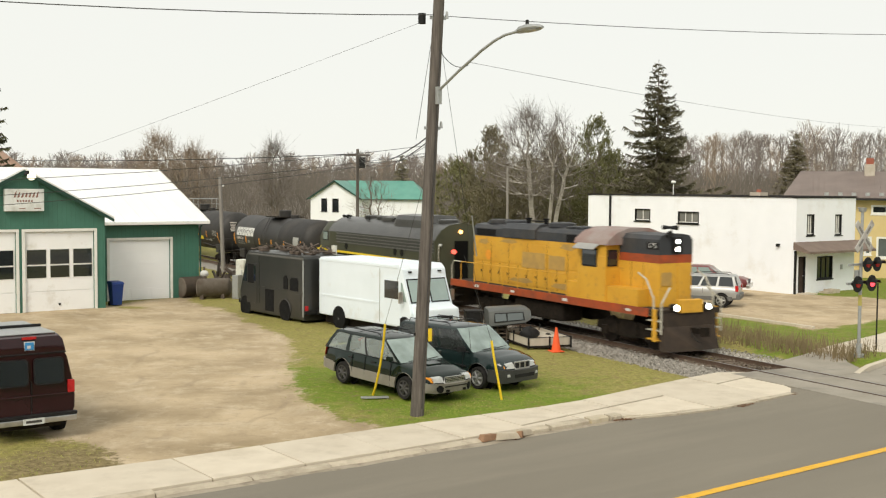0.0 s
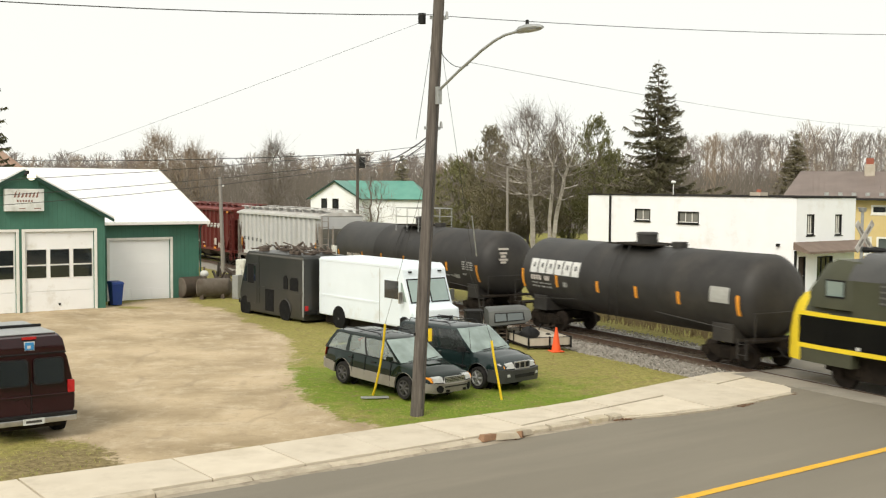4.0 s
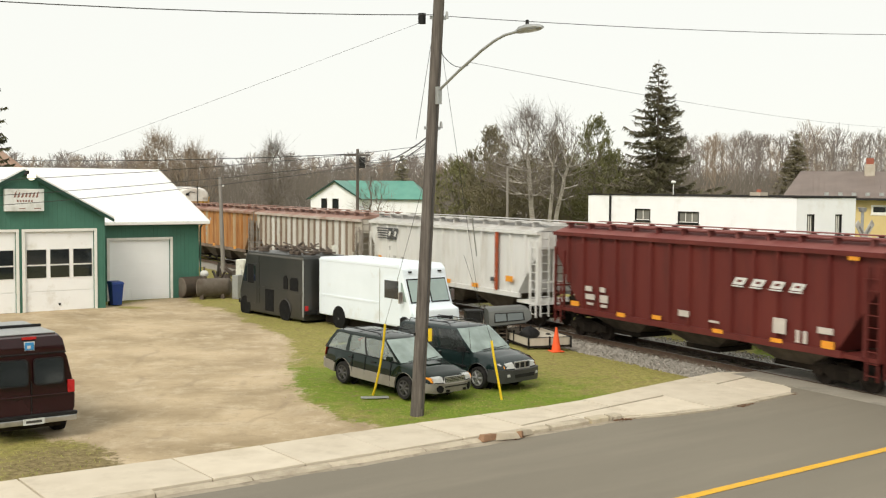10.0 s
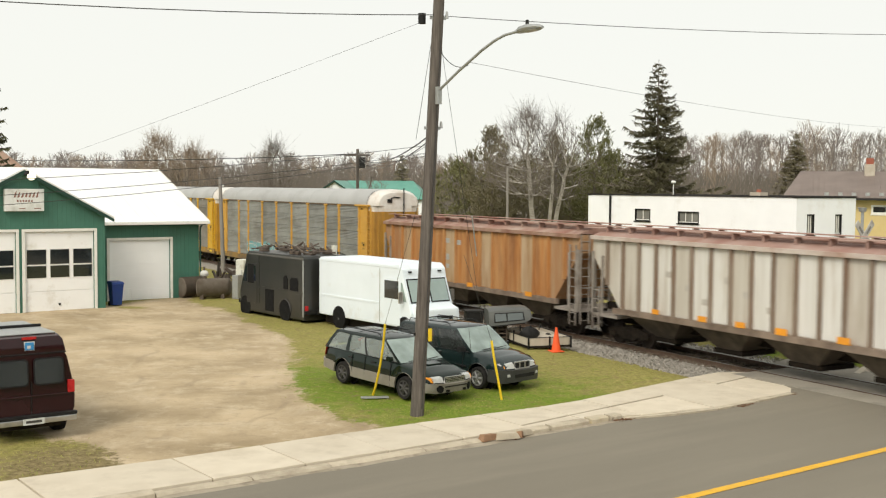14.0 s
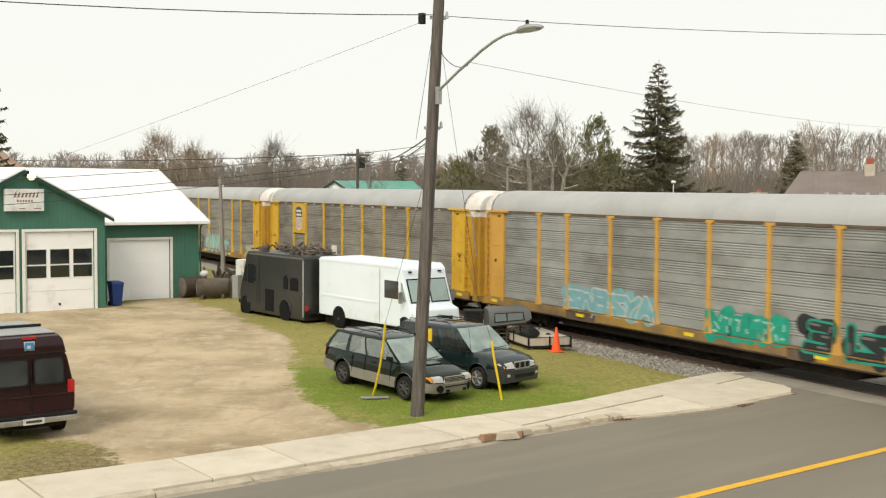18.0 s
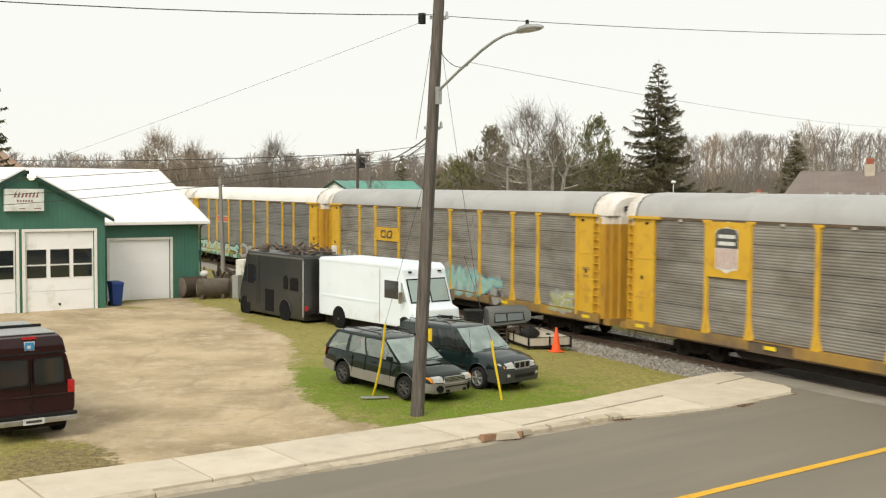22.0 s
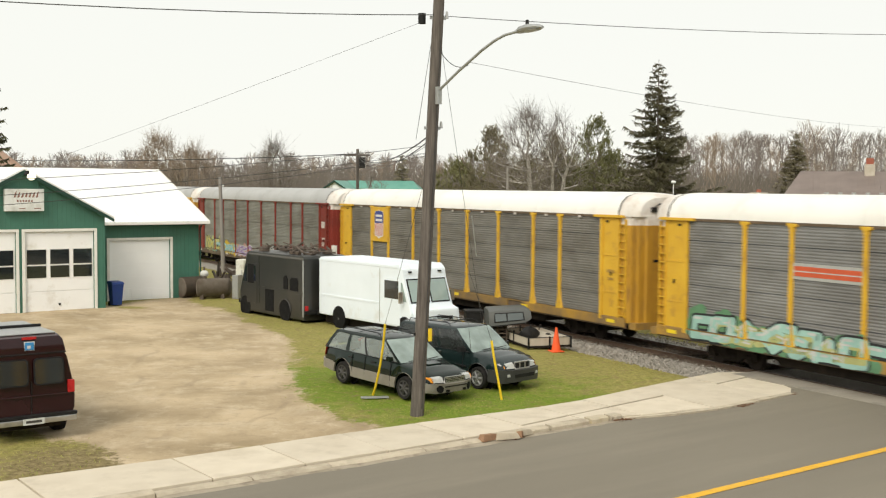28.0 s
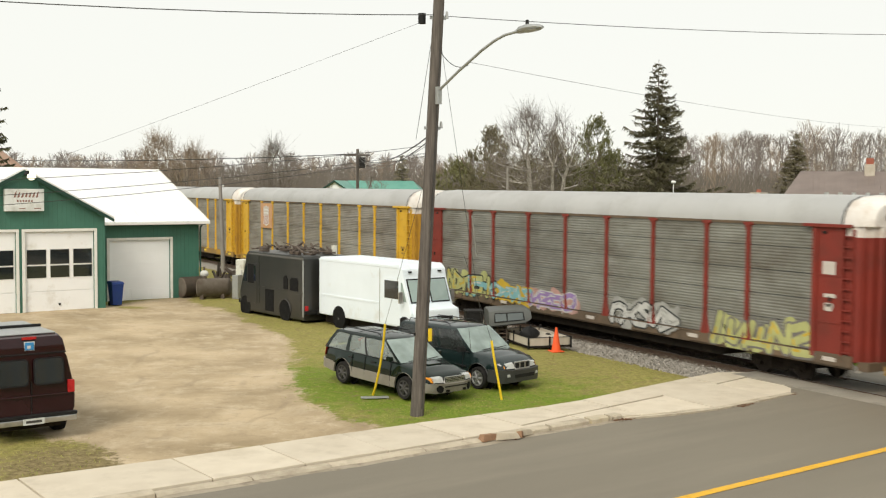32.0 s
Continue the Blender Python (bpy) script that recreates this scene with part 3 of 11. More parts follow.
def build_track():
    tr = thing("railway_track", "steel rails on wooden ties in grey ballast", "railway track", kind="structure")
    for y in (-0.755, 0.755):
        prof = [(-0.07, -0.17), (0.07, -0.17), (0.07, -0.155), (0.012, -0.14), (0.012, -0.045), (0.036, -0.035), (0.036, -0.004), (-0.036, -0.004), (-0.036, -0.035), (-0.012, -0.045), (-0.012, -0.14), (-0.07, -0.155)]
        sh = Shape().loft([[track_at(s, y + a, z) for a, z in prof] for s in (-330, 60)])
        part("rail", sh, rail_steel, tr)
        sh = Shape().loft([[track_at(s, y + a, z) for a, z in ((-0.03, -0.004), (0.03, -0.004), (0.026, 0.0), (-0.026, 0.0))] for s in (-330, 60)])
        part("rail_head", sh, rail_top, tr)
    tie = mesh("tie", Shape().box(-0.115, -1.3, -0.33, 0.115, 1.3, -0.165), tie_wood, bevel=0.01)
    rnd = random.Random(2)
    s = -27.6
    for _ in range(110):
        part("tie", tie, tie_wood, tr, at=track_pose(s, rnd.uniform(-0.04, 0.04), rnd.uniform(-0.01, 0.01)) @ pose(0, 0, 0, 0, 0, rnd.uniform(-1.5, 1.5)))
        s -= 0.53
    sh = Shape()
    rows = []
    for i in range(340):
        s = -330 + i * 0.9
        if s > -24:
            break
        rows.append([track_at(s, y + rnd.uniform(-0.12, 0.12) * (abs(y) > 2), z + rnd.uniform(-0.025, 0.025)) for y, z in ((-3.7, -0.3), (-3.1, -0.19), (-1.7, -0.16), (-1.2, -0.18), (-0.4, -0.2), (0.4, -0.2), (1.2, -0.18), (1.7, -0.16), (2.4, -0.2), (3.0, -0.3))])
    part("ballast_bed", Shape().loft([r[3:7] for r in rows], closed=False, caps=False), ballast_brown, tr)
    part("ballast_shoulder", Shape().loft([r[:4] for r in rows], closed=False, caps=False), ballast_mat, tr)
    part("ballast_shoulder", Shape().loft([r[6:] for r in rows], closed=False, caps=False), ballast_mat, tr)
    # loose stones, grey along both shoulders, browner between the rails
    sh = Shape()
    mid = Shape()
    for i in range(22000):
        s = -27.0 - 45 * rnd.random() ** 1.6
        near = rnd.random()
        y = rnd.uniform(-3.5, -1.25) if near < 0.6 else (rnd.uniform(1.25, 2.6) if near < 0.8 else rnd.uniform(-1.2, 1.2))
        base = -0.17 - 0.05 * max(0, abs(y) - 2.6)
        r = rnd.uniform(0.03, 0.075)
        c = Vector(track_at(s, y, base + r * 0.4))
        pts = [c + Vector((rnd.gauss(0, 1), rnd.gauss(0, 1), rnd.gauss(0, 0.8))).normalized() * r for _ in range(4)]
        (sh if abs(y) > 1.2 else mid).add(pts, [(0, 1, 2), (0, 2, 3), (0, 3, 1), (1, 3, 2)])
    tagged(part("ballast_stones", sh, ballast_mat, tr), "grey crushed stone", "", "", "stuff")
    tagged(part("track_bed_stones", mid, ballast_brown, tr), "brown dusty stone between the rails", "", "", "stuff")


build_ground()
build_road()
build_track()


# ---- buildings ----
def frame_of(origin, along):
    """A pose whose x runs along a wall, y goes into the building."""
    a = math.degrees(math.atan2(along[1], along[0]))
    return pose(origin[0], origin[1], 0, 0, 0, a)


STREET = (0.8007, 0.599)


def wall_with_holes(sh, x0, x1, z0, z1, y, t, holes):
    """A wall from x0 to x1 at depth y, t thick, pierced by holes (x0, z0, x1, z1)."""
    xs = sorted({x0, x1, *[h[0] for h in holes], *[h[2] for h in holes]})
    zs = sorted({z0, z1, *[h[1] for h in holes], *[h[3] for h in holes]})
    nx, nz = len(xs), len(zs)

    def solid(i, j):
        if not (0 <= i < nx - 1 and 0 <= j < nz - 1):
            return False
        a, c = (xs[i] + xs[i + 1]) / 2, (zs[j] + zs[j + 1]) / 2
        return not any(h[0] <= a <= h[2] and h[1] <= c <= h[3] for h in holes)
    v = [(x, yy, z) for yy in (y, y + t) for z in zs for x in xs]
    k = nx * nz
    f = []
    for j in range(nz - 1):
        for i in range(nx - 1):
            if solid(i, j):
                a, b, c, d = j * nx + i, j * nx + i + 1, (j + 1) * nx + i + 1, (j + 1) * nx + i
                f += [(a, b, c, d), (k + d, k + c, k + b, k + a)]
                for (p, q), o in (((a, b), (i, j - 1)), ((b, c), (i + 1, j)), ((c, d), (i, j + 1)), ((d, a), (i - 1, j))):
                    if not solid(*o):
                        f.append((q, p, k + p, k + q))
    sh.add(v, f)


def window(parent, x, z, w, h, y=0.0, frame_mat=None, panes=2, glass=None, sill=True, fw=0.07, sash=None):
    """A window in a wall at depth y: frame, sill and panes, set into its opening."""
    fm = frame_mat or white_trim
    sh = Shape()
    sh.box(x - w / 2, y - 0.03, z - h / 2, x - w / 2 + fw, y + 0.12, z + h / 2)
    sh.box(x + w / 2 - fw, y - 0.03, z - h / 2, x + w / 2, y + 0.12, z + h / 2)
    sh.box(x - w / 2 + fw, y - 0.03, z + h / 2 - fw, x + w / 2 - fw, y + 0.12, z + h / 2)
    sh.box(x - w / 2 + fw, y - 0.03, z - h / 2, x + w / 2 - fw, y + 0.12, z - h / 2 + fw)
    wf = part("window", sh, fm, parent)
    iw = (w - 2 * fw) / panes
    for i in range(panes):
        a = x - w / 2 + fw + i * iw
        part("pane", Shape().box(a + 0.012, y + 0.06, z - h / 2 + fw, a + iw - 0.012, y + 0.075, z + h / 2 - fw), glass or dark_glass, wf)
        if i:
            part("mullion", Shape().box(a - 0.02, y + 0.02, z - h / 2 + fw, a + 0.02, y + 0.09, z + h / 2 - fw), sash or fm, wf)
    if sash:
        part("sash", Shape().box(x - w / 2 + fw, y + 0.03, z - h / 2 + fw, x + w / 2 - fw, y + 0.07, z - h / 2 + fw + 0.05).box(x - w / 2 + fw, y + 0.03, z - h / 2 + fw + 0.05, x - w / 2 + fw + 0.05, y + 0.07, z + h / 2 - fw), sash, wf)
    if sill:
        part("sill", Shape().box(x - w / 2 - 0.06, y - 0.09, z - h / 2 - 0.07, x + w / 2 + 0.06, y - 0.001, z - h / 2 - 0.003), fm, wf)
    return wf




grey_roof_metal = mat("brown_metal_roof", (0.17, 0.135, 0.12), (0.21, 0.17, 0.15), scale=0.8, rough=0.6, bump=0.1)
green_roof_metal = mat("green_metal_roof", (0.1, 0.27, 0.22), (0.13, 0.32, 0.26), scale=0.8, rough=0.5)
yellow_siding = mat("pale_yellow_siding", (0.58, 0.45, 0.2), (0.64, 0.5, 0.25), scale=1, rough=0.7)
rust_roof_tile = mat("rusty_brown_roof", (0.24, 0.15, 0.105), (0.33, 0.23, 0.17), scale=1.2, rough=0.8)
curtain_glass = tinted_glass("curtained_glass", (0.22, 0.22, 0.2), 0.08)
brick_red = mat("red_brick", (0.3, 0.09, 0.06), (0.38, 0.14, 0.09), scale=3, rough=0.9)
stone_pale = mat("pale_chimney_stone", (0.42, 0.37, 0.3), (0.5, 0.45, 0.37), scale=3, rough=0.9)
awning_brown = mat("brown_awning", (0.16, 0.12, 0.1), (0.21, 0.16, 0.13), scale=1.5, rough=0.8)
door_dark = mat("dark_wooden_door", (0.035, 0.025, 0.02), (0.06, 0.04, 0.03), scale=3, rough=0.6)
flat_roof_black = mat("black_roof_edge", (0.03, 0.028, 0.028), scale=2, rough=0.8)
sign_white = mat("weathered_sign_white", (0.74, 0.76, 0.74), (0.66, 0.68, 0.66), scale=2, rough=0.5, dirt=(0.45, 0.45, 0.4), dscale=1.5)
ink_brown = mat("faded_brown_ink", (0.2, 0.1, 0.08), (0.3, 0.17, 0.14), scale=4, rough=0.6, bump=0)
inside_dark = mat("dim_interior", (0.08, 0.075, 0.07), scale=1, rough=0.9, bump=0)


def sectional_door(root, x0, x1, h, panes, y=0.1, sections=4):
    """An overhead door: stacked sections, a frame of trim, rows of panes."""
    fr = Shape()
    fr.box(x0 - 0.14, -0.04, 0, x0 - 0.003, 0.12, h + 0.13).box(x1 + 0.003, -0.04, 0, x1 + 0.14, 0.12, h + 0.13).box(x0 - 0.14, -0.045, h + 0.003, x1 + 0.14, 0.12, h + 0.13)
    part("door_frame", fr, white_trim, root)
    dr = part("overhead_door", Shape().box(x0, y + 0.02, 0.0, x1, y + 0.06, h), white_door, root)
    hs = h / sections
    for i in range(sections):
        part("door_section", Shape().box(x0 + 0.01, y - 0.02, i * hs + 0.008, x1 - 0.01, y + 0.02, (i + 1) * hs - 0.008), white_door, dr, bevel=0.008)
    if panes:
        w = (x1 - x0) / 3
        for z0, z1 in ((2.27, 2.98), (1.62, 2.2)) if panes == 2 else ():
            for i in range(3):
                a = x0 + i * w + 0.1
                wf = part("door_window", Shape().box(a - 0.04, y - 0.032, z0 - 0.04, a + w - 0.16, y - 0.021, z1 + 0.04), white_trim, dr)
                part("pane", Shape().box(a, y - 0.036, z0, a + w - 0.2, y - 0.0325, z1), dark_glass, dr)
    part("door_handle", Shape().box((x0 + x1) / 2 - 0.08, y - 0.06, 0.26, (x0 + x1) / 2 + 0.02, y - 0.02, 0.36), black_trim, dr)
    return dr


def build_garage():
    m = frame_of((-16.79, 55.05), STREET)
    g = thing("garage", "green metal-sided repair garage with white roof and overhead doors", "garage", at=m)
    x0 = -11.9
    # gabled front block
    sh = Shape()
    d1, d2 = (-3.88, -0.55, 3.85), (-7.65, -4.3, 3.85)
    wall_with_holes(sh, -8.15, 0.0, 0.0, 4.55, 0.0, 0.22, [(d1[0], 0, d1[1], d1[2]), (d2[0], 0, d2[1], d2[2])])
    part("front_wall", sh, green_siding, g)
    part("gable", Shape().prism([(-8.15, 4.55), (0.0, 4.55), (-3.95, 6.72)], "y", 0.0, 0.22), green_siding, g)
    part("side_wall", Shape().box(-0.22, 0.22, 0, 0, 2.7, 4.55), green_siding, g)
    part("side_wall", Shape().box(-8.15, 0.22, 0, -7.93, 12, 4.55), green_siding, g)
    battens = Shape()
    for i in range(37):
        x = -8.05 + i * 0.22
        hgt = 4.5 + 2.17 * (1 - abs(x + 3.95) / 4.1)
        lo = 4.0 if any(a - 0.15 < x < b + 0.15 for a, b, _ in (d1, d2)) else 0.02
        battens.box(x, -0.012, lo, x + 0.025, 0.0, hgt)
    part("siding_rib", battens, green_siding, g)
    for a, b, h in (d1, d2):
        sectional_door(g, a, b, h, 2)
    part("interior_floor", Shape().box(-7.9, 0.3, 0.0, -0.3, 8, 0.01), inside_dark, g)
    # roof of the front block, with fascia
    for k in (-1, 1):
        e = -3.95 + k * 4.3
        part("roof_panel", Shape().slab([(-3.95, -0.35, 6.8), (e, -0.35, 4.46), (e, 9.0, 4.46), (-3.95, 9.0, 6.8)], 0.07 * k), white_metal_roof, g)
        part("fascia", Shape().slab([(-3.95, -0.37, 6.78), (e, -0.37, 4.44), (e, -0.37, 4.28), (-3.95, -0.37, 6.6)], 0.03), dark_green, g)
    # rear block along the street, eave over the small door
    sh = Shape()
    wall_with_holes(sh, 0.0, 6.22, 0.0, 4.1, 2.7, 0.2, [(1.2, 0, 4.55, 3.2)])
    part("lean_wall", sh, green_siding, g)
    part("side_wall", Shape().box(6.02, 2.9, 0, 6.22, 15.6, 4.1), green_siding, g)
    part("gable", Shape().prism([(2.7, 4.1), (15.8, 4.1), (9.25, 6.85)], "x", 6.02, 6.22), green_siding, g)
    part("back_wall", Shape().box(x0, 15.6, 0, 6.22, 15.8, 4.1), green_siding, g)
    ribs = Shape()
    for i in range(28):
        x = 0.1 + i * 0.22
        ribs.box(x, 2.688, 3.36 if 1.05 < x < 4.7 else 0.02, x + 0.025, 2.7, 4.05)
    part("siding_rib", ribs, green_siding, g)
    fr = Shape().box(1.06, 2.66, 0, 1.197, 2.82, 3.33).box(4.553, 2.66, 0, 4.69, 2.82, 3.33).box(1.06, 2.655, 3.203, 4.69, 2.82, 3.33)
    part("door_frame", fr, white_trim, g)
    d = part("overhead_door", Shape().box(1.2, 2.812, 0, 4.55, 2.88, 3.2), clean_white, g)
    for i in range(5):
        part("door_section", Shape().box(1.21, 2.8, i * 0.64 + 0.008, 4.54, 2.84, i * 0.64 + 0.632), clean_white, d, bevel=0.004)
    for i in range(3):
        part("lower_panel", Shape().box(1.3 + i * 1.1, 2.785, 0.1, 2.25 + i * 1.1, 2.8, 0.56), clean_white, d, bevel=0.01)
    # white standing-seam roof: each sheet its own piece
    n = 20
    for i in range(n):
        a, b = x0 + (6.62 - x0) * i / n, x0 + (6.62 - x0) * (i + 1) / n
        lo = 2.25
        part("roof_sheet", Shape().slab([(a + 0.004, lo, 4.15), (b - 0.004, lo, 4.15), (b - 0.004, 9.25, 6.98), (a + 0.004, 9.25, 6.98)], 0.035).box(b - 0.012, lo, 4.14, b + 0.012, lo + 0.02, 4.2), white_metal_roof, g)
    part("roof_panel", Shape().slab([(x0, 9.25, 6.98), (6.62, 9.25, 6.98), (6.62, 16.2, 4.1), (x0, 16.2, 4.1)], 0.035), white_metal_roof, g)
    part("ridge_cap", Shape().prism([(9.0, 6.9), (9.25, 7.05), (9.5, 6.9)], "x", x0, 6.64), white_metal_roof, g)
    part("gutter", Shape().box(-0.02, 2.1, 4.02, 6.62, 2.24, 4.15), white_trim, g, bevel=0.02)
    part("fascia", Shape().box(0.22, 2.22, 3.98, 6.4, 2.7, 4.08), dark_green, g)
    part("rake_trim", Shape().slab([(6.63, 2.2, 4.05), (6.63, 9.25, 6.92), (6.63, 9.25, 7.05), (6.63, 2.2, 4.2)], 0.03), white_trim, g)
    part("downpipe", Shape().path([(6.3, 2.4, 4.02), (6.27, 2.62, 3.8), (6.27, 2.62, 0.2)], 0.05, 8), dark_green, g)
    # sign on the gable, script as bars
    sg = tagged(part("wall_sign", Shape().box(-4.85, -0.28, 4.84, -3.03, -0.04, 5.9), sign_white, None, "", bevel=0.03), "weathered white box sign on a green gable", "sign")
    sg.matrix_basis = m
    rnd = random.Random(8)
    for i in range(7):
        x = -4.45 + i * 0.17
        part("script_bar", Shape().slab([(x, -0.284, 5.5 + rnd.uniform(-0.02, 0.02)), (x + 0.1, -0.284, 5.5), (x + 0.15, -0.284, 5.72 + rnd.uniform(-0.06, 0.1)), (x + 0.08, -0.284, 5.72)], 0.004), ink_brown, sg)
    for i in range(6):
        part("word_bar", Shape().box(-4.3 + i * 0.13, -0.284, 5.28, -4.22 + i * 0.13, -0.281, 5.38), ink_brown, sg)
    for a in (-4.2, -3.5):
        part("wear_mark", Shape().box(a, -0.284, 4.95, a + 0.3, -0.281, 4.99), ink_brown, sg)
    # round lit lamp under the peak
    lm = tagged(part("gable_lamp", Shape().rod((-3.95, -0.37, 6.55), (-3.95, -0.75, 6.6), 0.03, 0.03, 8).rod((-3.95, -0.75, 6.75), (-3.95, -0.75, 6.6), 0.08, 0.14, 12), black_trim), "lit round yard lamp at the gable peak", "lamp")
    lm.matrix_basis = m
    part("globe", Shape().ball((-3.75, -0.75, 6.5), 0.2, 14), glow("lit_lamp_globe", (1.0, 0.95, 0.72), 1.5), lm, smooth=True)
    part("bracket", Shape().path([(-3.95, -0.75, 6.6), (-3.75, -0.75, 6.6)], 0.03), black_trim, lm)


def build_white_building():
    m = frame_of((20.62, 64.8), STREET)
    w = thing("white_building", "flat-roofed white painted brick building with brown awning", "building", at=m)
    W, Dp, H = 5.95, 17.0, 5.62
    sh = Shape()
    front = [(0.3, 0.0, 0.98, 2.2), (2.12, 0.77, 3.74, 2.16), (1.02, 3.42, 1.8, 4.68), (3.84, 3.4, 4.58, 4.65)]
    wall_with_holes(sh, 0, W, -0.2, H, 0, 0.28, front)
    part("front_wall", sh, white_brick, w)
    sh = Shape()
    side = [(11.4, 3.95, 12.79, 4.77), (7.27, 3.89, 9.01, 4.67)]
    wall_with_holes(sh, 0.28, Dp, -0.2, H, 0, 0.28, side)
    sh.v = [(y, x, z) for x, y, z in sh.v]
    part("side_wall", sh, white_brick, w)
    part("back_wall", Shape().box(0, Dp, -0.2, W, Dp + 0.28, H).box(W - 0.28, 0.28, -0.2, W, Dp, H), white_brick, w)
    part("roof", Shape().box(0.0, 0.0, H, W, Dp + 0.28, H + 0.03), flat_roof_black, w)
    part("parapet_edge", Shape().box(-0.06, -0.06, H + 0.031, W + 0.06, 0.2, H + 0.13).box(-0.06, 0.2, H + 0.031, 0.2, Dp + 0.3, H + 0.13).box(W - 0.2, 0.2, H + 0.031, W + 0.06, Dp + 0.3, H + 0.13), flat_roof_black, w)
    # courses of painted brick on the two visible walls
    crs = Shape()
    for i in range(int(H / 0.2)):
        z = 0.08 + i * 0.2
        for a, b in ((0.3, 7.2), (9.1, 11.3), (12.9, Dp)) if 3.8 < z < 4.8 else ((0.3, Dp),):
            crs.box(-0.006, a, z, 0.0, b, z + 0.185)
    part("brick_course", crs, white_brick, w)
    for x, z, wd, ht in ((1.41, 4.05, 0.76, 1.24), (4.21, 4.02, 0.72, 1.24)):
        window(w, x, z, wd, ht, 0.06, black_trim, 3, curtain_glass, sash=white_trim)
    window(w, 2.93, 1.465, 1.6, 1.36, 0.06, black_trim, 3, dark_glass)
    for y0, y1, z0, z1 in ((11.4, 12.79, 3.95, 4.77), (7.27, 9.01, 3.89, 4.67)):
        sub = window(w, (y0 + y1) / 2, (z0 + z1) / 2, y1 - y0, z1 - z0, 0.02, black_trim, 3 if y1 < 10 else 2, curtain_glass, sash=white_trim)
        sub.matrix_basis = Matrix(((0, 1, 0, 0), (1, 0, 0, 0), (0, 0, 1, 0), (0, 0, 0, 1)))
    door = part("door", Shape().box(0.33, 0.1, 0.02, 0.95, 0.16, 2.17), door_dark, w)
    part("door_frame", Shape().box(0.3, -0.01, 0, 0.35, 0.2, 2.2).box(0.93, -0.01, 0, 0.98, 0.2, 2.2).box(0.35, -0.01, 2.15, 0.93, 0.2, 2.2), black_trim, w)
    part("door_handle", Shape().ball((0.86, 0.07, 1.05), 0.04, 8), chrome, door)
    part("awning", Shape().loft([[(-0.22, 0.0, 3.06), (-0.22, -1.1, 2.55), (-0.22, -1.1, 2.42), (-0.22, 0.0, 2.62)], [(W + 0.6, 0.0, 3.06), (W + 0.6, -1.1, 2.55), (W + 0.6, -1.1, 2.42), (W + 0.6, 0.0, 2.62)]]), awning_brown, w)
    part("corner_post", Shape().box(-0.05, -0.05, 0.0, 0.06, 0.06, 2.55), black_trim, w)
    part("downpipe", Shape().box(-0.1, 15.0, 0, -0.01, 15.14, H), black_trim, w)
    part("step", Shape().box(2.0, -0.9, -0.05, 3.2, -0.3, 0.12).box(2.4, -0.9, 0.12, 3.2, -0.3, 0.22), kerb_mat, w)
    part("entry_slab", Shape().box(0.2, -0.7, -0.05, 1.3, -0.01, 0.06), concrete, w)
    part("wall_lamp", Shape().box(-0.2, 1.1, 2.75, -0.0, 1.25, 2.92), black_trim, w)
    part("wall_box", Shape().box(4.5, -0.08, 1.3, 4.62, -0.001, 1.6), galvanised, w)
    part("roof_vent", Shape().rod((1.2, 10.5, H), (1.2, 10.5, H + 0.9), 0.03, 0.03, 6).ball((1.2, 10.5, H + 0.95), 0.17, 10, (1, 1, 0.7)), white_trim, w)
    part("chimney", Shape().box(3.4, 5.2, H, 4.2, 6.0, H + 0.32), stone_pale, w)
    part("chimney_pot", Shape().rod((3.8, 5.6, H + 0.32), (3.8, 5.6, H + 0.5), 0.16, 0.14, 10), brick_red, w)


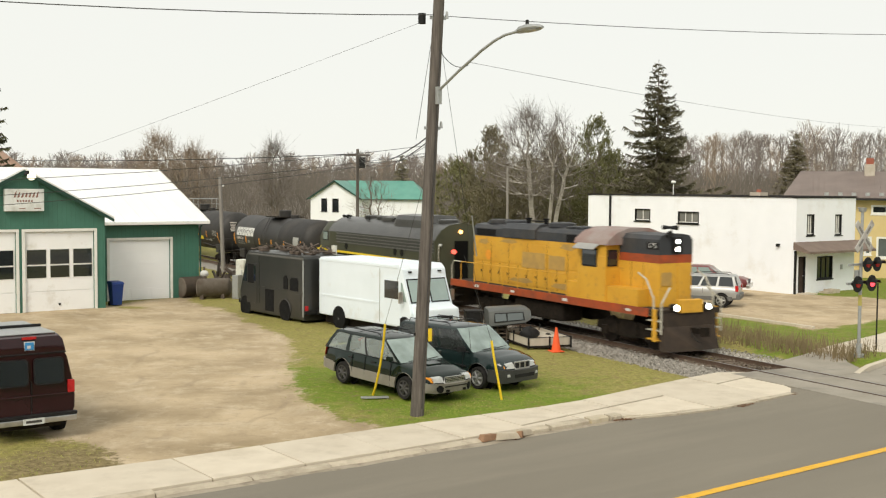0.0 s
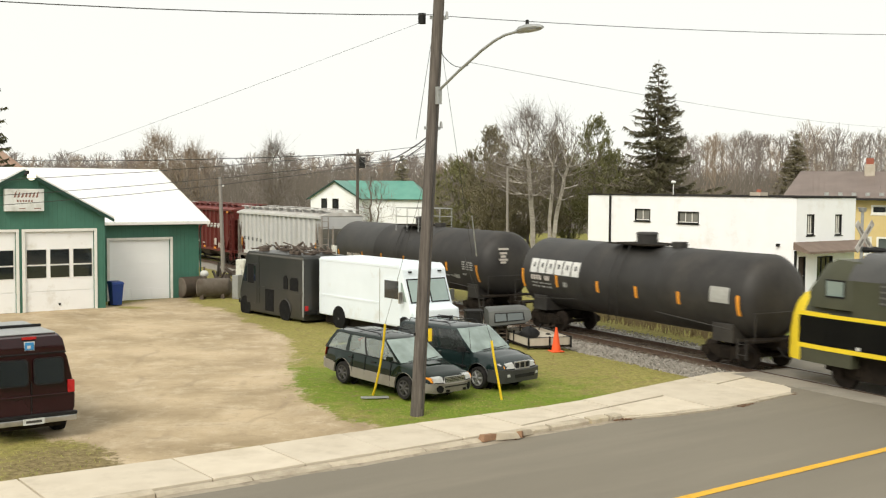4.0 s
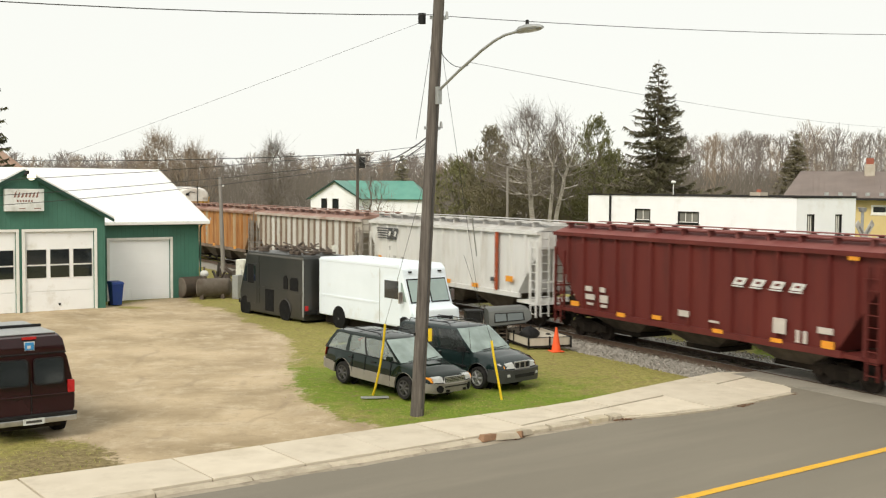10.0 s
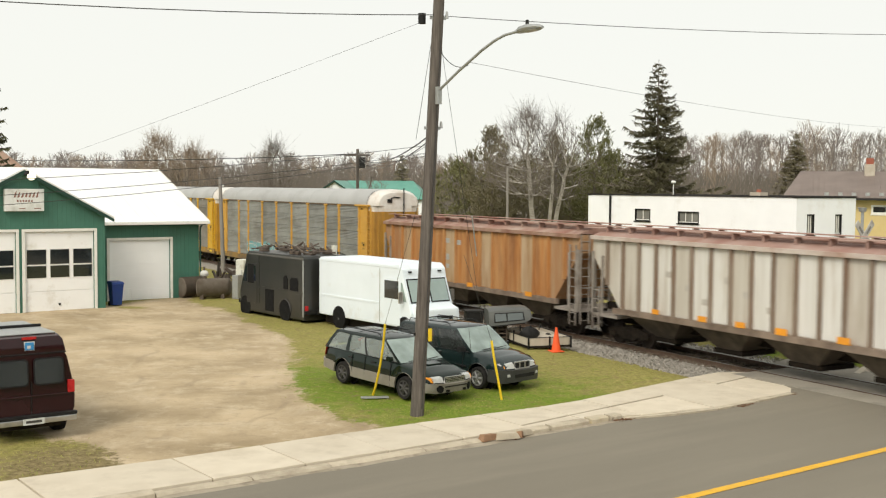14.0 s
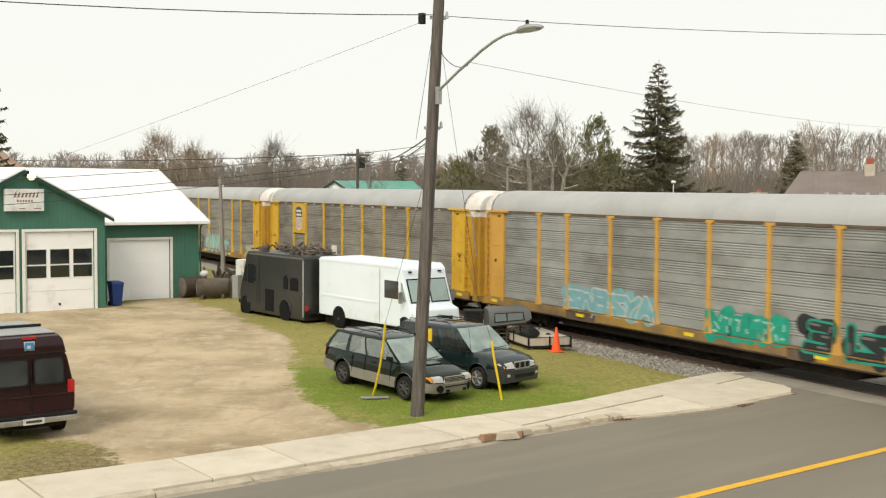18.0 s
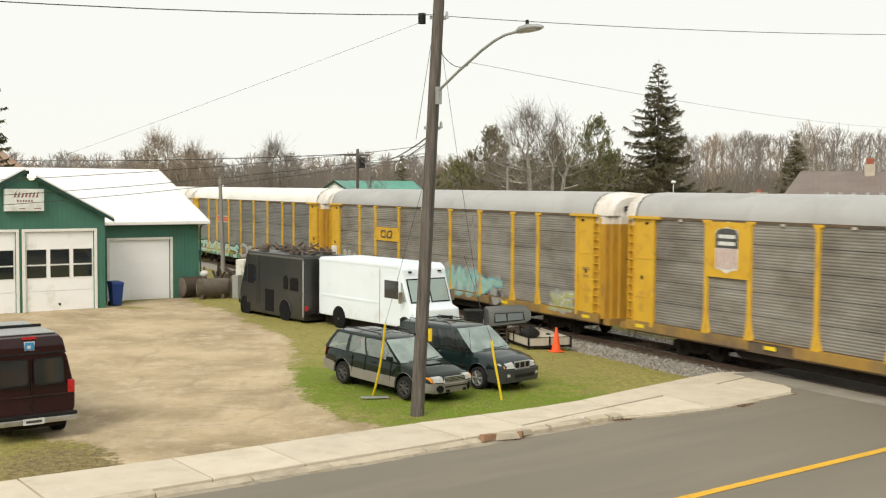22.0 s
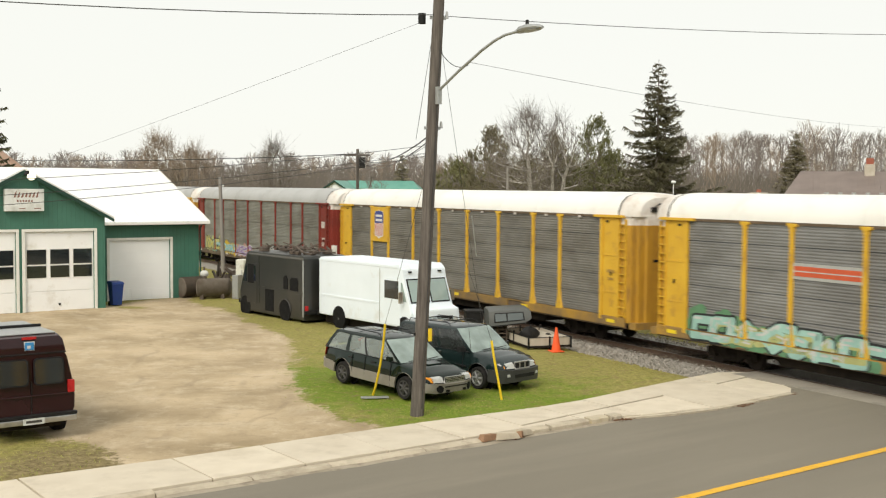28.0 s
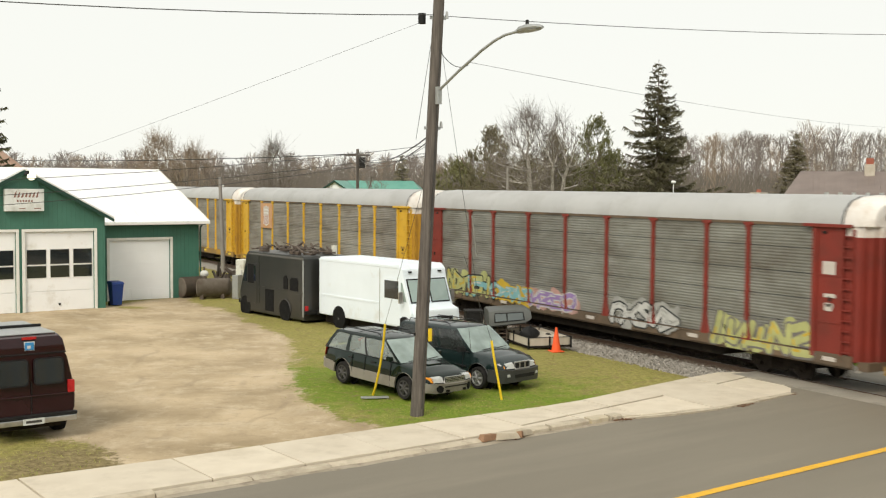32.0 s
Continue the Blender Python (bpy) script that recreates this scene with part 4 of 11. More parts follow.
def build_yellow_house():
    m = frame_of((27.8, 78.0), (0.944, -0.33))
    h = thing("yellow_house", "pale yellow house with brown metal roof and chimney", "house", at=m)
    sh = Shape()
    wall_with_holes(sh, -3.4, 12, -0.1, 5.6, 0, 0.25, [(2.1, 4.45, 3.2, 5.1), (1.7, 1.6, 2.2, 2.9), (2.5, 1.4, 4.6, 2.9)])
    part("front_wall", sh, yellow_siding, h)
    part("side_wall", Shape().box(-3.4, 0.25, -0.1, -3.15, 9, 5.6).box(11.75, 0.25, -0.1, 12, 9, 5.6).box(-3.4, 9, -0.1, 12, 9.25, 5.6), yellow_siding, h)
    lap = Shape()
    for i in range(27):
        z = i * 0.2
        lap.loft([[(x, 0.0, z), (x, -0.02, z), (x, 0.0, z + 0.19)] for x in (-3.4, 1.6)])
        lap.loft([[(x, 0.0, z), (x, -0.02, z), (x, 0.0, z + 0.19)] for x in (4.7, 12.0)])
    part("lap_siding", lap, yellow_siding, h)
    for x, z, wd, ht in ((2.65, 4.775, 1.1, 0.65), (1.95, 2.25, 0.5, 1.3), (3.55, 2.15, 2.1, 1.5)):
        window(h, x, z, wd, ht, 0.04, white_trim, 1, dark_glass if z > 4 else clear_glass, fw=0.14)
    zr = 7.4
    part("roof", Shape().slab([(-3.85, -0.6, 5.5), (12.6, -0.6, 5.5), (12.6, 4.6, zr), (-2.75, 4.6, zr)], 0.1).slab([(-2.75, 4.6, zr), (12.6, 4.6, zr), (12.6, 9.8, 5.5), (-3.85, 9.8, 5.5)], 0.1).add([(-3.85, -0.6, 5.5), (-2.75, 4.6, zr), (-3.85, 9.8, 5.5)], [(0, 1, 2)]), grey_roof_metal, h)
    ribs = Shape()
    for i in range(40):
        x = -2.6 + i * 0.38
        ribs.slab([(x, -0.6, 5.61), (x + 0.05, -0.6, 5.61), (x + 0.05, 4.6, zr + 0.11), (x, 4.6, zr + 0.11)], 0.03)
    part("roof_seam", ribs, grey_roof_metal, h)
    part("gutter", Shape().box(-3.85, -0.72, 5.42, 12.6, -0.6, 5.56), flat_roof_black, h)
    ch = part("chimney", Shape().box(1.7, 3.6, 6.8, 2.4, 4.4, 8.0), stone_pale, h, bevel=0.03)
    part("chimney_top", Shape().box(1.8, 3.68, 8.0, 2.3, 4.32, 8.45), brick_red, ch)
    for i in range(9):
        part("snow_guard", Shape().box(-1 + i * 0.9, -0.3, 5.72, -0.7 + i * 0.9, -0.2, 5.95), galvanised, h)


def build_far_house():
    m = frame_of((-15.3, 128.0), (0.99, -0.12))
    h = thing("white_house", "small white house with green metal roof beyond the tracks", "house", at=m)
    sh = Shape()
    wall_with_holes(sh, 0, 5.6, -0.2, 4.75, 0, 0.2, [(1.25, 3.2, 1.95, 4.7), (2.55, 3.2, 3.3, 4.7)])
    part("front_wall", sh, white_brick, h)
    part("gable", Shape().prism([(0, 4.75), (5.6, 4.75), (2.8, 6.55)], "y", 0, 0.2), white_brick, h)
    part("side_wall", Shape().box(5.4, 0.2, -0.2, 5.6, 4.0, 4.75).box(0, 0.2, -0.2, 0.2, 9, 4.75).box(5.6, 3.8, -0.2, 12.6, 4.0, 4.5).box(12.4, 4, -0.2, 12.6, 9, 4.5), white_brick, h)
    for x in (1.6, 2.925):
        window(h, x, 3.95, 0.7, 1.5, 0.04, black_trim, 1, dark_glass)
    window(h, 9.7, 3.3, 1.0, 1.2, 3.84, white_trim, 1, dark_glass)
    part("gable_roof", Shape().slab([(2.8, -0.3, 6.72), (6.0, -0.3, 4.6), (6.0, 6.5, 4.6), (2.8, 6.5, 6.72)], 0.08).slab([(2.8, -0.3, 6.72), (2.8, 6.5, 6.72), (-0.35, 6.5, 4.6), (-0.35, -0.3, 4.6)], 0.08), green_roof_metal, h)
    part("main_roof", Shape().slab([(2.9, 3.4, 4.6), (13.0, 3.4, 4.6), (10.9, 7.0, 6.75), (2.9, 7.0, 6.75)], 0.08).slab([(2.9, 7.0, 6.75), (10.9, 7.0, 6.75), (13.0, 10.6, 4.6), (2.9, 10.6, 4.6)], 0.08).add([(13.0, 3.4, 4.6), (13.0, 10.6, 4.6), (10.9, 7.0, 6.75)], [(0, 1, 2)]), green_roof_metal, h)
    part("bargeboard", Shape().slab([(2.8, -0.33, 6.8), (6.05, -0.33, 4.66), (6.05, -0.33, 4.5), (2.8, -0.33, 6.62)], 0.03).slab([(2.8, -0.33, 6.8), (-0.4, -0.33, 4.66), (-0.4, -0.33, 4.5), (2.8, -0.33, 6.62)], 0.03), dark_green, h)
    b = thing("rusty_roofed_house", "house with rusty brown roof behind the garage", "house", at=frame_of((-38, 84), STREET))
    part("walls", Shape().box(-6, 0, -0.1, 6.2, 8, 6.9), sign_white, b)
    part("roof", Shape().slab([(-6.5, -0.4, 6.8), (6.7, -0.4, 6.8), (5.6, 4, 8.7), (-6.5, 4, 8.7)], 0.1).slab([(-6.5, 4, 8.7), (5.6, 4, 8.7), (6.7, 8.4, 6.8), (-6.5, 8.4, 6.8)], 0.1), rust_roof_tile, b)


build_garage()
build_white_building()
build_yellow_house()
build_far_house()


# ---- the train ----
def travel(t):
    """How far the train has come at t seconds: a steady 9.79 m/s, a little unsteady by moments."""
    for (a, p), (b, q) in zip(UNSTEADY, UNSTEADY[1:]):
        if t <= b:
            return 9.79 * (t - 16.0) + p + (q - p) * (t - a) / (b - a)
    return 9.79 * (t - 16.0) + UNSTEADY[-1][1]


UNSTEADY = [(0, 0.03), (0.5, 0.11), (1, 0.05), (1.5, -0.08), (2, -0.02), (3, 0.01), (5.5, 0.02), (6.5, 0.05), (7.5, -0.02), (8, 0.02), (9, -0.04), (10, -0.12), (11, -0.09), (12, -0.02), (13, 0.03), (13.5, 0.17), (14, 0.12), (14.5, 0.02), (16.5, 0.04), (17, 0.15), (18, 0.25), (18.5, 0.2), (19, 0.01), (20, -0.15), (21, -0.14), (23.5, -0.17), (24, 0.2), (25, 0.11), (27.5, -0.1), (28, -0.14), (29, 0.02), (30, 0.12), (31, 0.05), (32, -0.03)]


TRAIN = []          # (thing, place on the track at 16 s)
truck_iron = mat("dark_truck_iron", (0.013, 0.011, 0.009), (0.024, 0.019, 0.015), scale=6, rough=0.85, bump=0.3, spec=0.06, dirt=(0.04, 0.03, 0.021), dscale=2)
wheel_iron = mat("wheel_steel", (0.02, 0.016, 0.013), (0.04, 0.03, 0.024), scale=6, rough=0.7, metal=0.2, spec=0.2)
car_black = mat("tank_black_paint", (0.024, 0.022, 0.021), (0.034, 0.032, 0.03), scale=1.5, rough=0.55, bump=0.05, dirt=(0.06, 0.053, 0.045), dscale=0.5, damt=0.4, spec=0.35)
mark_white = mat("stencil_white", (0.7, 0.7, 0.68), (0.55, 0.55, 0.53), scale=8, rough=0.6, bump=0)
mark_orange = mat("reflector_orange", (0.8, 0.33, 0.03), (0.7, 0.28, 0.03), scale=8, rough=0.5, bump=0)
mark_yellow = mat("marking_yellow", (0.8, 0.6, 0.02), (0.7, 0.52, 0.03), scale=8, rough=0.5, bump=0)
mark_pale = mat("faded_white_plate", (0.55, 0.5, 0.45), (0.48, 0.44, 0.4), scale=4, rough=0.6, bump=0)
mark_dark = mat("stencil_dark", (0.05, 0.05, 0.05), (0.1, 0.1, 0.1), scale=8, rough=0.6, bump=0)
WHEELS = {}


def bogie(parent, x, r=0.42, base=0.88, loco=False):
    key = (r, base, loco)
    if key not in WHEELS:
        w = Shape().rod((0, -0.07, 0), (0, 0.065, 0), r, r, 22).rod((0, -0.1, 0), (0, -0.06, 0), r * 0.3, r * 0.3, 12)
        w.rod((0, 0.045, 0), (0, 0.075, 0), r + 0.03, r + 0.03, 22)
        s = Shape()
        if loco:
            s.prism([(-base - 0.55, 0.55), (-base - 0.5, 0.85), (-0.6, 1.0), (0.6, 1.0), (base + 0.5, 0.85), (base + 0.55, 0.55), (base - 0.3, 0.42), (0.4, 0.35), (-0.4, 0.35), (-base + 0.3, 0.42)], "y", -0.09, 0.09)
            for k in (-1, 1):
                s.cbox((k * base, -0.1, r), (0.34, 0.16, 0.34)).rod((k * base * 0.45, -0.12, 0.5), (k * base * 0.45, -0.12, 0.95), 0.09, 0.09, 8)
        else:
            s.prism([(-base - 0.3, 0.35), (-base - 0.3, 0.58), (-0.55, 0.72), (0.55, 0.72), (base + 0.3, 0.58), (base + 0.3, 0.35), (base - 0.25, 0.4), (0.35, 0.22), (-0.35, 0.22), (-base + 0.25, 0.4)], "y", -0.08, 0.08)
            for k in (-1, 1):
                s.cbox((k * base, -0.06, r), (0.26, 0.16, 0.22))
            for k in (-0.18, 0, 0.18):
                s.rod((k, -0.1, 0.28), (k, -0.1, 0.6), 0.06, 0.06, 8)
        ax = Shape().rod((0, -0.7, 0), (0, 0.7, 0), 0.08, 0.08, 8)
        bol = Shape().box(-0.25, -1.0, 0.45, 0.25, 1.0, 0.78)
        WHEELS[key] = (mesh("wheel", w, wheel_iron, True), mesh("side_frame", s, truck_iron), mesh("axle", ax, truck_iron), mesh("bolster", bol, truck_iron))
    w, s, ax, bol = WHEELS[key]
    tr = part("bogie", bol, truck_iron, parent, at=pose(x, 0, 0))
    for k in (-1, 1):
        part("side_frame", s, truck_iron, tr, at=pose(0, k * 1.0, 0, 0, 0, 0 if k < 0 else 180))
        part("axle", ax, truck_iron, tr, at=pose(k * base, 0, r))
        for q in (-1, 1):
            part("wheel", w, wheel_iron, tr, at=pose(k * base, q * 0.76, r, 0, 0, 0 if q < 0 else 180))
    return tr


def couplers(root, half, z=0.86):
    for k in (-1, 1):
        part("coupler", Shape().box(k * (half - 0.75), -0.1, z - 0.1, k * half, 0.1, z + 0.1).box(k * (half - 0.16), -0.16, z - 0.17, k * (half + 0.02), 0.16, z + 0.17), truck_iron, root)
        part("air_hose", Shape().path([(k * (half - 0.5), -0.3, z - 0.05), (k * (half - 0.2), -0.32, z - 0.3), (k * half, -0.25, z - 0.38)], 0.025, 6), rubber, root)


def ladder(root, name, x, y, z0, z1, w, axis, material, step=0.36):
    """An upright ladder whose rungs run along the axis."""
    sh = Shape()
    d = (w / 2, 0) if axis == "x" else (0, w / 2)
    for k in (-1, 1):
        sh.box(x + k * d[0] - 0.025, y + k * d[1] - 0.025, z0, x + k * d[0] + 0.025, y + k * d[1] + 0.025, z1)
    z = z0 + 0.15
    while z < z1:
        sh.rod((x - d[0], y - d[1], z), (x + d[0], y + d[1], z), 0.018, 0.018, 5)
        z += step
    return part(name, sh, material, root)


def side_bars(root, rows, material, name="stencil", y=-1.56):
    """Plain bars on the near side, in place of small stencilled marks: (x, z, width, height)."""
    for x, z, w, h in rows:
        part(name, Shape().box(x - w / 2, y - 0.006, z - h / 2, x + w / 2, y, z + h / 2), material, root)


def covered_hopper(name, label, s0, s1, paint, roof_paint, ribs=14, rib_paint=None, frame_paint=None, chord_paint=None, eave=4.22, bays=3, sill_z=1.42, sill_paint=None):
    half = (s1 - s0) / 2
    L = half - 0.42
    root = thing(name, label, "hopper car", "freight train", at=track_pose((s0 + s1) / 2))
    TRAIN.append((root, (s0 + s1) / 2))
    fp = frame_paint or paint
    cut = 1.75
    body = Shape().prism([(-L, eave), (-L, eave - 0.75), (-L + cut, sill_z), (L - cut, sill_z), (L, eave - 0.75), (L, eave)], "y", -1.42, 1.42)
    part("body", body, paint, root)
    # ribs
    rp = rib_paint or paint
    for i in range(ribs):
        x = -L + 1.0 + (2 * L - 2.0) * i / (ribs - 1)
        lo = sill_z if abs(x) < L - cut else sill_z + (abs(x) - L + cut) * (eave - 0.75 - sill_z) / cut
        for k in (-1, 1):
            part("rib", Shape().loft([[(x - 0.07, k * 1.42, z), (x + 0.07, k * 1.42, z), (x + 0.045, k * 1.545, z), (x - 0.045, k * 1.545, z)] for z in (lo + 0.04, eave - 0.08)]), rp, root)
    for k in (-1, 1):
        part("top_chord", Shape().box(-L, min(k * 1.44, k * 1.58), eave - 0.12, L, max(k * 1.44, k * 1.58), eave + 0.03), chord_paint or fp, root)
        part("side_sill", Shape().box(-L + cut - 0.3, min(k * 1.42, k * 1.56), sill_z - 0.16, L - cut + 0.3, max(k * 1.42, k * 1.56), sill_z + 0.05), sill_paint or chord_paint or fp, root)
    roof = Shape().loft([[(x, -1.5, eave + 0.03), (x, -0.75, eave + 0.27), (x, 0.75, eave + 0.27), (x, 1.5, eave + 0.03)] for x in (-L, L)])
    part("roof", roof, roof_paint, root)
    for y in (-0.45, 0.45):
        part("hatch", Shape().box(-L + 1, y - 0.22, eave + 0.27, L - 1, y + 0.22, eave + 0.36), roof_paint, root, bevel=0.03)
    for y in (-1.0, 1.0):
        rb = Shape().box(-L - 0.1, y - 0.2, eave + 0.4, L + 0.1, y + 0.2, eave + 0.43)
        x = -L + 0.5
        while x < L:
            rb.box(x - 0.03, y - 0.15, eave + 0.15, x + 0.03, y + 0.15, eave + 0.4)
            x += 1.4
        part("running_board", rb, roof_paint, root)
    # hopper bays below the sill
    bl = (2 * (L - cut) - 0.2) / bays
    for i in range(bays):
        a = -L + cut + 0.1 + i * bl
        sh = Shape().loft([[(a, -1.4, sill_z), (a + bl, -1.4, sill_z), (a + bl, 1.4, sill_z), (a, 1.4, sill_z)], [(a + bl * 0.34, -0.75, 0.5), (a + bl * 0.66, -0.75, 0.5), (a + bl * 0.66, 0.75, 0.5), (a + bl * 0.34, 0.75, 0.5)]])
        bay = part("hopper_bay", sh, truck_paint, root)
        part("outlet_gate", Shape().box(a + bl * 0.3, -0.8, 0.36, a + bl * 0.7, 0.8, 0.52), truck_iron, bay)
    part("centre_sill", Shape().box(-half + 0.4, -0.22, 0.72, half - 0.4, 0.22, 1.15), truck_iron, root)
    for k in (-1, 1):
        e = k * (L - 0.05)
        sh = Shape()
        for y in (-1.45, -0.6, 0.6, 1.45):
            sh.box(e - 0.05, y - 0.05, 1.1, e + 0.05, y + 0.05, eave - 0.6)
        sh.box(min(e - k * 1.6, e), -1.5, 1.05, max(e - k * 1.6, e), 1.5, 1.17)
        sh.box(e - 0.04, -1.5, 2.0, e + 0.04, 1.5, 2.07)
        part("end_frame", sh, fp, root)
        ladder(root, "end_ladder", e + k * 0.06, -1.15, 0.55, eave, 0.42, "y", fp)
        ladder(root, "side_ladder", e - k * 0.28, -1.52, 0.5, eave - 0.4 if k > 0 else 2.2, 0.42, "x", fp)
        for y in (-1.46, 1.46):
            part("corner_post", Shape().box(e - k * 0.62 - 0.04, y - 0.04, 1.1, e - k * 0.62 + 0.04, y + 0.04, eave - 0.75), fp, root)
        bogie(root, k * (half - 2.25))
    part("brake_wheel", Shape().ring((-L - 0.1, -0.5, 2.1), (1, 0, 0), 0.24, 0.02, 16, 5).rod((-L - 0.1, -0.74, 2.1), (-L - 0.1, -0.26, 2.1), 0.012, 0.012, 5), truck_iron, root)
    part("brake_cylinder", Shape().rod((-L + 0.3, -0.8, 1.45), (-L + 1.1, -0.8, 1.45), 0.16, 0.16, 10), truck_iron, root)
    couplers(root, half)
    return root


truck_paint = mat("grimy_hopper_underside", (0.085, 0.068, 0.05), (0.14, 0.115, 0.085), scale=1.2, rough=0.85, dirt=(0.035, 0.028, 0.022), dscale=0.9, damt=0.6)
# Paler than the panels: light catching ribs and chord is put into colour.
rib_lit = mat("pale_lit_rib", (0.62, 0.62, 0.61), (0.54, 0.54, 0.53), scale=1.2, rough=0.7, dirt=(0.4, 0.37, 0.33), dscale=1.0, damt=0.25, stretch=(2, 2, 0.4))
hop_grey = mat("pale_grey_hopper_paint", (0.41, 0.415, 0.42), (0.47, 0.475, 0.475), scale=0.7, rough=0.7, bump=0.08, dirt=(0.34, 0.31, 0.27), dscale=0.8, damt=0.25, stretch=(2, 2, 0.4))
hop_grey_roof = mat("pale_grey_hopper_roof", (0.55, 0.54, 0.52), (0.42, 0.41, 0.39), scale=1, rough=0.75, dirt=(0.3, 0.27, 0.24), dscale=1.2)
hop_red = mat("oxide_red_paint", (0.105, 0.018, 0.015), (0.13, 0.024, 0.018), scale=0.8, rough=0.6, bump=0.06, dirt=(0.07, 0.016, 0.013), dscale=0.6, damt=0.3, stretch=(2, 2, 0.4))
hop_red_roof = mat("faded_red_roof", (0.18, 0.05, 0.045), (0.25, 0.1, 0.09), scale=1, rough=0.75)
hop_cream = mat("cream_white_hopper_paint", (0.6, 0.595, 0.575), (0.67, 0.665, 0.645), scale=0.7, rough=0.7, bump=0.06, dirt=(0.47, 0.44, 0.39), dscale=0.8, damt=0.3, stretch=(2, 2, 0.35))
hop_stripe = mat("streaked_cream_paint", (0.56, 0.53, 0.48), (0.46, 0.42, 0.36), scale=1.2, rough=0.8, bump=0.08, dirt=(0.33, 0.25, 0.18), dscale=0.9, damt=0.38, stretch=(3, 3, 0.25))
stripe_dark = mat("grimy_grey_panel", (0.45, 0.43, 0.4), (0.37, 0.34, 0.3), scale=1.5, rough=0.85, dirt=(0.24, 0.17, 0.12), dscale=1.0, stretch=(2, 2, 0.3))
sill_grimy = mat("grimy_brown_sill", (0.17, 0.125, 0.095), (0.27, 0.21, 0.165), scale=1.5, rough=0.85, dirt=(0.09, 0.065, 0.05), dscale=1.1, damt=0.4)
chord_pale = mat("pale_worn_top_chord", (0.55, 0.5, 0.46), (0.46, 0.37, 0.32), scale=1.2, rough=0.8, dirt=(0.33, 0.2, 0.15), dscale=0.9, damt=0.4)
# Dark ribs: the shadow lines between the bays are put into this brown.
rib_shadow = mat("shadow_brown_rib", (0.27, 0.215, 0.17), (0.19, 0.14, 0.105), scale=1.5, rough=0.85, dirt=(0.2, 0.12, 0.08), dscale=1.2, damt=0.4, stretch=(2, 2, 0.4))
chord_rust = mat("rusty_top_chord", (0.27, 0.15, 0.1), (0.38, 0.27, 0.21), scale=1.2, rough=0.85, dirt=(0.2, 0.09, 0.06), dscale=0.9, damt=0.5)
roof_faded = mat("faded_rusty_roof", (0.4, 0.29, 0.25), (0.3, 0.17, 0.14), scale=0.9, rough=0.85, dirt=(0.28, 0.15, 0.1), dscale=1.0)
hop_rust = mat("rusted_cream_paint", (0.42, 0.31, 0.2), (0.34, 0.19, 0.09), scale=0.9, rough=0.85, bump=0.12, dirt=(0.31, 0.12, 0.035), dscale=0.7, damt=0.7, stretch=(2.5, 2.5, 0.3))
rust_roof = mat("rusty_roof", (0.25, 0.1, 0.07), (0.4, 0.3, 0.25), scale=0.8, rough=0.85, dirt=(0.16, 0.06, 0.04), dscale=1.0)


end_grime = mat("grimy_end_frame", (0.24, 0.21, 0.18), (0.34, 0.31, 0.28), scale=1.5, rough=0.8, dirt=(0.12, 0.09, 0.07), dscale=1.0, damt=0.5)


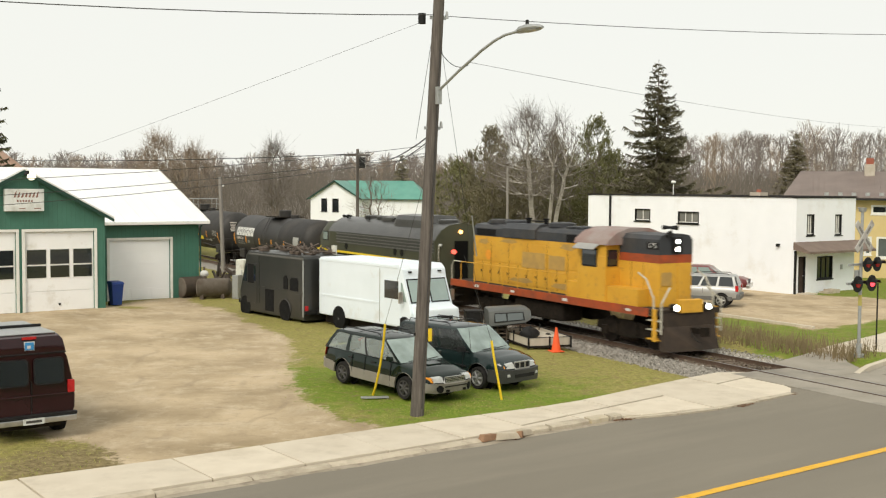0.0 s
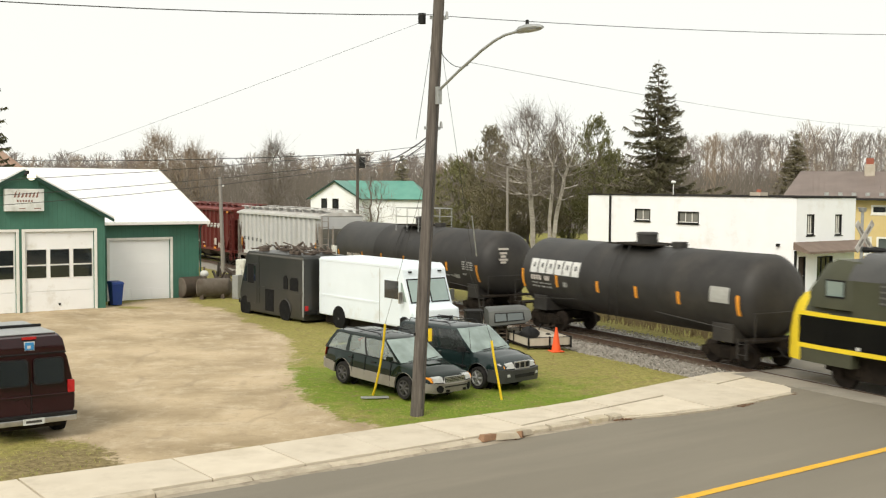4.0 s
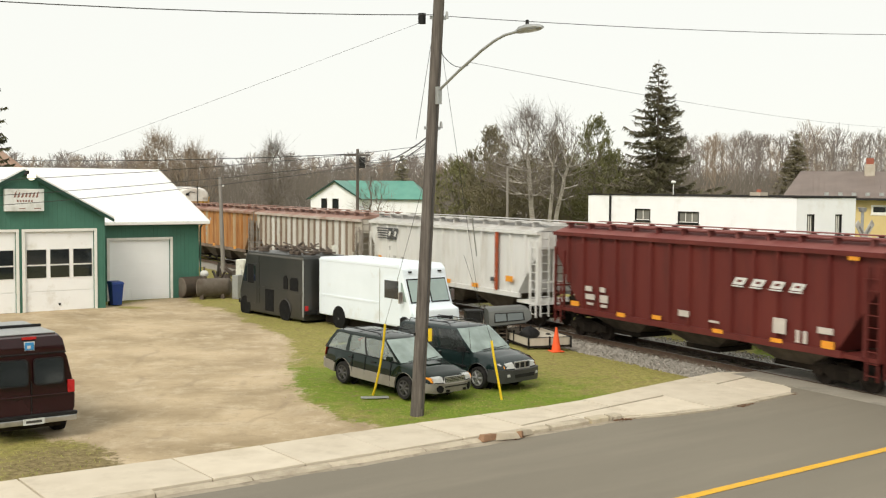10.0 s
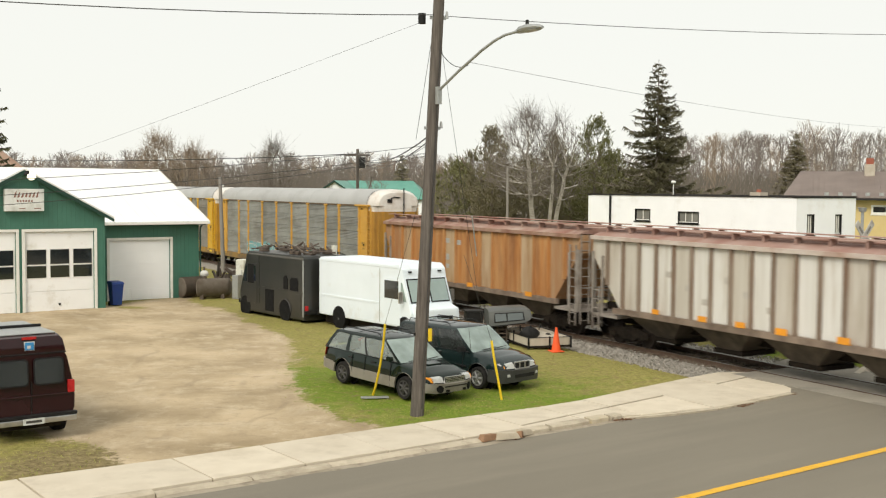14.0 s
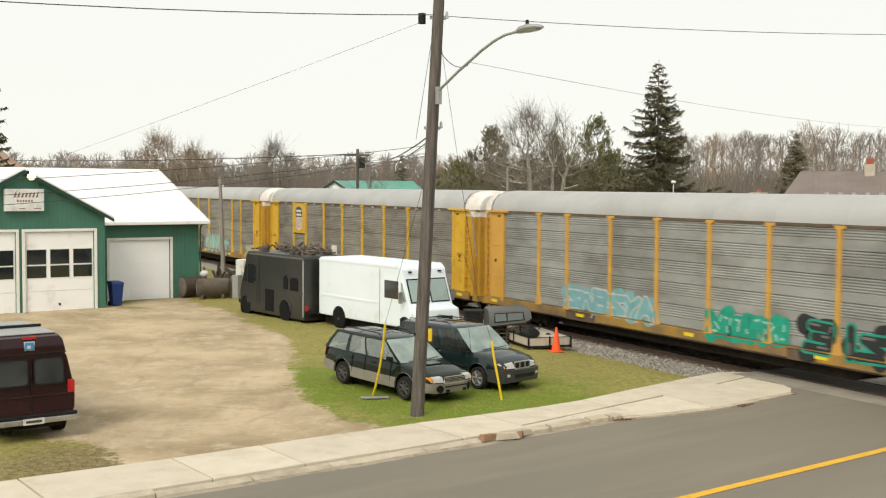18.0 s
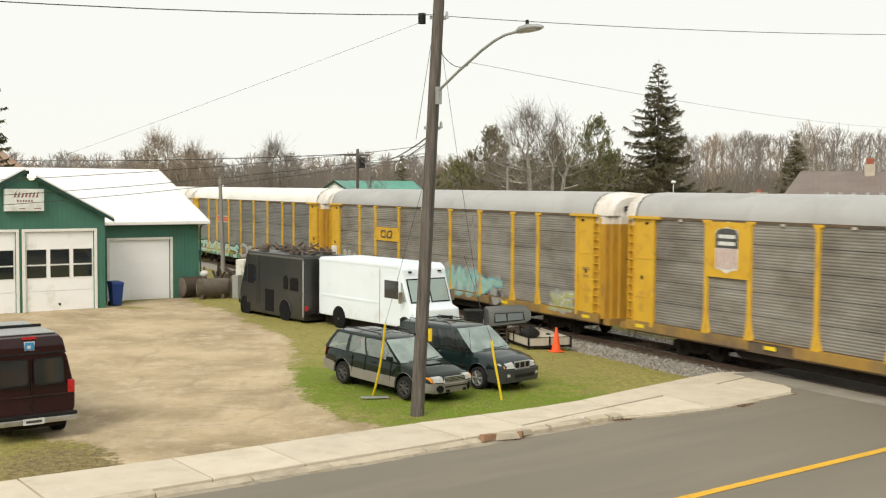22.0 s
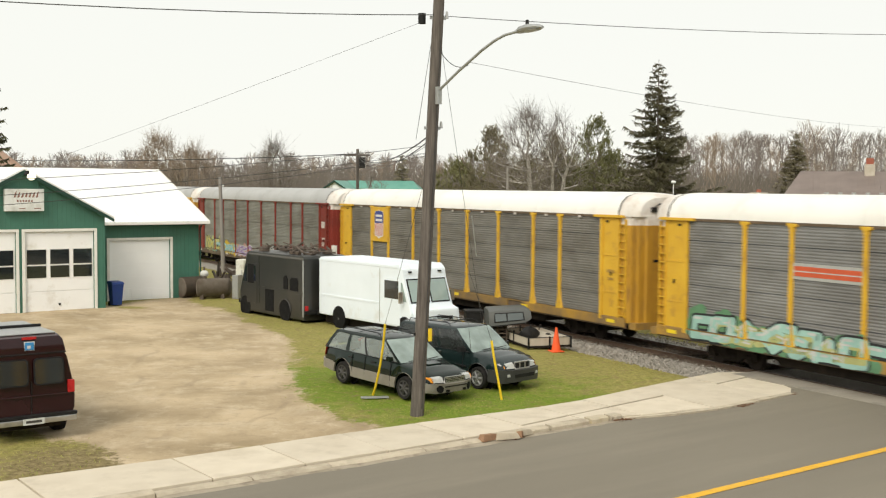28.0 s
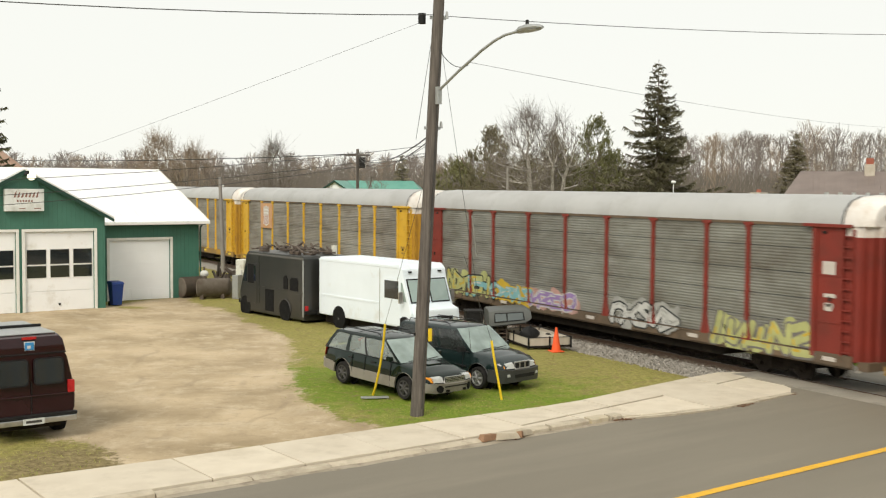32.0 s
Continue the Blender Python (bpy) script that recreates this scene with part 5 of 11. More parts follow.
def tank_car(name, label, s0, s1, r=1.56, zc=2.5, platform=True):
    half = (s1 - s0) / 2
    L = half - 0.55
    root = thing(name, label, "tank car", "freight train", at=track_pose((s0 + s1) / 2))
    TRAIN.append((root, (s0 + s1) / 2))
    n = 40
    rings = []
    for x, q in [(-L, 0.12), (-L + 0.05, 0.45), (-L + 0.18, 0.74), (-L + 0.38, 0.92), (-L + 0.62, 1.0), (-L * 0.34, 1.0), (-L * 0.335, 1.006), (-L * 0.33, 1.0), (0, 1.0), (L * 0.33, 1.0), (L * 0.335, 1.006), (L * 0.34, 1.0), (L - 0.62, 1.0), (L - 0.38, 0.92), (L - 0.18, 0.74), (L - 0.05, 0.45), (L, 0.12)]:
        rings.append([(x, math.cos(6.28319 * i / n) * r * q, zc + math.sin(6.28319 * i / n) * r * q) for i in range(n)])
    part("tank", Shape().loft(rings), car_black, root, smooth=True)
    for k in (-1, 1):
        e = k * (L - 1.6)
        part("saddle", Shape().box(e - 0.5, -1.25, 0.85, e + 0.5, 1.25, 1.5), car_black, root, bevel=0.03)
        part("stub_sill", Shape().box(min(e, k * (half - 0.4)), -0.24, 0.7, max(e, k * (half - 0.4)), 0.24, 1.05), truck_iron, root)
        part("end_platform", Shape().box(k * (half - 0.75) - 0.35, -1.45, 1.02, k * (half - 0.75) + 0.35, 1.45, 1.08), truck_iron, root)
        sh = Shape()
        for y in (-1.42, 1.42):
            sh.path([(k * (half - 0.45), y, 1.08), (k * (half - 0.45), y, 2.0)], 0.02, 6)
        sh.path([(k * (half - 0.45), -1.42, 2.0), (k * (half - 0.45), 1.42, 2.0)], 0.02, 6)
        part("end_handrail", sh, car_black, root)
        ladder(root, "corner_ladder", k * (half - 1.0), -1.45, 0.4, 1.1, 0.4, "x", car_black)
        part("side_rail", Shape().path([(k * (L - 0.9), -1.5, 1.35), (k * (L * 0.35), -1.62, 1.6)], 0.02, 5), car_black, root)
        bogie(root, k * (half - 2.2))
    top = zc + r
    part("valve_box", Shape().rod((0, 0, top - 0.1), (0, 0, top + 0.42), 0.42, 0.42, 18).rod((0, 0, top + 0.42), (0, 0, top + 0.5), 0.46, 0.4, 18), car_black, root, smooth=True)
    part("walkway", Shape().box(-1.3, -1.0, top + 0.02, 1.3, 1.0, top + 0.06), truck_iron, root)
    for y in (-1.0, 1.0) if platform else ():
        for x in (-1.3, 0, 1.3):
            part("rail_post", Shape().path([(x, y, top - 0.3), (x, y, top + 0.95)], 0.022, 6), galvanised, root)
        for z in (0.5, 0.95):
            part("platform_rail", Shape().path([(-1.3, y, top + z), (1.3, y, top + z)], 0.022, 6), galvanised, root)
    for x in (-1.3, 1.3) if platform else ():
        part("platform_rail", Shape().path([(x, -1.0, top + 0.95), (x, 1.0, top + 0.95)], 0.022, 6), galvanised, root)
    for y in (-1, 1):
        part("tank_ladder", Shape().path([(-0.25, y * 1.05, top), (-0.25, y * 1.66, zc + 0.3), (-0.25, y * 1.66, 0.9)], 0.022, 6).path([(0.25, y * 1.05, top), (0.25, y * 1.66, zc + 0.3), (0.25, y * 1.66, 0.9)], 0.022, 6), car_black, root)
    part("manway", Shape().rod((1.9, 0, top - 0.1), (1.9, 0, top + 0.2), 0.3, 0.3, 14), car_black, root)
    couplers(root, half)
    return root, L, r, zc


def on_tank(root, r, zc, x, z, w, h, material, name="stencil"):
    """A mark that follows the tank's near side."""
    def y_at(q):
        return -math.sqrt(max(0.01, (r + 0.006) ** 2 - (q - zc) ** 2))
    zs = [z - h / 2 + h * i / 4 for i in range(5)]
    part(name, Shape().loft([[(x - w / 2, y_at(q), q), (x + w / 2, y_at(q), q)] for q in zs], closed=False, caps=False), material, root)


def tank_line(root, r, zc, x0, x1, z, h, material, step=0.17, gaps=()):
    """A stencilled line on a tank as a row of small plain bars."""
    x, i = x0, 0
    while x + step * 0.7 < x1 + 1e-6:
        if i not in gaps:
            on_tank(root, r, zc, x + step * 0.35, z, step * 0.7, h, material)
        x, i = x + step, i + 1


def rack_profile(grouped, z0=1.14, z1=5.08, rows=5):
    """The upright section of a rack's side: five panels of pressed ridges with open joints between."""
    prof = []
    hgt = (z1 - z0) / rows
    for i in range(rows):
        b = z0 + i * hgt
        prof += [(-1.41, b), (-1.41, b + 0.028), (-1.468, b + 0.032)]
        lo, n, rise = (0.42, 5, 1.486) if grouped else (0.07, 7, 1.474)
        step = (0.98 - lo) / n
        prof += [(-1.466, b + hgt * lo)]
        for j in range(n):
            q = b + hgt * (lo + step * j)
            prof += [(-1.462, q + 0.1 * hgt * step), (-1.462, q + 0.35 * hgt * step), (-rise, q + 0.55 * hgt * step), (-rise, q + 0.85 * hgt * step)]
        prof += [(-1.466, b + hgt - 0.004)]
    return prof + [(-1.41, z1)]


def autorack(name, label, s0, s1, accent, silver, roof_paint, cap_paint, sill_paint, grouped=False, clips=False):
    half = (s1 - s0) / 2
    root = thing(name, label, "autorack car", "freight train", at=track_pose((s0 + s1) / 2))
    TRAIN.append((root, (s0 + s1) / 2))
    posts = RACK_POSTS
    key = ("rack", silver.name)
    if key not in RACK:
        prof = rack_profile(grouped)
        RACK[key] = [mesh("side_panel", Shape().loft([[(x, y, q) for y, q in prof] for x in (a, b)], closed=False, caps=False), silver) for a, b in zip(posts, posts[1:])]
    for k in (0, 180):
        for me in RACK[key]:
            part("side_panel", me, silver, root, at=pose(0, 0, 0, 0, 0, k))
    # Near-black box puts the shade of the enclosed rack into colour.
    part("dark_inside", Shape().box(-11.9, -1.38, 1.14, 11.9, 1.38, 5.05), black_parts_shade, root)
    pkey = ("post", accent.name)
    if pkey not in RACK:
        post = Shape().loft([[(-w, -1.47, q), (w, -1.47, q), (w * 0.7, -1.56, q), (-w * 0.7, -1.56, q)] for q, w in ((1.1, 0.24), (1.22, 0.22), (1.45, 0.15), (1.8, 0.09), (4.75, 0.085), (4.93, 0.13), (4.98, 0.25), (5.06, 0.25))])
        corner = Shape().loft([[(11.85, -1.46, q), (11.85, -1.575, q), (12.02, -1.575, q), (12.02, -1.46, q)] for q in (0.98, 5.0)])
        door = Shape().prism([(12.02, -1.52), (13.05, -1.52), (13.05, -0.5), (12.02, -0.5)], "z", 0.98, 5.02)
        end = Shape().prism([(13.0, -1.47), (13.4, -1.44), (13.5, -1.36), (13.62, -1.36), (13.66, -1.18), (13.78, -1.15), (13.82, -0.9), (13.9, -0.85), (13.9, 0.0), (13.0, 0.0)], "z", 0.95, 4.72)
        bell = Shape().prism([(13.04, -1.45), (13.4, -1.43), (13.5, -1.35), (13.62, -1.35), (13.66, -1.17), (13.78, -1.14), (13.82, -0.89), (13.89, -0.84), (13.89, 0.0), (13.04, 0.0)], "z", 4.72, 5.1)
        head = Shape().box(11.5, -1.63, 5.0, 13.3, -1.42, 5.1)
        lad = Shape().box(13.0, -1.56, 0.95, 13.05, -1.44, 4.95).box(13.36, -1.53, 0.95, 13.4, -1.4, 4.95)
        for i in range(12):
            lad.box(13.05, -1.545, 1.2 + 0.32 * i, 13.36, -1.5, 1.235 + 0.32 * i)
        RACK[pkey] = (mesh("post", post, accent, bevel=0.006), [("corner_post", mesh("corner_post", corner, accent, bevel=0.01)), ("end_door", mesh("end_door", door, accent)), ("end_wall", mesh("end_wall", end, SHADED_END_PAINT.get(accent.name, accent))), ("door_header", mesh("door_header", head, accent, bevel=0.01)), ("end_ladder", mesh("end_ladder", lad, accent))] + [("door_stiffener", mesh("door_stiffener", Shape().box(12.02, -1.535, z, 13.0, -1.52, z + 0.05), accent)) for z in (1.05, 2.05, 3.5, 4.9)], mesh("end_bell", bell, cap_paint))
    pm, ends, bell = RACK[pkey]
    for k in (0, 180):
        for x in posts[1:-1]:
            part("post", pm, accent, root, at=pose(0, 0, 0, 0, 0, k) @ pose(x, 0, 0))
        for m in (Matrix.Identity(4), Matrix.Diagonal((-1, 1, 1, 1))):
            for nm, me in ends:
                part(nm, me, accent, root, at=pose(0, 0, 0, 0, 0, k) @ m)
            part("end_bell", bell, cap_paint, root, at=pose(0, 0, 0, 0, 0, k) @ m)
        y = -1 if k == 0 else 1
        part("lower_sill", Shape().box(-13.4, min(y * 1.4, y * 1.5), 0.72, 13.4, max(y * 1.4, y * 1.5), 1.1), sill_dark, root)
        for a, b in ((-13.45, -7.0), (-5.0, 5.1), (6.3, 13.45)):
            part("side_sill", Shape().box(a, min(y * 1.5, y * 1.56), 0.78, b, max(y * 1.5, y * 1.56), 1.12), sill_paint, root, bevel=0.012)
        part("sill_lip", Shape().box(-13.4, min(y * 1.4, y * 1.535), 1.1, 13.4, max(y * 1.4, y * 1.535), 1.14), sill_paint, root)
        part("top_rail", Shape().box(-12.0, min(y * 1.43, y * 1.512), 5.0, 12.0, max(y * 1.43, y * 1.512), 5.09), sill_dark, root)
        if clips:
            for a, b in zip(posts, posts[1:]):
                part("roof_clip", Shape().cbox(((a + b) / 2, y * 1.52, 4.99), (0.16, 0.05, 0.08)), mark_pale, root)
    arc = [(-1.5, 5.05), (-1.49, 5.24), (-1.38, 5.54), (-1.12, 5.8), (-0.7, 5.94), (0, 5.99), (0.7, 5.94), (1.12, 5.8), (1.38, 5.54), (1.49, 5.24), (1.5, 5.05)]
    seg = 9
    for i in range(seg):
        rf = Shape()
        a, b = -12.95 + 25.9 * i / seg, -12.95 + 25.9 * (i + 1) / seg
        rf.loft([[(x, y * q, 5.05 + (z_ - 5.05) * (1 + (q - 1) * 1.2)) for y, z_ in arc] for x, q in ((a, 1), (a + 0.03, 1.008), (a + 0.1, 1.008), (a + 0.13, 1), (b, 1))], closed=False, caps=False)
        part("roof_panel", rf, roof_paint, root, smooth=True)
    for k in (-1, 1):
        part("roof_cap", Shape().loft([[(k * x, y * q, 5.04 + (z_ - 5.04) * q) for y, z_ in arc] for x, q in ((12.95, 1.0), (13.3, 0.99), (13.55, 0.96), (13.75, 0.9), (13.88, 0.8))]), cap_paint, root, smooth=True)
        part("cap_seam", Shape().loft([[(k * x, y * 1.012, 5.05 + (z_ - 5.05) * 1.014) for y, z_ in arc] for x in (12.92, 12.99)], closed=False, caps=False), black_trim, root)
        part("end_slot", Shape().box(k * 13.9 - 0.012, -0.55, 3.3, k * 13.9 + 0.012, 0.25, 3.4), black_parts_shade, root)
        part("cap_bracket", Shape().cbox((k * 13.86, -0.55, 5.32), (0.14, 0.28, 0.2)).path([(k * 13.88, -0.55, 5.4), (k * 13.92, -0.3, 5.55), (k * 13.92, 0.1, 5.5)], 0.03, 6), black_trim, root)
        part("door_latch", Shape().cbox((k * 12.55, -1.54, 2.8), (0.08, 0.04, 0.14)), black_trim, root)
        part("door_hinge", Shape().cbox((k * 12.3, -1.54, 4.84), (0.14, 0.04, 0.08)), black_trim, root)
        part("end_sill", Shape().box(k * 13.75 - 0.2, -1.4, 0.72, k * 13.75 + 0.2, 1.4, 0.98), sill_paint, root)
        part("step", Shape().path([(k * 13.3, -1.5, 0.9), (k * 13.3, -1.5, 0.42), (k * 12.9, -1.5, 0.42), (k * 12.9, -1.5, 0.9)], 0.02, 5), truck_iron, root)
        bogie(root, k * 10.05, 0.39)
    # Middle filled wide and low in near-black, standing in for under-car shade.
    part("underframe", Shape().prism([(-13.3, 0.9), (-8.3, 0.9), (-7.6, 0.4), (7.6, 0.4), (8.3, 0.9), (13.3, 0.9), (13.3, 1.15), (-13.3, 1.15)], "y", -1.25, 1.25), truck_iron, root)
    part("deck", Shape().box(-13.3, -1.4, 1.0, 13.3, 1.4, 1.13), truck_iron, root)
    couplers(root, half)
    return root


RACK_POSTS = [-11.85, -9.1, -7.03, -4.15, -1.38, 1.4, 4.2, 7.05, 9.05, 11.85]


RACK = {}


loco_yellow = mat("loco_yellow", (0.66, 0.365, 0.04), (0.58, 0.3, 0.03), scale=0.8, rough=0.5, bump=0.05, dirt=(0.3, 0.17, 0.05), dscale=4.5, damt=0.2)
loco_blue = mat("loco_dark_blue_grey", (0.03, 0.033, 0.038), (0.05, 0.052, 0.058), scale=1, rough=0.5, dirt=(0.08, 0.07, 0.06), dscale=0.8)
loco_red = mat("loco_orange_red", (0.42, 0.075, 0.02), (0.3, 0.065, 0.025), scale=1.2, rough=0.6, dirt=(0.12, 0.05, 0.03), dscale=1.4, damt=0.5)
loco_visor = mat("faded_cab_roof", (0.23, 0.13, 0.11), (0.3, 0.26, 0.24), scale=1.2, rough=0.6)
loco_green = mat("loco_dark_olive", (0.05, 0.052, 0.031), (0.066, 0.068, 0.042), scale=0.8, rough=0.5, bump=0.04, dirt=(0.045, 0.043, 0.03), dscale=0.6, damt=0.35)
loco_roof = mat("grimy_loco_roof", (0.04, 0.04, 0.038), (0.062, 0.06, 0.056), scale=1, rough=0.3, dirt=(0.03, 0.03, 0.028), dscale=0.8, spec=0.5)
loco_black = mat("loco_black_band", (0.004, 0.004, 0.0038), (0.007, 0.007, 0.006), scale=1, rough=0.45, spec=0.08)
grille = mat("steel_grille", (0.3, 0.3, 0.27), (0.22, 0.22, 0.2), scale=8, rough=0.5, metal=0.3)
grille_shade = mat("shaded_grille_steel", (0.045, 0.045, 0.042), (0.065, 0.064, 0.06), scale=6, rough=0.5, spec=0.3)
grille_dull = mat("dull_grille_steel", (0.16, 0.158, 0.145), (0.12, 0.118, 0.11), scale=8, rough=0.4, metal=0.3)
# Near-black for louvres and small parts, also for shade put into openings.
black_parts_shade = mat("black_parts_and_shade", (0.007, 0.007, 0.008), (0.016, 0.016, 0.016), scale=6, rough=0.7, spec=0.1)
handrail_pale = mat("pale_handrail", (0.42, 0.4, 0.33), (0.5, 0.48, 0.4), scale=6, rough=0.6)
grime_patch = mat("faded_grimy_patch", (0.48, 0.3, 0.08), (0.36, 0.23, 0.08), scale=3, rough=0.8, bump=0.05)
visor_pale = mat("pale_grey_visor", (0.36, 0.36, 0.34), (0.28, 0.28, 0.27), scale=2, rough=0.6)
pilot_dirt = mat("grimy_pilot", (0.034, 0.026, 0.02), (0.06, 0.042, 0.03), scale=2, rough=0.9, dirt=(0.03, 0.025, 0.02), dscale=1.5)


def hood_unit(c):
    """A high-nosed road switcher, cab towards the front."""
    half = 8.25
    root = thing("hood_locomotive", "weathered yellow diesel locomotive with dark blue hood top", "locomotive", "freight train", at=track_pose(c))
    TRAIN.append((root, c))

    def X(s):
        return s - 113.65
    h0, cab0, cab1, h1 = X(106.5), X(115.9), X(117.75), X(120.15)
    deck0, deck1 = X(105.5), X(121.0)
    hw, top = 0.82, 4.42
    # long hood: yellow doors below, dark top with rounded shoulders
    part("long_hood", Shape().box(h0, -hw, 1.62, cab0, hw, 3.82), loco_yellow, root, bevel=0.02)
    arch = [(-hw - 0.003, 3.82), (-hw - 0.003, 4.2), (-hw + 0.14, 4.36), (-0.3, top), (0.3, top), (hw - 0.14, 4.36), (hw + 0.003, 4.2), (hw + 0.003, 3.82)]
    part("hood_top", Shape().prism(arch, "x", h0 - 0.003, cab0), loco_blue, root, smooth=True)
    part("short_hood", Shape().box(cab1, -hw, 1.62, h1, hw, 3.38), loco_yellow, root, bevel=0.05)
    part("nose_stripe", Shape().box(cab1, -hw - 0.004, 3.3, h1 + 0.004, hw + 0.004, 3.62), loco_red, root)
    part("nose_top", Shape().prism([(y, z if z > 3.9 else 3.62) for y, z in arch], "x", cab1, h1 + 0.003), loco_blue, root, smooth=True)
    # doors, latches and panels along the long hood
    x = h0 + 0.08
    for i in range(12):
        w = (cab0 - h0 - 0.16) / 12
        d = part("hood_door", Shape().box(x + 0.02, -hw - 0.02, 1.75, x + w - 0.02, -hw, 2.58), loco_yellow, root, bevel=0.006)
        part("door_seam", Shape().box(x - 0.012, -hw - 0.012, 1.7, x + 0.012, -hw, 2.62), black_trim, root)
        if i % 2 == 0:
            part("upper_panel", Shape().box(x + 0.02, -hw - 0.015, 2.66, x + 2 * w - 0.02, -hw, 3.6), loco_yellow, root, bevel=0.006)
            part("door_seam", Shape().box(x - 0.006, -hw - 0.008, 2.64, x + 0.006, -hw, 3.62), black_trim, root)
        part("latch", Shape().box(x + w - 0.1, -hw - 0.04, 2.1, x + w - 0.05, -hw - 0.02, 2.22), black_trim, d)
        x += w
    for a, b, z0, z1, m in ((h0 + 0.3, h0 + 2.0, 3.86, 4.16, black_parts_shade), (h0 + 2.9, h0 + 4.2, 3.84, 4.2, black_parts_shade), (cab0 - 1.7, cab0 - 0.5, 3.84, 4.16, black_parts_shade), (h0 + 4.3, h0 + 6.1, 2.55, 3.25, grime_patch), (h0 + 6.4, h0 + 7.6, 2.6, 3.2, grime_patch)):
        lv = part("louvre" if m is black_parts_shade else "worn_panel", Shape().box(a, -hw - 0.03, z0, b, -hw - 0.005, z1), m, root)
    for a in (h0 + 1.2, h0 + 2.6, h0 + 6.2):
        part("roof_fan", Shape().rod((a, 0, top), (a, 0, top + 0.16), 0.6, 0.6, 20).rod((a, 0, top + 0.16), (a, 0, top + 0.2), 0.5, 0.45, 20), loco_blue, root, smooth=True)
    part("dynamic_brake_housing", Shape().prism([(-0.9, 3.85), (-0.9, 4.26), (-0.62, 4.5), (0.62, 4.5), (0.9, 4.26), (0.9, 3.85)], "x", h0 + 2.7, h0 + 5.4), loco_blue, root, smooth=True)
    for a in (h0 + 3.7, h0 + 5.1):
        part("exhaust_stack", Shape().rod((a, -0.1, 4.4), (a, -0.1, 4.72), 0.11, 0.11, 10).rod((a, -0.1, 4.68), (a, -0.1, 4.76), 0.16, 0.16, 10), black_parts_shade, root)
    part("roof_bar", Shape().path([(h0 + 3.7, -0.1, 4.62), (h0 + 5.1, -0.1, 4.62)], 0.03, 6), black_parts_shade, root)
    for a in (h0 + 0.7, h0 + 7.2, h0 + 7.9):
        part("roof_hatch", Shape().box(a, -0.5, top - 0.02, a + 0.5, 0.5, top + 0.07), loco_blue, root, bevel=0.02)
    # cab, wider than the hoods, with a curved roof
    part("cab", Shape().box(cab0, -1.5, 1.62, cab1, 1.5, 3.45), loco_yellow, root, bevel=0.02)
    part("cab_upper", Shape().box(cab0, -1.48, 3.45, cab1, 1.48, 4.02), loco_yellow, root)
    roof = [(-1.58, 3.9), (-1.5, 4.1), (-1.1, 4.38), (-0.5, 4.56), (0.5, 4.56), (1.1, 4.38), (1.5, 4.1), (1.58, 3.9), (1.45, 3.9), (-1.45, 3.9)]
    part("cab_roof", Shape().prism(roof, "x", cab0 - 0.18, cab1 + 0.2), loco_visor, root, smooth=True)
    part("sun_visor", Shape().slab([(cab0 + 0.1, -1.5, 3.98), (cab0 + 1.5, -1.5, 3.98), (cab0 + 1.5, -1.86, 3.72), (cab0 + 0.1, -1.86, 3.72)], 0.03), visor_pale, root)
    for a, b in ((cab0 + 0.3, cab0 + 1.3),):
        wf = part("cab_window", Shape().box(a, -1.52, 3.0, b, -1.485, 3.72), black_trim, root)
        part("pane", Shape().box(a + 0.06, -1.53, 3.06, b - 0.06, -1.51, 3.66), dark_glass, wf)
    wf = part("front_cab_window", Shape().box(cab1, -1.42, 3.05, cab1 + 0.03, -0.92, 3.7), black_trim, root)
    part("pane", Shape().box(cab1 + 0.02, -1.37, 3.1, cab1 + 0.04, -0.97, 3.65), dark_glass, wf)
    # battery boxes and low cabinets beside the cab
    part("cabinet", Shape().box(cab0 - 0.9, -1.42, 1.62, cab1 + 1.9, -hw, 2.3), loco_yellow, root, bevel=0.02)
    part("cabinet_door", Shape().box(cab1 + 0.1, -1.435, 1.7, cab1 + 0.8, -1.42, 2.22), loco_yellow, root, bevel=0.01)
    for a, z, ln, hh in ((h0 + 0.5, 3.5, 0.9, 0.2), (h0 + 2.4, 3.62, 1.5, 0.14), (cab0 - 2.2, 3.55, 1.2, 0.22), (h0 + 3.2, 1.9, 2.0, 0.16), (h0 + 6.6, 1.85, 1.4, 0.2)):
        part("worn_patch", Shape().prism([(a, z), (a + ln * 0.7, z - hh * 0.4), (a + ln, z + hh * 0.2), (a + ln * 0.8, z + hh), (a + ln * 0.2, z + hh * 0.8)], "y", -hw - 0.027, -hw - 0.021), grime_patch, root)
    for a in (cab1 + 0.75, cab1 + 1.5):
        part("hood_seam", Shape().box(a, -hw - 0.006, 2.3, a + 0.02, -hw, 3.28), black_trim, root)
    part("nose_grille", Shape().box(h1 + 0.004, -0.7, 2.45, h1 + 0.03, -0.2, 2.95), grime_patch, root)
    # deck and side sill
    part("deck", Shape().box(deck0, -1.5, 1.42, deck1, 1.5, 1.62), pilot_dirt, root)
    for k in (-1, 1):
        part("side_sill", Shape().box(deck0, min(k * 1.48, k * 1.54), 1.34, deck1 - 0.6, max(k * 1.48, k * 1.54), 1.66), loco_red, root)
        y = k * 1.47
        a = deck0 + 0.9
        while a < cab0 - 0.2:
            part("stanchion", Shape().rod((a, y, 1.62), (a, y, 2.55), 0.02, 0.02, 6), loco_yellow, root)
            a += 1.25
        part("handrail", Shape().path([(deck0 + 0.3, y, 2.55), (cab0 - 0.9, y, 2.55)], 0.022, 6), loco_yellow, root)
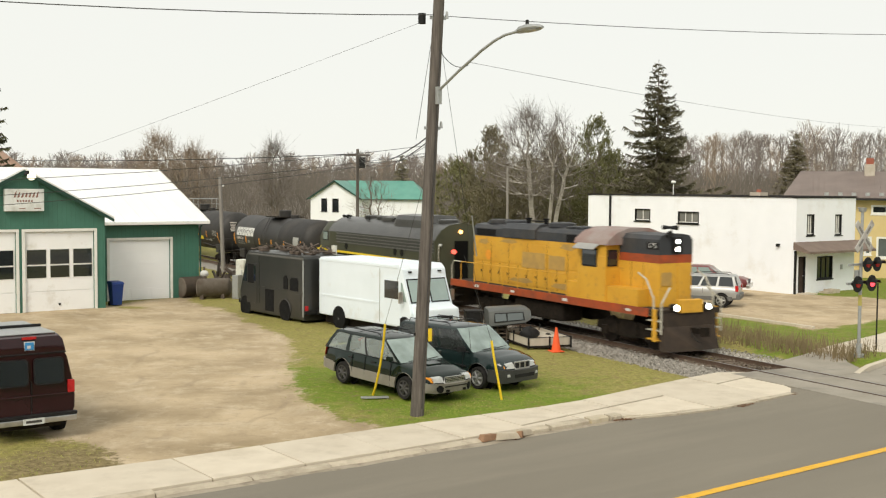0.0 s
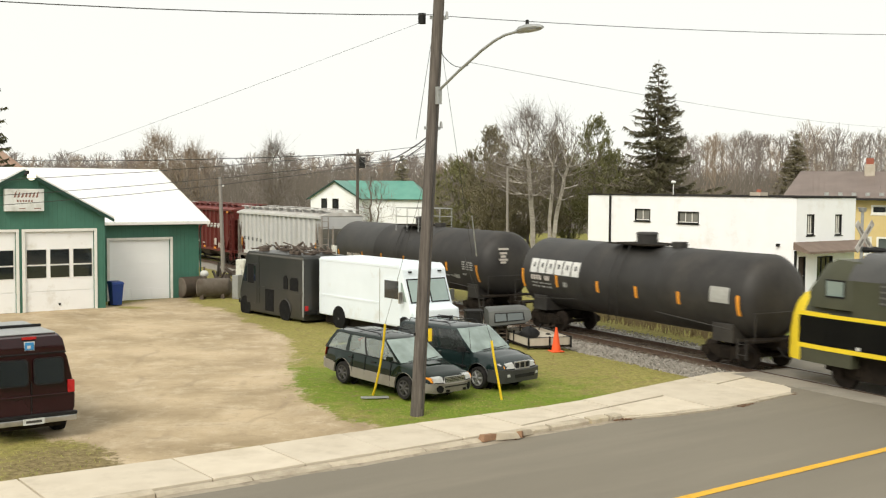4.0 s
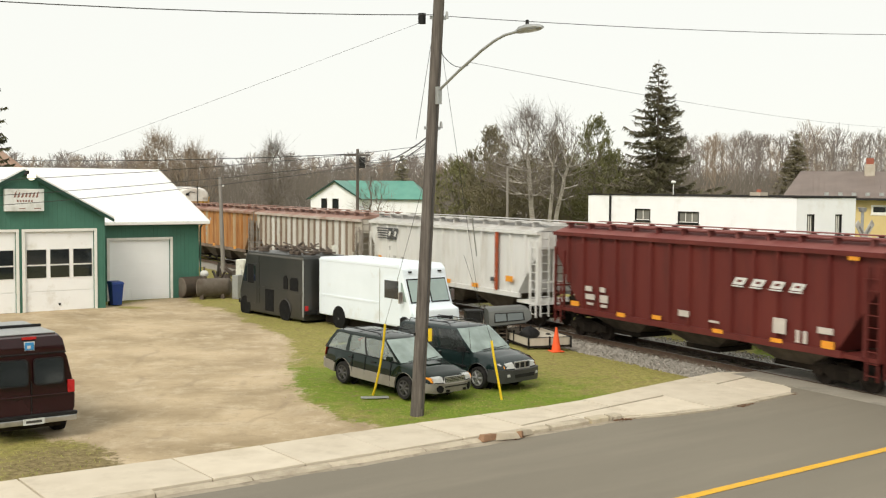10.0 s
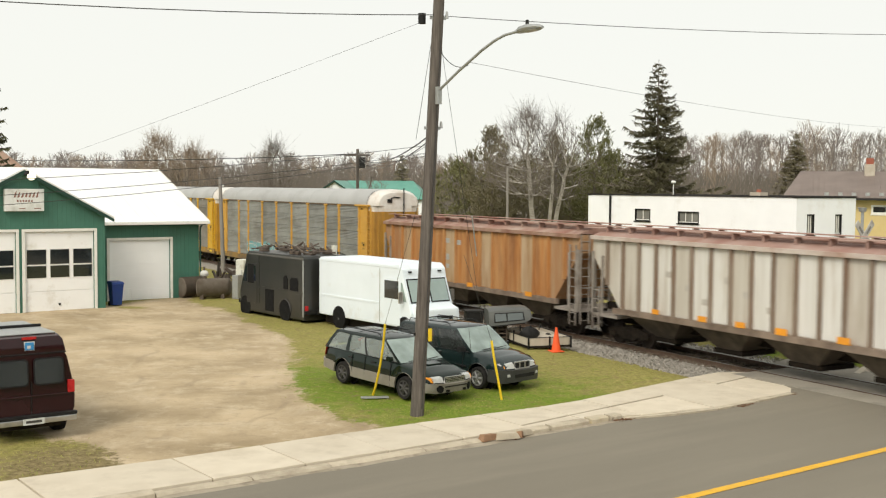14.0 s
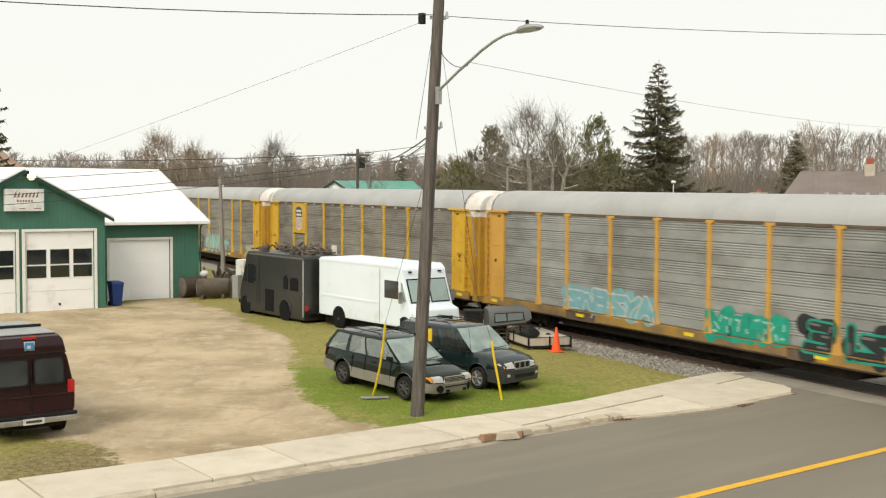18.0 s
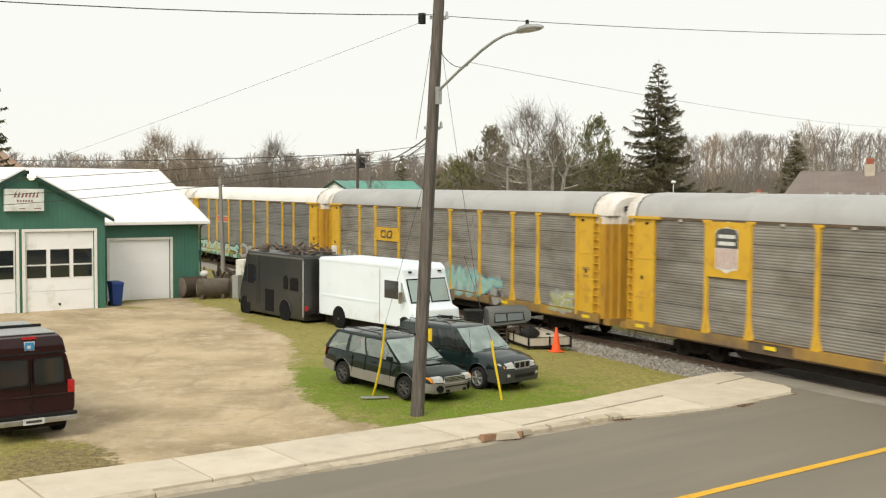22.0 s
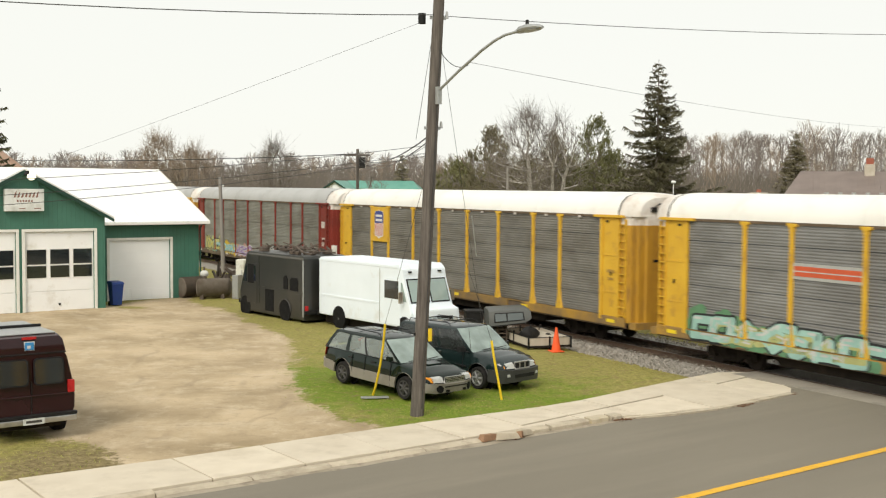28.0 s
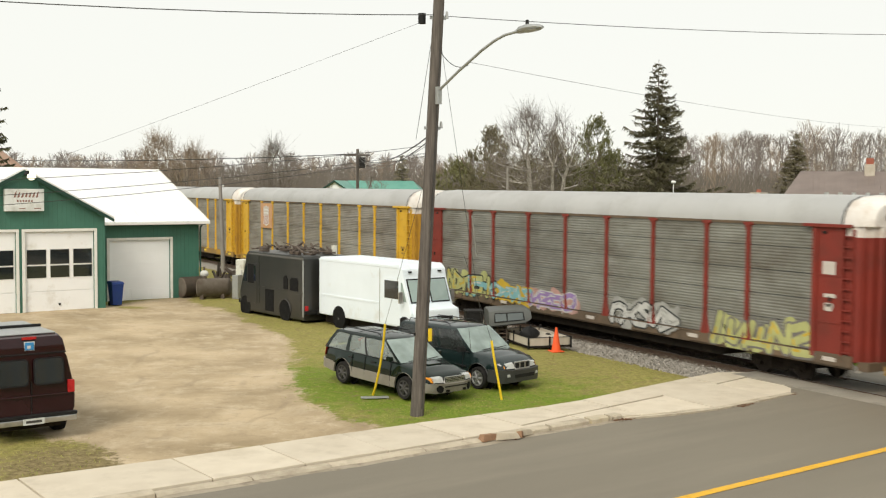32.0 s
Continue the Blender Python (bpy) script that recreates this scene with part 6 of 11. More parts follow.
        part("front_handrail", Shape().path([(h1 - 0.4, y, 2.95), (h1 + 0.05, y, 2.75), (h1 + 0.5, y, 2.05), (h1 + 0.55, y, 0.75)], 0.035, 8), handrail_pale, root)
        part("front_grab_iron", Shape().path([(deck1 + 0.1, y, 0.75), (deck1 + 0.1, y, 1.9), (deck1 - 0.1, k * 0.9, 2.45)], 0.035, 8), handrail_pale, root)
        part("rear_handrail", Shape().path([(deck0, y, 0.6), (deck0, y, 2.3), (deck0 + 0.2, y, 2.55), (deck0 + 0.9, y, 2.55)], 0.03, 8), handrail_pale, root)
        for z in (0.5, 0.85, 1.2):
            part("front_step", Shape().box(h1 + 0.15, min(k * 1.1, k * 1.5), z, deck1 + 0.05, max(k * 1.1, k * 1.5), z + 0.04), loco_yellow if z < 0.6 else handrail_pale, root)
            part("rear_step", Shape().box(deck0, min(k * 1.1, k * 1.5), z, deck0 + 0.6, max(k * 1.1, k * 1.5), z + 0.04), truck_iron, root)
        part("step_side", Shape().box(h1 + 0.5, min(k * 1.47, k * 1.52), 0.45, h1 + 0.72, max(k * 1.47, k * 1.52), 1.66), loco_yellow, root)
        part("fuel_tank" if k < 0 else "air_reservoir", Shape().box(X(110.9), min(k * 0.2, k * 1.3), 0.5, X(114.6), max(k * 0.2, k * 1.3), 1.25), truck_iron, root, bevel=0.12)
        bogie(root, X(113.9) + k * 4.75, 0.51, 1.37, True)
    # pilot and front
    part("pilot", Shape().prism([(-1.45, 0.25), (1.2, 0.25), (1.2, 1.5), (-1.45, 1.5)], "x", deck1 - 0.02, deck1 + 0.1), pilot_dirt, root)
    part("rear_pilot", Shape().prism([(-1.5, 0.3), (1.5, 0.3), (1.5, 1.5), (-1.5, 1.5)], "x", deck0 - 0.1, deck0 + 0.02), pilot_dirt, root)
    part("snow_plough", Shape().loft([[(deck1 + 0.12, y, 1.0) for y in (-1.4, 0, 1.15)] + [(deck1 + 0.02, 1.15, 1.0), (deck1 + 0.02, -1.4, 1.0)], [(deck1 + 0.35, -1.5, 0.12), (deck1 + 0.6, 0, 0.12), (deck1 + 0.35, 1.2, 0.12), (deck1 + 0.05, 1.2, 0.12), (deck1 + 0.05, -1.5, 0.12)]]), pilot_dirt, root)
    part("anticlimber", Shape().box(deck1 - 0.1, -0.62, 1.5, deck1 + 0.18, 0.48, 2.0), loco_yellow, root, bevel=0.03)
    for y in (-0.85, 0.7):
        dl = part("ditch_light", Shape().rod((deck1 - 0.05, y, 1.72), (deck1 + 0.24, y, 1.72), 0.14, 0.14, 14), black_trim, root)
        part("lens", Shape().rod((deck1 + 0.24, y, 1.72), (deck1 + 0.26, y, 1.72), 0.105, 0.105, 14), headlight, dl)
    hl = part("headlight", Shape().box(h1, -0.2, 3.68, h1 + 0.12, 0.2, 4.3), black_trim, root, bevel=0.03)
    for z in (3.84, 4.13):
        part("lens", Shape().rod((h1 + 0.12, 0, z), (h1 + 0.135, 0, z), 0.085, 0.085, 14), headlight, hl)
    nb = part("number_board", Shape().box(h1 - 0.7, -hw - 0.03, 3.82, h1 - 0.02, -hw, 4.1), black_trim, root)
    lettering("175", 0.27, mark_white, nb, pose(h1 - 0.36, -hw - 0.034, 3.965, 90, 0, 0), "road_number", 0.003, 0, 1.15)
    part("horn", Shape().rod((h1 - 0.5, 0.2, top), (h1 - 0.5, 0.2, top + 0.2), 0.03, 0.03, 6).rod((h1 - 0.7, 0.2, top + 0.22), (h1 - 0.2, 0.2, top + 0.22), 0.03, 0.1, 8).rod((h1 - 0.2, 0.05, top + 0.22), (h1 - 0.8, 0.05, top + 0.22), 0.03, 0.09, 8), black_trim, root)
    part("bell", Shape().rod((h1 + 0.02, -0.4, 4.4), (h1 + 0.12, -0.4, 4.4), 0.12, 0.14, 10), black_trim, root)
    part("nose_door", Shape().box(h1 + 0.003, 0.1, 1.7, h1 + 0.03, 0.7, 3.3), loco_yellow, root, bevel=0.01)
    part("emblem", Shape().disc((h0 + 1.4, -hw - 0.03, 2.95), (0, 1, 0), 0.24, 0.015, 24), mark_orange, root)
    side_bars(root, [(cab0 + 0.9, 2.05, 0.14, 0.3), (cab0 + 1.1, 2.05, 0.14, 0.3), (cab0 + 1.3, 2.05, 0.14, 0.3)], truck_paint, "numeral_bar", -1.436)
    side_bars(root, [(h0 + 1.5, 1.5, 0.35, 0.12), (h0 + 4.6, 1.5, 0.3, 0.1), (h0 + 8.6, 1.5, 0.35, 0.12), (h1 - 0.9, 1.5, 0.3, 0.1)], mark_white, "reflector", -1.541)
    couplers(root, half, 0.85)
    return root


def carbody_unit(c):
    """A streamlined carbody diesel that runs rear end first; its nose points back along the train."""
    half = 8.95
    root = thing("streamlined_locomotive", "dark olive streamlined diesel locomotive with yellow stripes", "locomotive", "freight train", at=track_pose(c))
    TRAIN.append((root, c))
    R, cabx, L = 8.3, -4.85, -7.95
    w = 1.52
    prof = [(-w, 1.2), (-w, 3.42), (-w + 0.1, 3.62), (-1.15, 3.95), (-0.7, 4.2), (0, 4.3), (0.7, 4.2), (1.15, 3.95), (w - 0.1, 3.62), (w, 3.42), (w, 1.2)]
    side = [(-w, 1.2), (-w, 3.42), (w, 3.42), (w, 1.2)]
    part("body", Shape().prism(side, "x", cabx, R), loco_green, root)
    part("roof", Shape().prism(prof[1:-1], "x", cabx - 0.2, R), loco_roof, root, smooth=True)
    part("rear_end", Shape().prism([(y * 0.995, z) for y, z in prof], "x", R, R + 0.05), loco_green, root)
    # cab and bulldog nose
    def section(x, wd, zlow, ztop, shoulder):
        pts = []
        for i in range(13):
            a = math.pi * i / 12
            pts.append((x, -wd * math.cos(a) * (1 if shoulder > 0.99 else 1), zlow + (ztop - zlow) * (1 - (1 - math.sin(a)) ** 1.6)))
        return [(x, -wd, 0.75)] + pts + [(x, wd, 0.75)]
    nose = [section(L, 0.55, 0.9, 2.35, 0), section(L + 0.12, 0.95, 0.9, 2.65, 0), section(L + 0.45, 1.25, 0.95, 2.9, 0), section(L + 1.0, 1.42, 1.0, 3.02, 0), section(L + 1.7, 1.49, 1.1, 3.08, 0), section(cabx, w, 1.2, 3.12, 0)]
    part("nose", Shape().loft(nose[:4]), mark_yellow, root, smooth=True)
    part("nose_shoulder", Shape().loft(nose[3:]), loco_green, root, smooth=True)
    part("cab", Shape().loft([[(x, y, z) for y, z in q] for x, q in ((cabx - 1.75, [(-1.42, 2.5), (-1.42, 3.0), (-1.3, 3.05), (1.3, 3.05), (1.42, 3.0), (1.42, 2.5)]), (cabx - 1.35, [(-1.46, 2.5), (-1.44, 3.4), (-1.1, 3.85), (1.1, 3.85), (1.44, 3.4), (1.46, 2.5)]), (cabx - 0.9, [(-1.49, 2.5), (-1.48, 3.42), (-1.15, 4.0), (1.15, 4.0), (1.48, 3.42), (1.49, 2.5)]), (cabx, [(-w, 2.5), (-w, 3.42), (-1.15, 3.96), (1.15, 3.96), (w, 3.42), (w, 2.5)]))]), loco_green, root, smooth=True)
    part("nose_side", Shape().box(cabx - 1.1, -w + 0.012, 1.2, cabx, w - 0.012, 2.2), loco_black, root)
    for z0, z1, out, m in ((1.32, 2.2, 0.0, loco_black), (2.2, 2.32, 0.012, mark_yellow), (1.18, 1.32, 0.012, mark_yellow)):
        part("nose_band", Shape().prism([(cabx - 1.0, -1.52 - out), (L + 0.95, -1.43 - out), (L + 0.95, 1.43 + out), (cabx - 1.0, 1.52 + out)], "z", z0, z1), m, root)
    for a, b in ((cabx - 1.05, cabx - 0.3),):
        wf = part("cab_window", Shape().box(a, -1.53, 2.85, b, -1.48, 3.4), black_trim, root)
        part("pane", Shape().box(a + 0.05, -1.54, 2.9, b - 0.05, -1.52, 3.35), car_glass, wf)
    part("windscreen", Shape().slab([(cabx - 1.73, -1.3, 3.08), (cabx - 1.38, -1.05, 3.8), (cabx - 1.38, -0.08, 3.84), (cabx - 1.76, -0.08, 3.08)], 0.02), dark_glass, root)
    part("cab_door", Shape().box(cabx + 0.1, -w - 0.004, 1.5, cabx + 0.75, -w, 3.3), loco_green, root, bevel=0.01)
    for k in (-1, 1):
        def y(q):
            return sorted((k * w, k * (w + q)))
        part("lower_band", Shape().box(cabx, y(0.006)[0], 1.3, R, y(0.006)[1], 2.2), loco_black, root)
        part("upper_stripe", Shape().box(cabx - 1.0, y(0.01)[0], 2.2, R, y(0.01)[1], 2.32), mark_yellow, root)
        part("lower_stripe", Shape().box(cabx - 1.0, y(0.012)[0], 1.18, R, y(0.012)[1], 1.32), mark_yellow, root)
        gr = Shape()
        part("grille_back", Shape().box(cabx + 1.0, y(0.008)[0], 2.76, R - 0.08, y(0.008)[1], 3.44), grille_shade, root)
        for i in range(4):
            z = 2.8 + i * 0.17
            gr.box(cabx + 1.0, y(0.04)[0], z, R - 0.08, y(0.04)[1], z + 0.05)
        part("grille", gr, grille_dull, root)
        for a in (cabx + 2.4, R - 4.4, R - 3.6):
            part("porthole", Shape().disc((a, k * (w + 0.012), 2.62), (0, 1, 0), 0.2, 0.02, 20), black_parts_shade, root)
        a = cabx + 0.2
        while a < R - 0.3:
            part("lifting_lug", Shape().box(a, y(0.03)[0], 1.34, a + 0.12, y(0.03)[1], 1.44), mark_white, root)
            a += 1.6
        part("skirt_tank", Shape().box(-2.4, min(k * 0.2, k * 1.35), 0.45, 2.2, max(k * 0.2, k * 1.35), 1.2), truck_iron, root, bevel=0.1)
        bogie(root, k * 4.9 + 0.6, 0.51, 1.37, True)
    part("underframe", Shape().box(L + 0.6, -1.2, 0.95, R, 1.2, 1.2), truck_iron, root)
    part("roof_hatch", Shape().loft([[(x, y * q, 4.0 + (z - 4.0) * h) for y, z in ((-1.12, 3.9), (-1.08, 4.38), (-0.95, 4.6), (0, 4.66), (0.95, 4.6), (1.08, 4.38), (1.12, 3.9))] for x, q, h in ((R - 5.6, 0.92, 0.35), (R - 5.2, 1, 1), (R - 2.2, 1, 1), (R - 1.8, 0.92, 0.35))]), loco_roof, root, bevel=0.03)
    part("roof_hatch", Shape().box(R - 7.6, -0.75, 4.18, R - 5.75, 0.75, 4.4), loco_roof, root, bevel=0.03)
    for a in (cabx + 0.9, cabx + 3.6, R - 6.2):
        part("lifting_eye", Shape().ring((a, -0.75, 4.3), (0, 1, 0), 0.09, 0.022, 10, 5).ring((a + 0.3, -0.75, 4.3), (0, 1, 0), 0.09, 0.022, 10, 5), black_parts_shade, root)
    for a in (R - 7.4, R - 8.6, R - 1.2, R - 10.2):
        part("roof_fan", Shape().rod((a, 0, 4.24), (a, 0, 4.42), 0.55, 0.55, 20).rod((a, 0, 4.42), (a, 0, 4.45), 0.5, 0.42, 20), loco_roof, root, smooth=True)
    part("horn", Shape().rod((cabx - 0.3, -0.3, 4.0), (cabx - 0.3, -0.3, 4.3), 0.04, 0.04, 6).rod((cabx - 0.7, -0.3, 4.3), (cabx + 0.1, -0.3, 4.3), 0.1, 0.03, 8).rod((cabx - 0.5, -0.1, 4.32), (cabx + 0.1, -0.1, 4.32), 0.09, 0.03, 8), black_trim, root)
    part("rear_door", Shape().box(R + 0.05, -0.4, 1.4, R + 0.08, 0.4, 3.4), loco_black, root, bevel=0.01)
    part("rear_headlight", Shape().rod((R + 0.05, -0.05, 3.85), (R + 0.12, -0.05, 3.85), 0.1, 0.1, 12), mat_amber_on, root)
    part("marker_lamp", Shape().rod((R + 0.05, -0.45, 2.85), (R + 0.14, -0.45, 2.85), 0.12, 0.12, 12), mat_red_on, root)
    part("rear_grab", Shape().path([(R + 0.12, -1.35, 1.4), (R + 0.12, -1.35, 3.2)], 0.025, 6), handrail_pale, root)
    part("gauge_lamp", Shape().ball((R + 0.1, -1.25, 3.2), 0.09, 8), mark_white, root)
    lettering("6508", 0.44, mark_yellow, root, pose(R - 1.15, -w - 0.016, 1.8, 90, 0, 0), "road_number", 0.004)
    couplers(root, half, 0.85)
    return root


mat_amber_on = glow("lit_amber_lamp", (1.0, 0.45, 0.12), 6)
mat_red_on = glow("lit_red_lamp", (1.0, 0.12, 0.08), 1.6)


def rack_sheet(name, a, b, stain):
    """Weathered galvanised sheet: each panel its own tone, long smears and dark blotches."""
    return mat(name, a, b, scale=0.8, rough=0.6, metal=0.2, bump=0.1, dirt=stain, dscale=0.55, damt=0.5, stretch=(0.7, 1, 1.6), vary=0.09)


silver_a = rack_sheet("dull_galvanised_rack", (0.27, 0.275, 0.262), (0.35, 0.355, 0.34), (0.17, 0.165, 0.145))
silver_b = rack_sheet("brown_grey_rack", (0.22, 0.206, 0.182), (0.3, 0.285, 0.256), (0.13, 0.108, 0.084))
silver_c = rack_sheet("neutral_grey_rack", (0.18, 0.18, 0.176), (0.23, 0.23, 0.225), (0.13, 0.125, 0.118))
silver_d = rack_sheet("dark_grimy_rack", (0.165, 0.157, 0.138), (0.215, 0.206, 0.184), (0.105, 0.093, 0.076))
silver_e = rack_sheet("greenish_grey_rack", (0.195, 0.195, 0.17), (0.26, 0.262, 0.235), (0.115, 0.1, 0.08))
rack_yellow = mat("rack_yellow", (0.66, 0.4, 0.035), (0.57, 0.33, 0.03), scale=0.9, rough=0.55, bump=0.05, dirt=(0.3, 0.16, 0.05), dscale=2.2, damt=0.22)
rack_orange = mat("faded_orange_yellow", (0.6, 0.335, 0.06), (0.53, 0.29, 0.06), scale=0.9, rough=0.6, bump=0.05, dirt=(0.42, 0.25, 0.1), dscale=1.2, damt=0.3)
rack_red = mat("rack_red", (0.21, 0.03, 0.02), (0.17, 0.028, 0.02), scale=0.9, rough=0.6, dirt=(0.13, 0.03, 0.02), dscale=0.9)
# End walls: their shade is put into darker yellows, along with grime.
SHADED_END_PAINT = {
    "rack_yellow": mat("shaded_grimy_yellow_rack_end", (0.47, 0.26, 0.025), (0.38, 0.2, 0.022), scale=1.2, rough=0.65, bump=0.06, dirt=(0.2, 0.11, 0.04), dscale=1.4, damt=0.35, stretch=(2, 2, 0.5)),
    "faded_orange_yellow": mat("shaded_grimy_orange_rack_end", (0.4, 0.21, 0.035), (0.33, 0.17, 0.03), scale=1.2, rough=0.65, bump=0.06, dirt=(0.2, 0.11, 0.04), dscale=1.4, damt=0.35, stretch=(2, 2, 0.5)),
}
rack_roof = mat("galvanised_roof", (0.45, 0.45, 0.44), (0.4, 0.4, 0.39), scale=0.5, rough=0.45, metal=0.25, bump=0.03, dirt=(0.33, 0.32, 0.3), dscale=0.4, damt=0.3)
rack_roof_white = mat("white_rack_roof", (0.78, 0.77, 0.73), (0.72, 0.71, 0.67), scale=0.5, rough=0.5, dirt=(0.6, 0.57, 0.52), dscale=0.5, damt=0.2)
cap_white = mat("white_roof_cap", (0.72, 0.7, 0.66), (0.62, 0.58, 0.54), scale=0.9, rough=0.6, dirt=(0.45, 0.36, 0.28), dscale=1.2)
sill_grime = mat("grimy_yellow_sill", (0.46, 0.26, 0.035), (0.27, 0.17, 0.055), scale=0.8, rough=0.7, dirt=(0.13, 0.1, 0.07), dscale=0.55, damt=0.65)
sill_dark = mat("grimy_dark_sill", (0.09, 0.07, 0.05), (0.16, 0.11, 0.07), scale=0.9, rough=0.8, dirt=(0.05, 0.04, 0.03), dscale=0.8)
ochre_panel = mat("ochre_stained_panel", (0.4, 0.27, 0.145), (0.48, 0.37, 0.25), scale=1.2, rough=0.85, dirt=(0.25, 0.12, 0.05), dscale=0.9, damt=0.5, stretch=(2, 2, 0.3))
rust_panel = mat("rust_stained_panel", (0.42, 0.17, 0.045), (0.47, 0.27, 0.12), scale=1.0, rough=0.9, dirt=(0.2, 0.08, 0.035), dscale=0.8, damt=0.5, stretch=(2, 2, 0.3))
stripe_white = mat("dull_white_stripe", (0.5, 0.49, 0.47), (0.4, 0.39, 0.37), scale=3, rough=0.6, bump=0)
mark_pale_grey = mat("faint_grey_stencil", (0.33, 0.33, 0.31), (0.4, 0.4, 0.38), scale=6, rough=0.7, bump=0)
mark_orange_pale = mat("faded_orange_plate", (0.5, 0.26, 0.12), (0.56, 0.33, 0.18), scale=3, rough=0.6, bump=0)
mark_orange_red = mat("orange_red_stripe", (0.55, 0.1, 0.04), (0.48, 0.09, 0.04), scale=4, rough=0.6, bump=0)

hood_unit(117.57)
carbody_unit(99.44)
tank_one = tank_car("tank_car", "black tank car with white lettering blocks and orange reflectors", 75.49, 90.99, r=1.5, zc=2.42, platform=False)
tank_two = tank_car("tank_car", "long black tank car with yellow and white marks", 55.08, 74.08, r=1.56, zc=2.48)
hopper_grey = covered_hopper("covered_hopper", "pale grey ribbed covered hopper car", 37.94, 54.24, hop_grey, hop_grey_roof, 17, rib_paint=rib_lit, frame_paint=end_grime, chord_paint=rib_lit, bays=3)
hopper_red = covered_hopper("covered_hopper", "oxide red covered hopper car", 20.0, 37.5, hop_red, hop_red_roof, 15, eave=4.28, bays=3, sill_z=1.2)
hopper_white = covered_hopper("covered_hopper", "off-white covered hopper car with black emblem", 1.95, 19.65, hop_cream, hop_grey_roof, 13, bays=3)
hopper_striped = covered_hopper("covered_hopper", "cream covered hopper car streaked with brown grime", -16.80, 1.55, hop_stripe, roof_faded, 17, rib_paint=rib_shadow, frame_paint=end_grime, chord_paint=chord_pale, bays=4, sill_paint=sill_grimy)
hopper_rusty = covered_hopper("covered_hopper", "rust-stained cream covered hopper car", -35.57, -16.87, hop_rust, rust_roof, 15, rib_paint=rust_panel, frame_paint=end_grime, chord_paint=chord_rust, bays=4, sill_paint=sill_grimy)
RACK_CENTRES = [-50.32, -78.7, -107.3, -135.65, -164.43, -192.9, -221.5, -250.1]
RACKS = [("silver autorack car with yellow ends and teal graffiti", rack_orange, silver_a, rack_roof, sill_grime, True, False),
         ("grey autorack car with yellow posts and a white notice", rack_yellow, silver_b, rack_roof, sill_grime, False, True),
         ("grey autorack car with yellow emblem plate and pale graffiti", rack_yellow, silver_b, rack_roof, sill_grime, False, False),
         ("white-roofed autorack car with orange stripe and green graffiti", rack_yellow, silver_c, rack_roof_white, sill_grime, False, False),
         ("white-roofed autorack car with yellow ends and shield plate", rack_yellow, silver_d, rack_roof_white, sill_grime, False, True),
         ("grey autorack car with red posts and ends", rack_red, silver_e, rack_roof, sill_dark, False, False),
         ("silver autorack car with yellow ends and orange notice", rack_yellow, silver_b, rack_roof, sill_grime, False, False),
         ("grey autorack car with yellow ends", rack_yellow, silver_b, rack_roof, sill_grime, False, False)]
racks = [autorack("autorack", lb, a - 14.25, a + 14.25, acc, sv, rf, cap_white, sl, gp, cl) for a, (lb, acc, sv, rf, sl, gp, cl) in zip(RACK_CENTRES, RACKS)]
part("brake_mast", Shape().rod((13.97, 0.3, 4.3), (13.97, 0.3, 6.05), 0.035, 0.035, 6), black_trim, racks[0])


# ---- marks, plates and paint on the train ----
mark_blue = mat("shield_blue", (0.03, 0.05, 0.22), (0.04, 0.06, 0.26), scale=6, rough=0.5, bump=0)
stripe_rose = mat("faded_red_stripe", (0.5, 0.16, 0.13), (0.44, 0.14, 0.12), scale=6, rough=0.6, bump=0)
spray = {k: mat("spray_paint_" + k, c, tuple(q * 0.75 for q in c), scale=3, rough=0.75, bump=0.02) for k, c in dict(cyan=(0.2, 0.42, 0.45), teal=(0.02, 0.32, 0.22), black=(0.03, 0.033, 0.033), white=(0.52, 0.52, 0.5), ghost=(0.36, 0.36, 0.34), green=(0.12, 0.26, 0.14), lime=(0.42, 0.43, 0.18), yellow=(0.55, 0.38, 0.04), purple=(0.3, 0.2, 0.42), grey=(0.17, 0.16, 0.15), pink=(0.5, 0.3, 0.26), mint=(0.32, 0.52, 0.46)).items()}
bay_grey_mark = mat("faded_grey_stencil", (0.4, 0.37, 0.33), (0.47, 0.44, 0.4), scale=6, rough=0.8, bump=0)
bay_white = mat("streaked_white_bay", (0.7, 0.69, 0.665), (0.59, 0.57, 0.53), scale=1.3, rough=0.8, bump=0.06, dirt=(0.36, 0.28, 0.2), dscale=1.0, damt=0.3, stretch=(3, 3, 0.25))
NEAR = -1.488


def capsule(a, b, r, y, n=7):
    """A flat stroke with round ends, facing the near side."""
    dx, dz = b[0] - a[0], b[1] - a[1]
    t = math.atan2(dz, dx)
    pts = [(b[0] + r * math.cos(t - 1.57 + 3.1416 * i / n), y, b[1] + r * math.sin(t - 1.57 + 3.1416 * i / n)) for i in range(n + 1)]
    pts += [(a[0] + r * math.cos(t + 1.57 + 3.1416 * i / n), y, a[1] + r * math.sin(t + 1.57 + 3.1416 * i / n)) for i in range(n + 1)]
    return pts


def clipped(poly, x0, x1, z0, z1):
    """A convex outline of (x, z) points cut to a box."""
    for axis, lim, sign in ((0, x0, 1), (0, x1, -1), (1, z0, 1), (1, z1, -1)):
        out = []
        for p, q in zip(poly, poly[1:] + poly[:1]):
            a, b = sign * (p[axis] - lim), sign * (q[axis] - lim)
            if a >= 0:
                out.append(p)
            if (a >= 0) != (b >= 0):
                f = a / (a - b)
                out.append((p[0] + (q[0] - p[0]) * f, p[1] + (q[1] - p[1]) * f))
        poly = out
        if len(poly) < 3:
            return []
    return poly


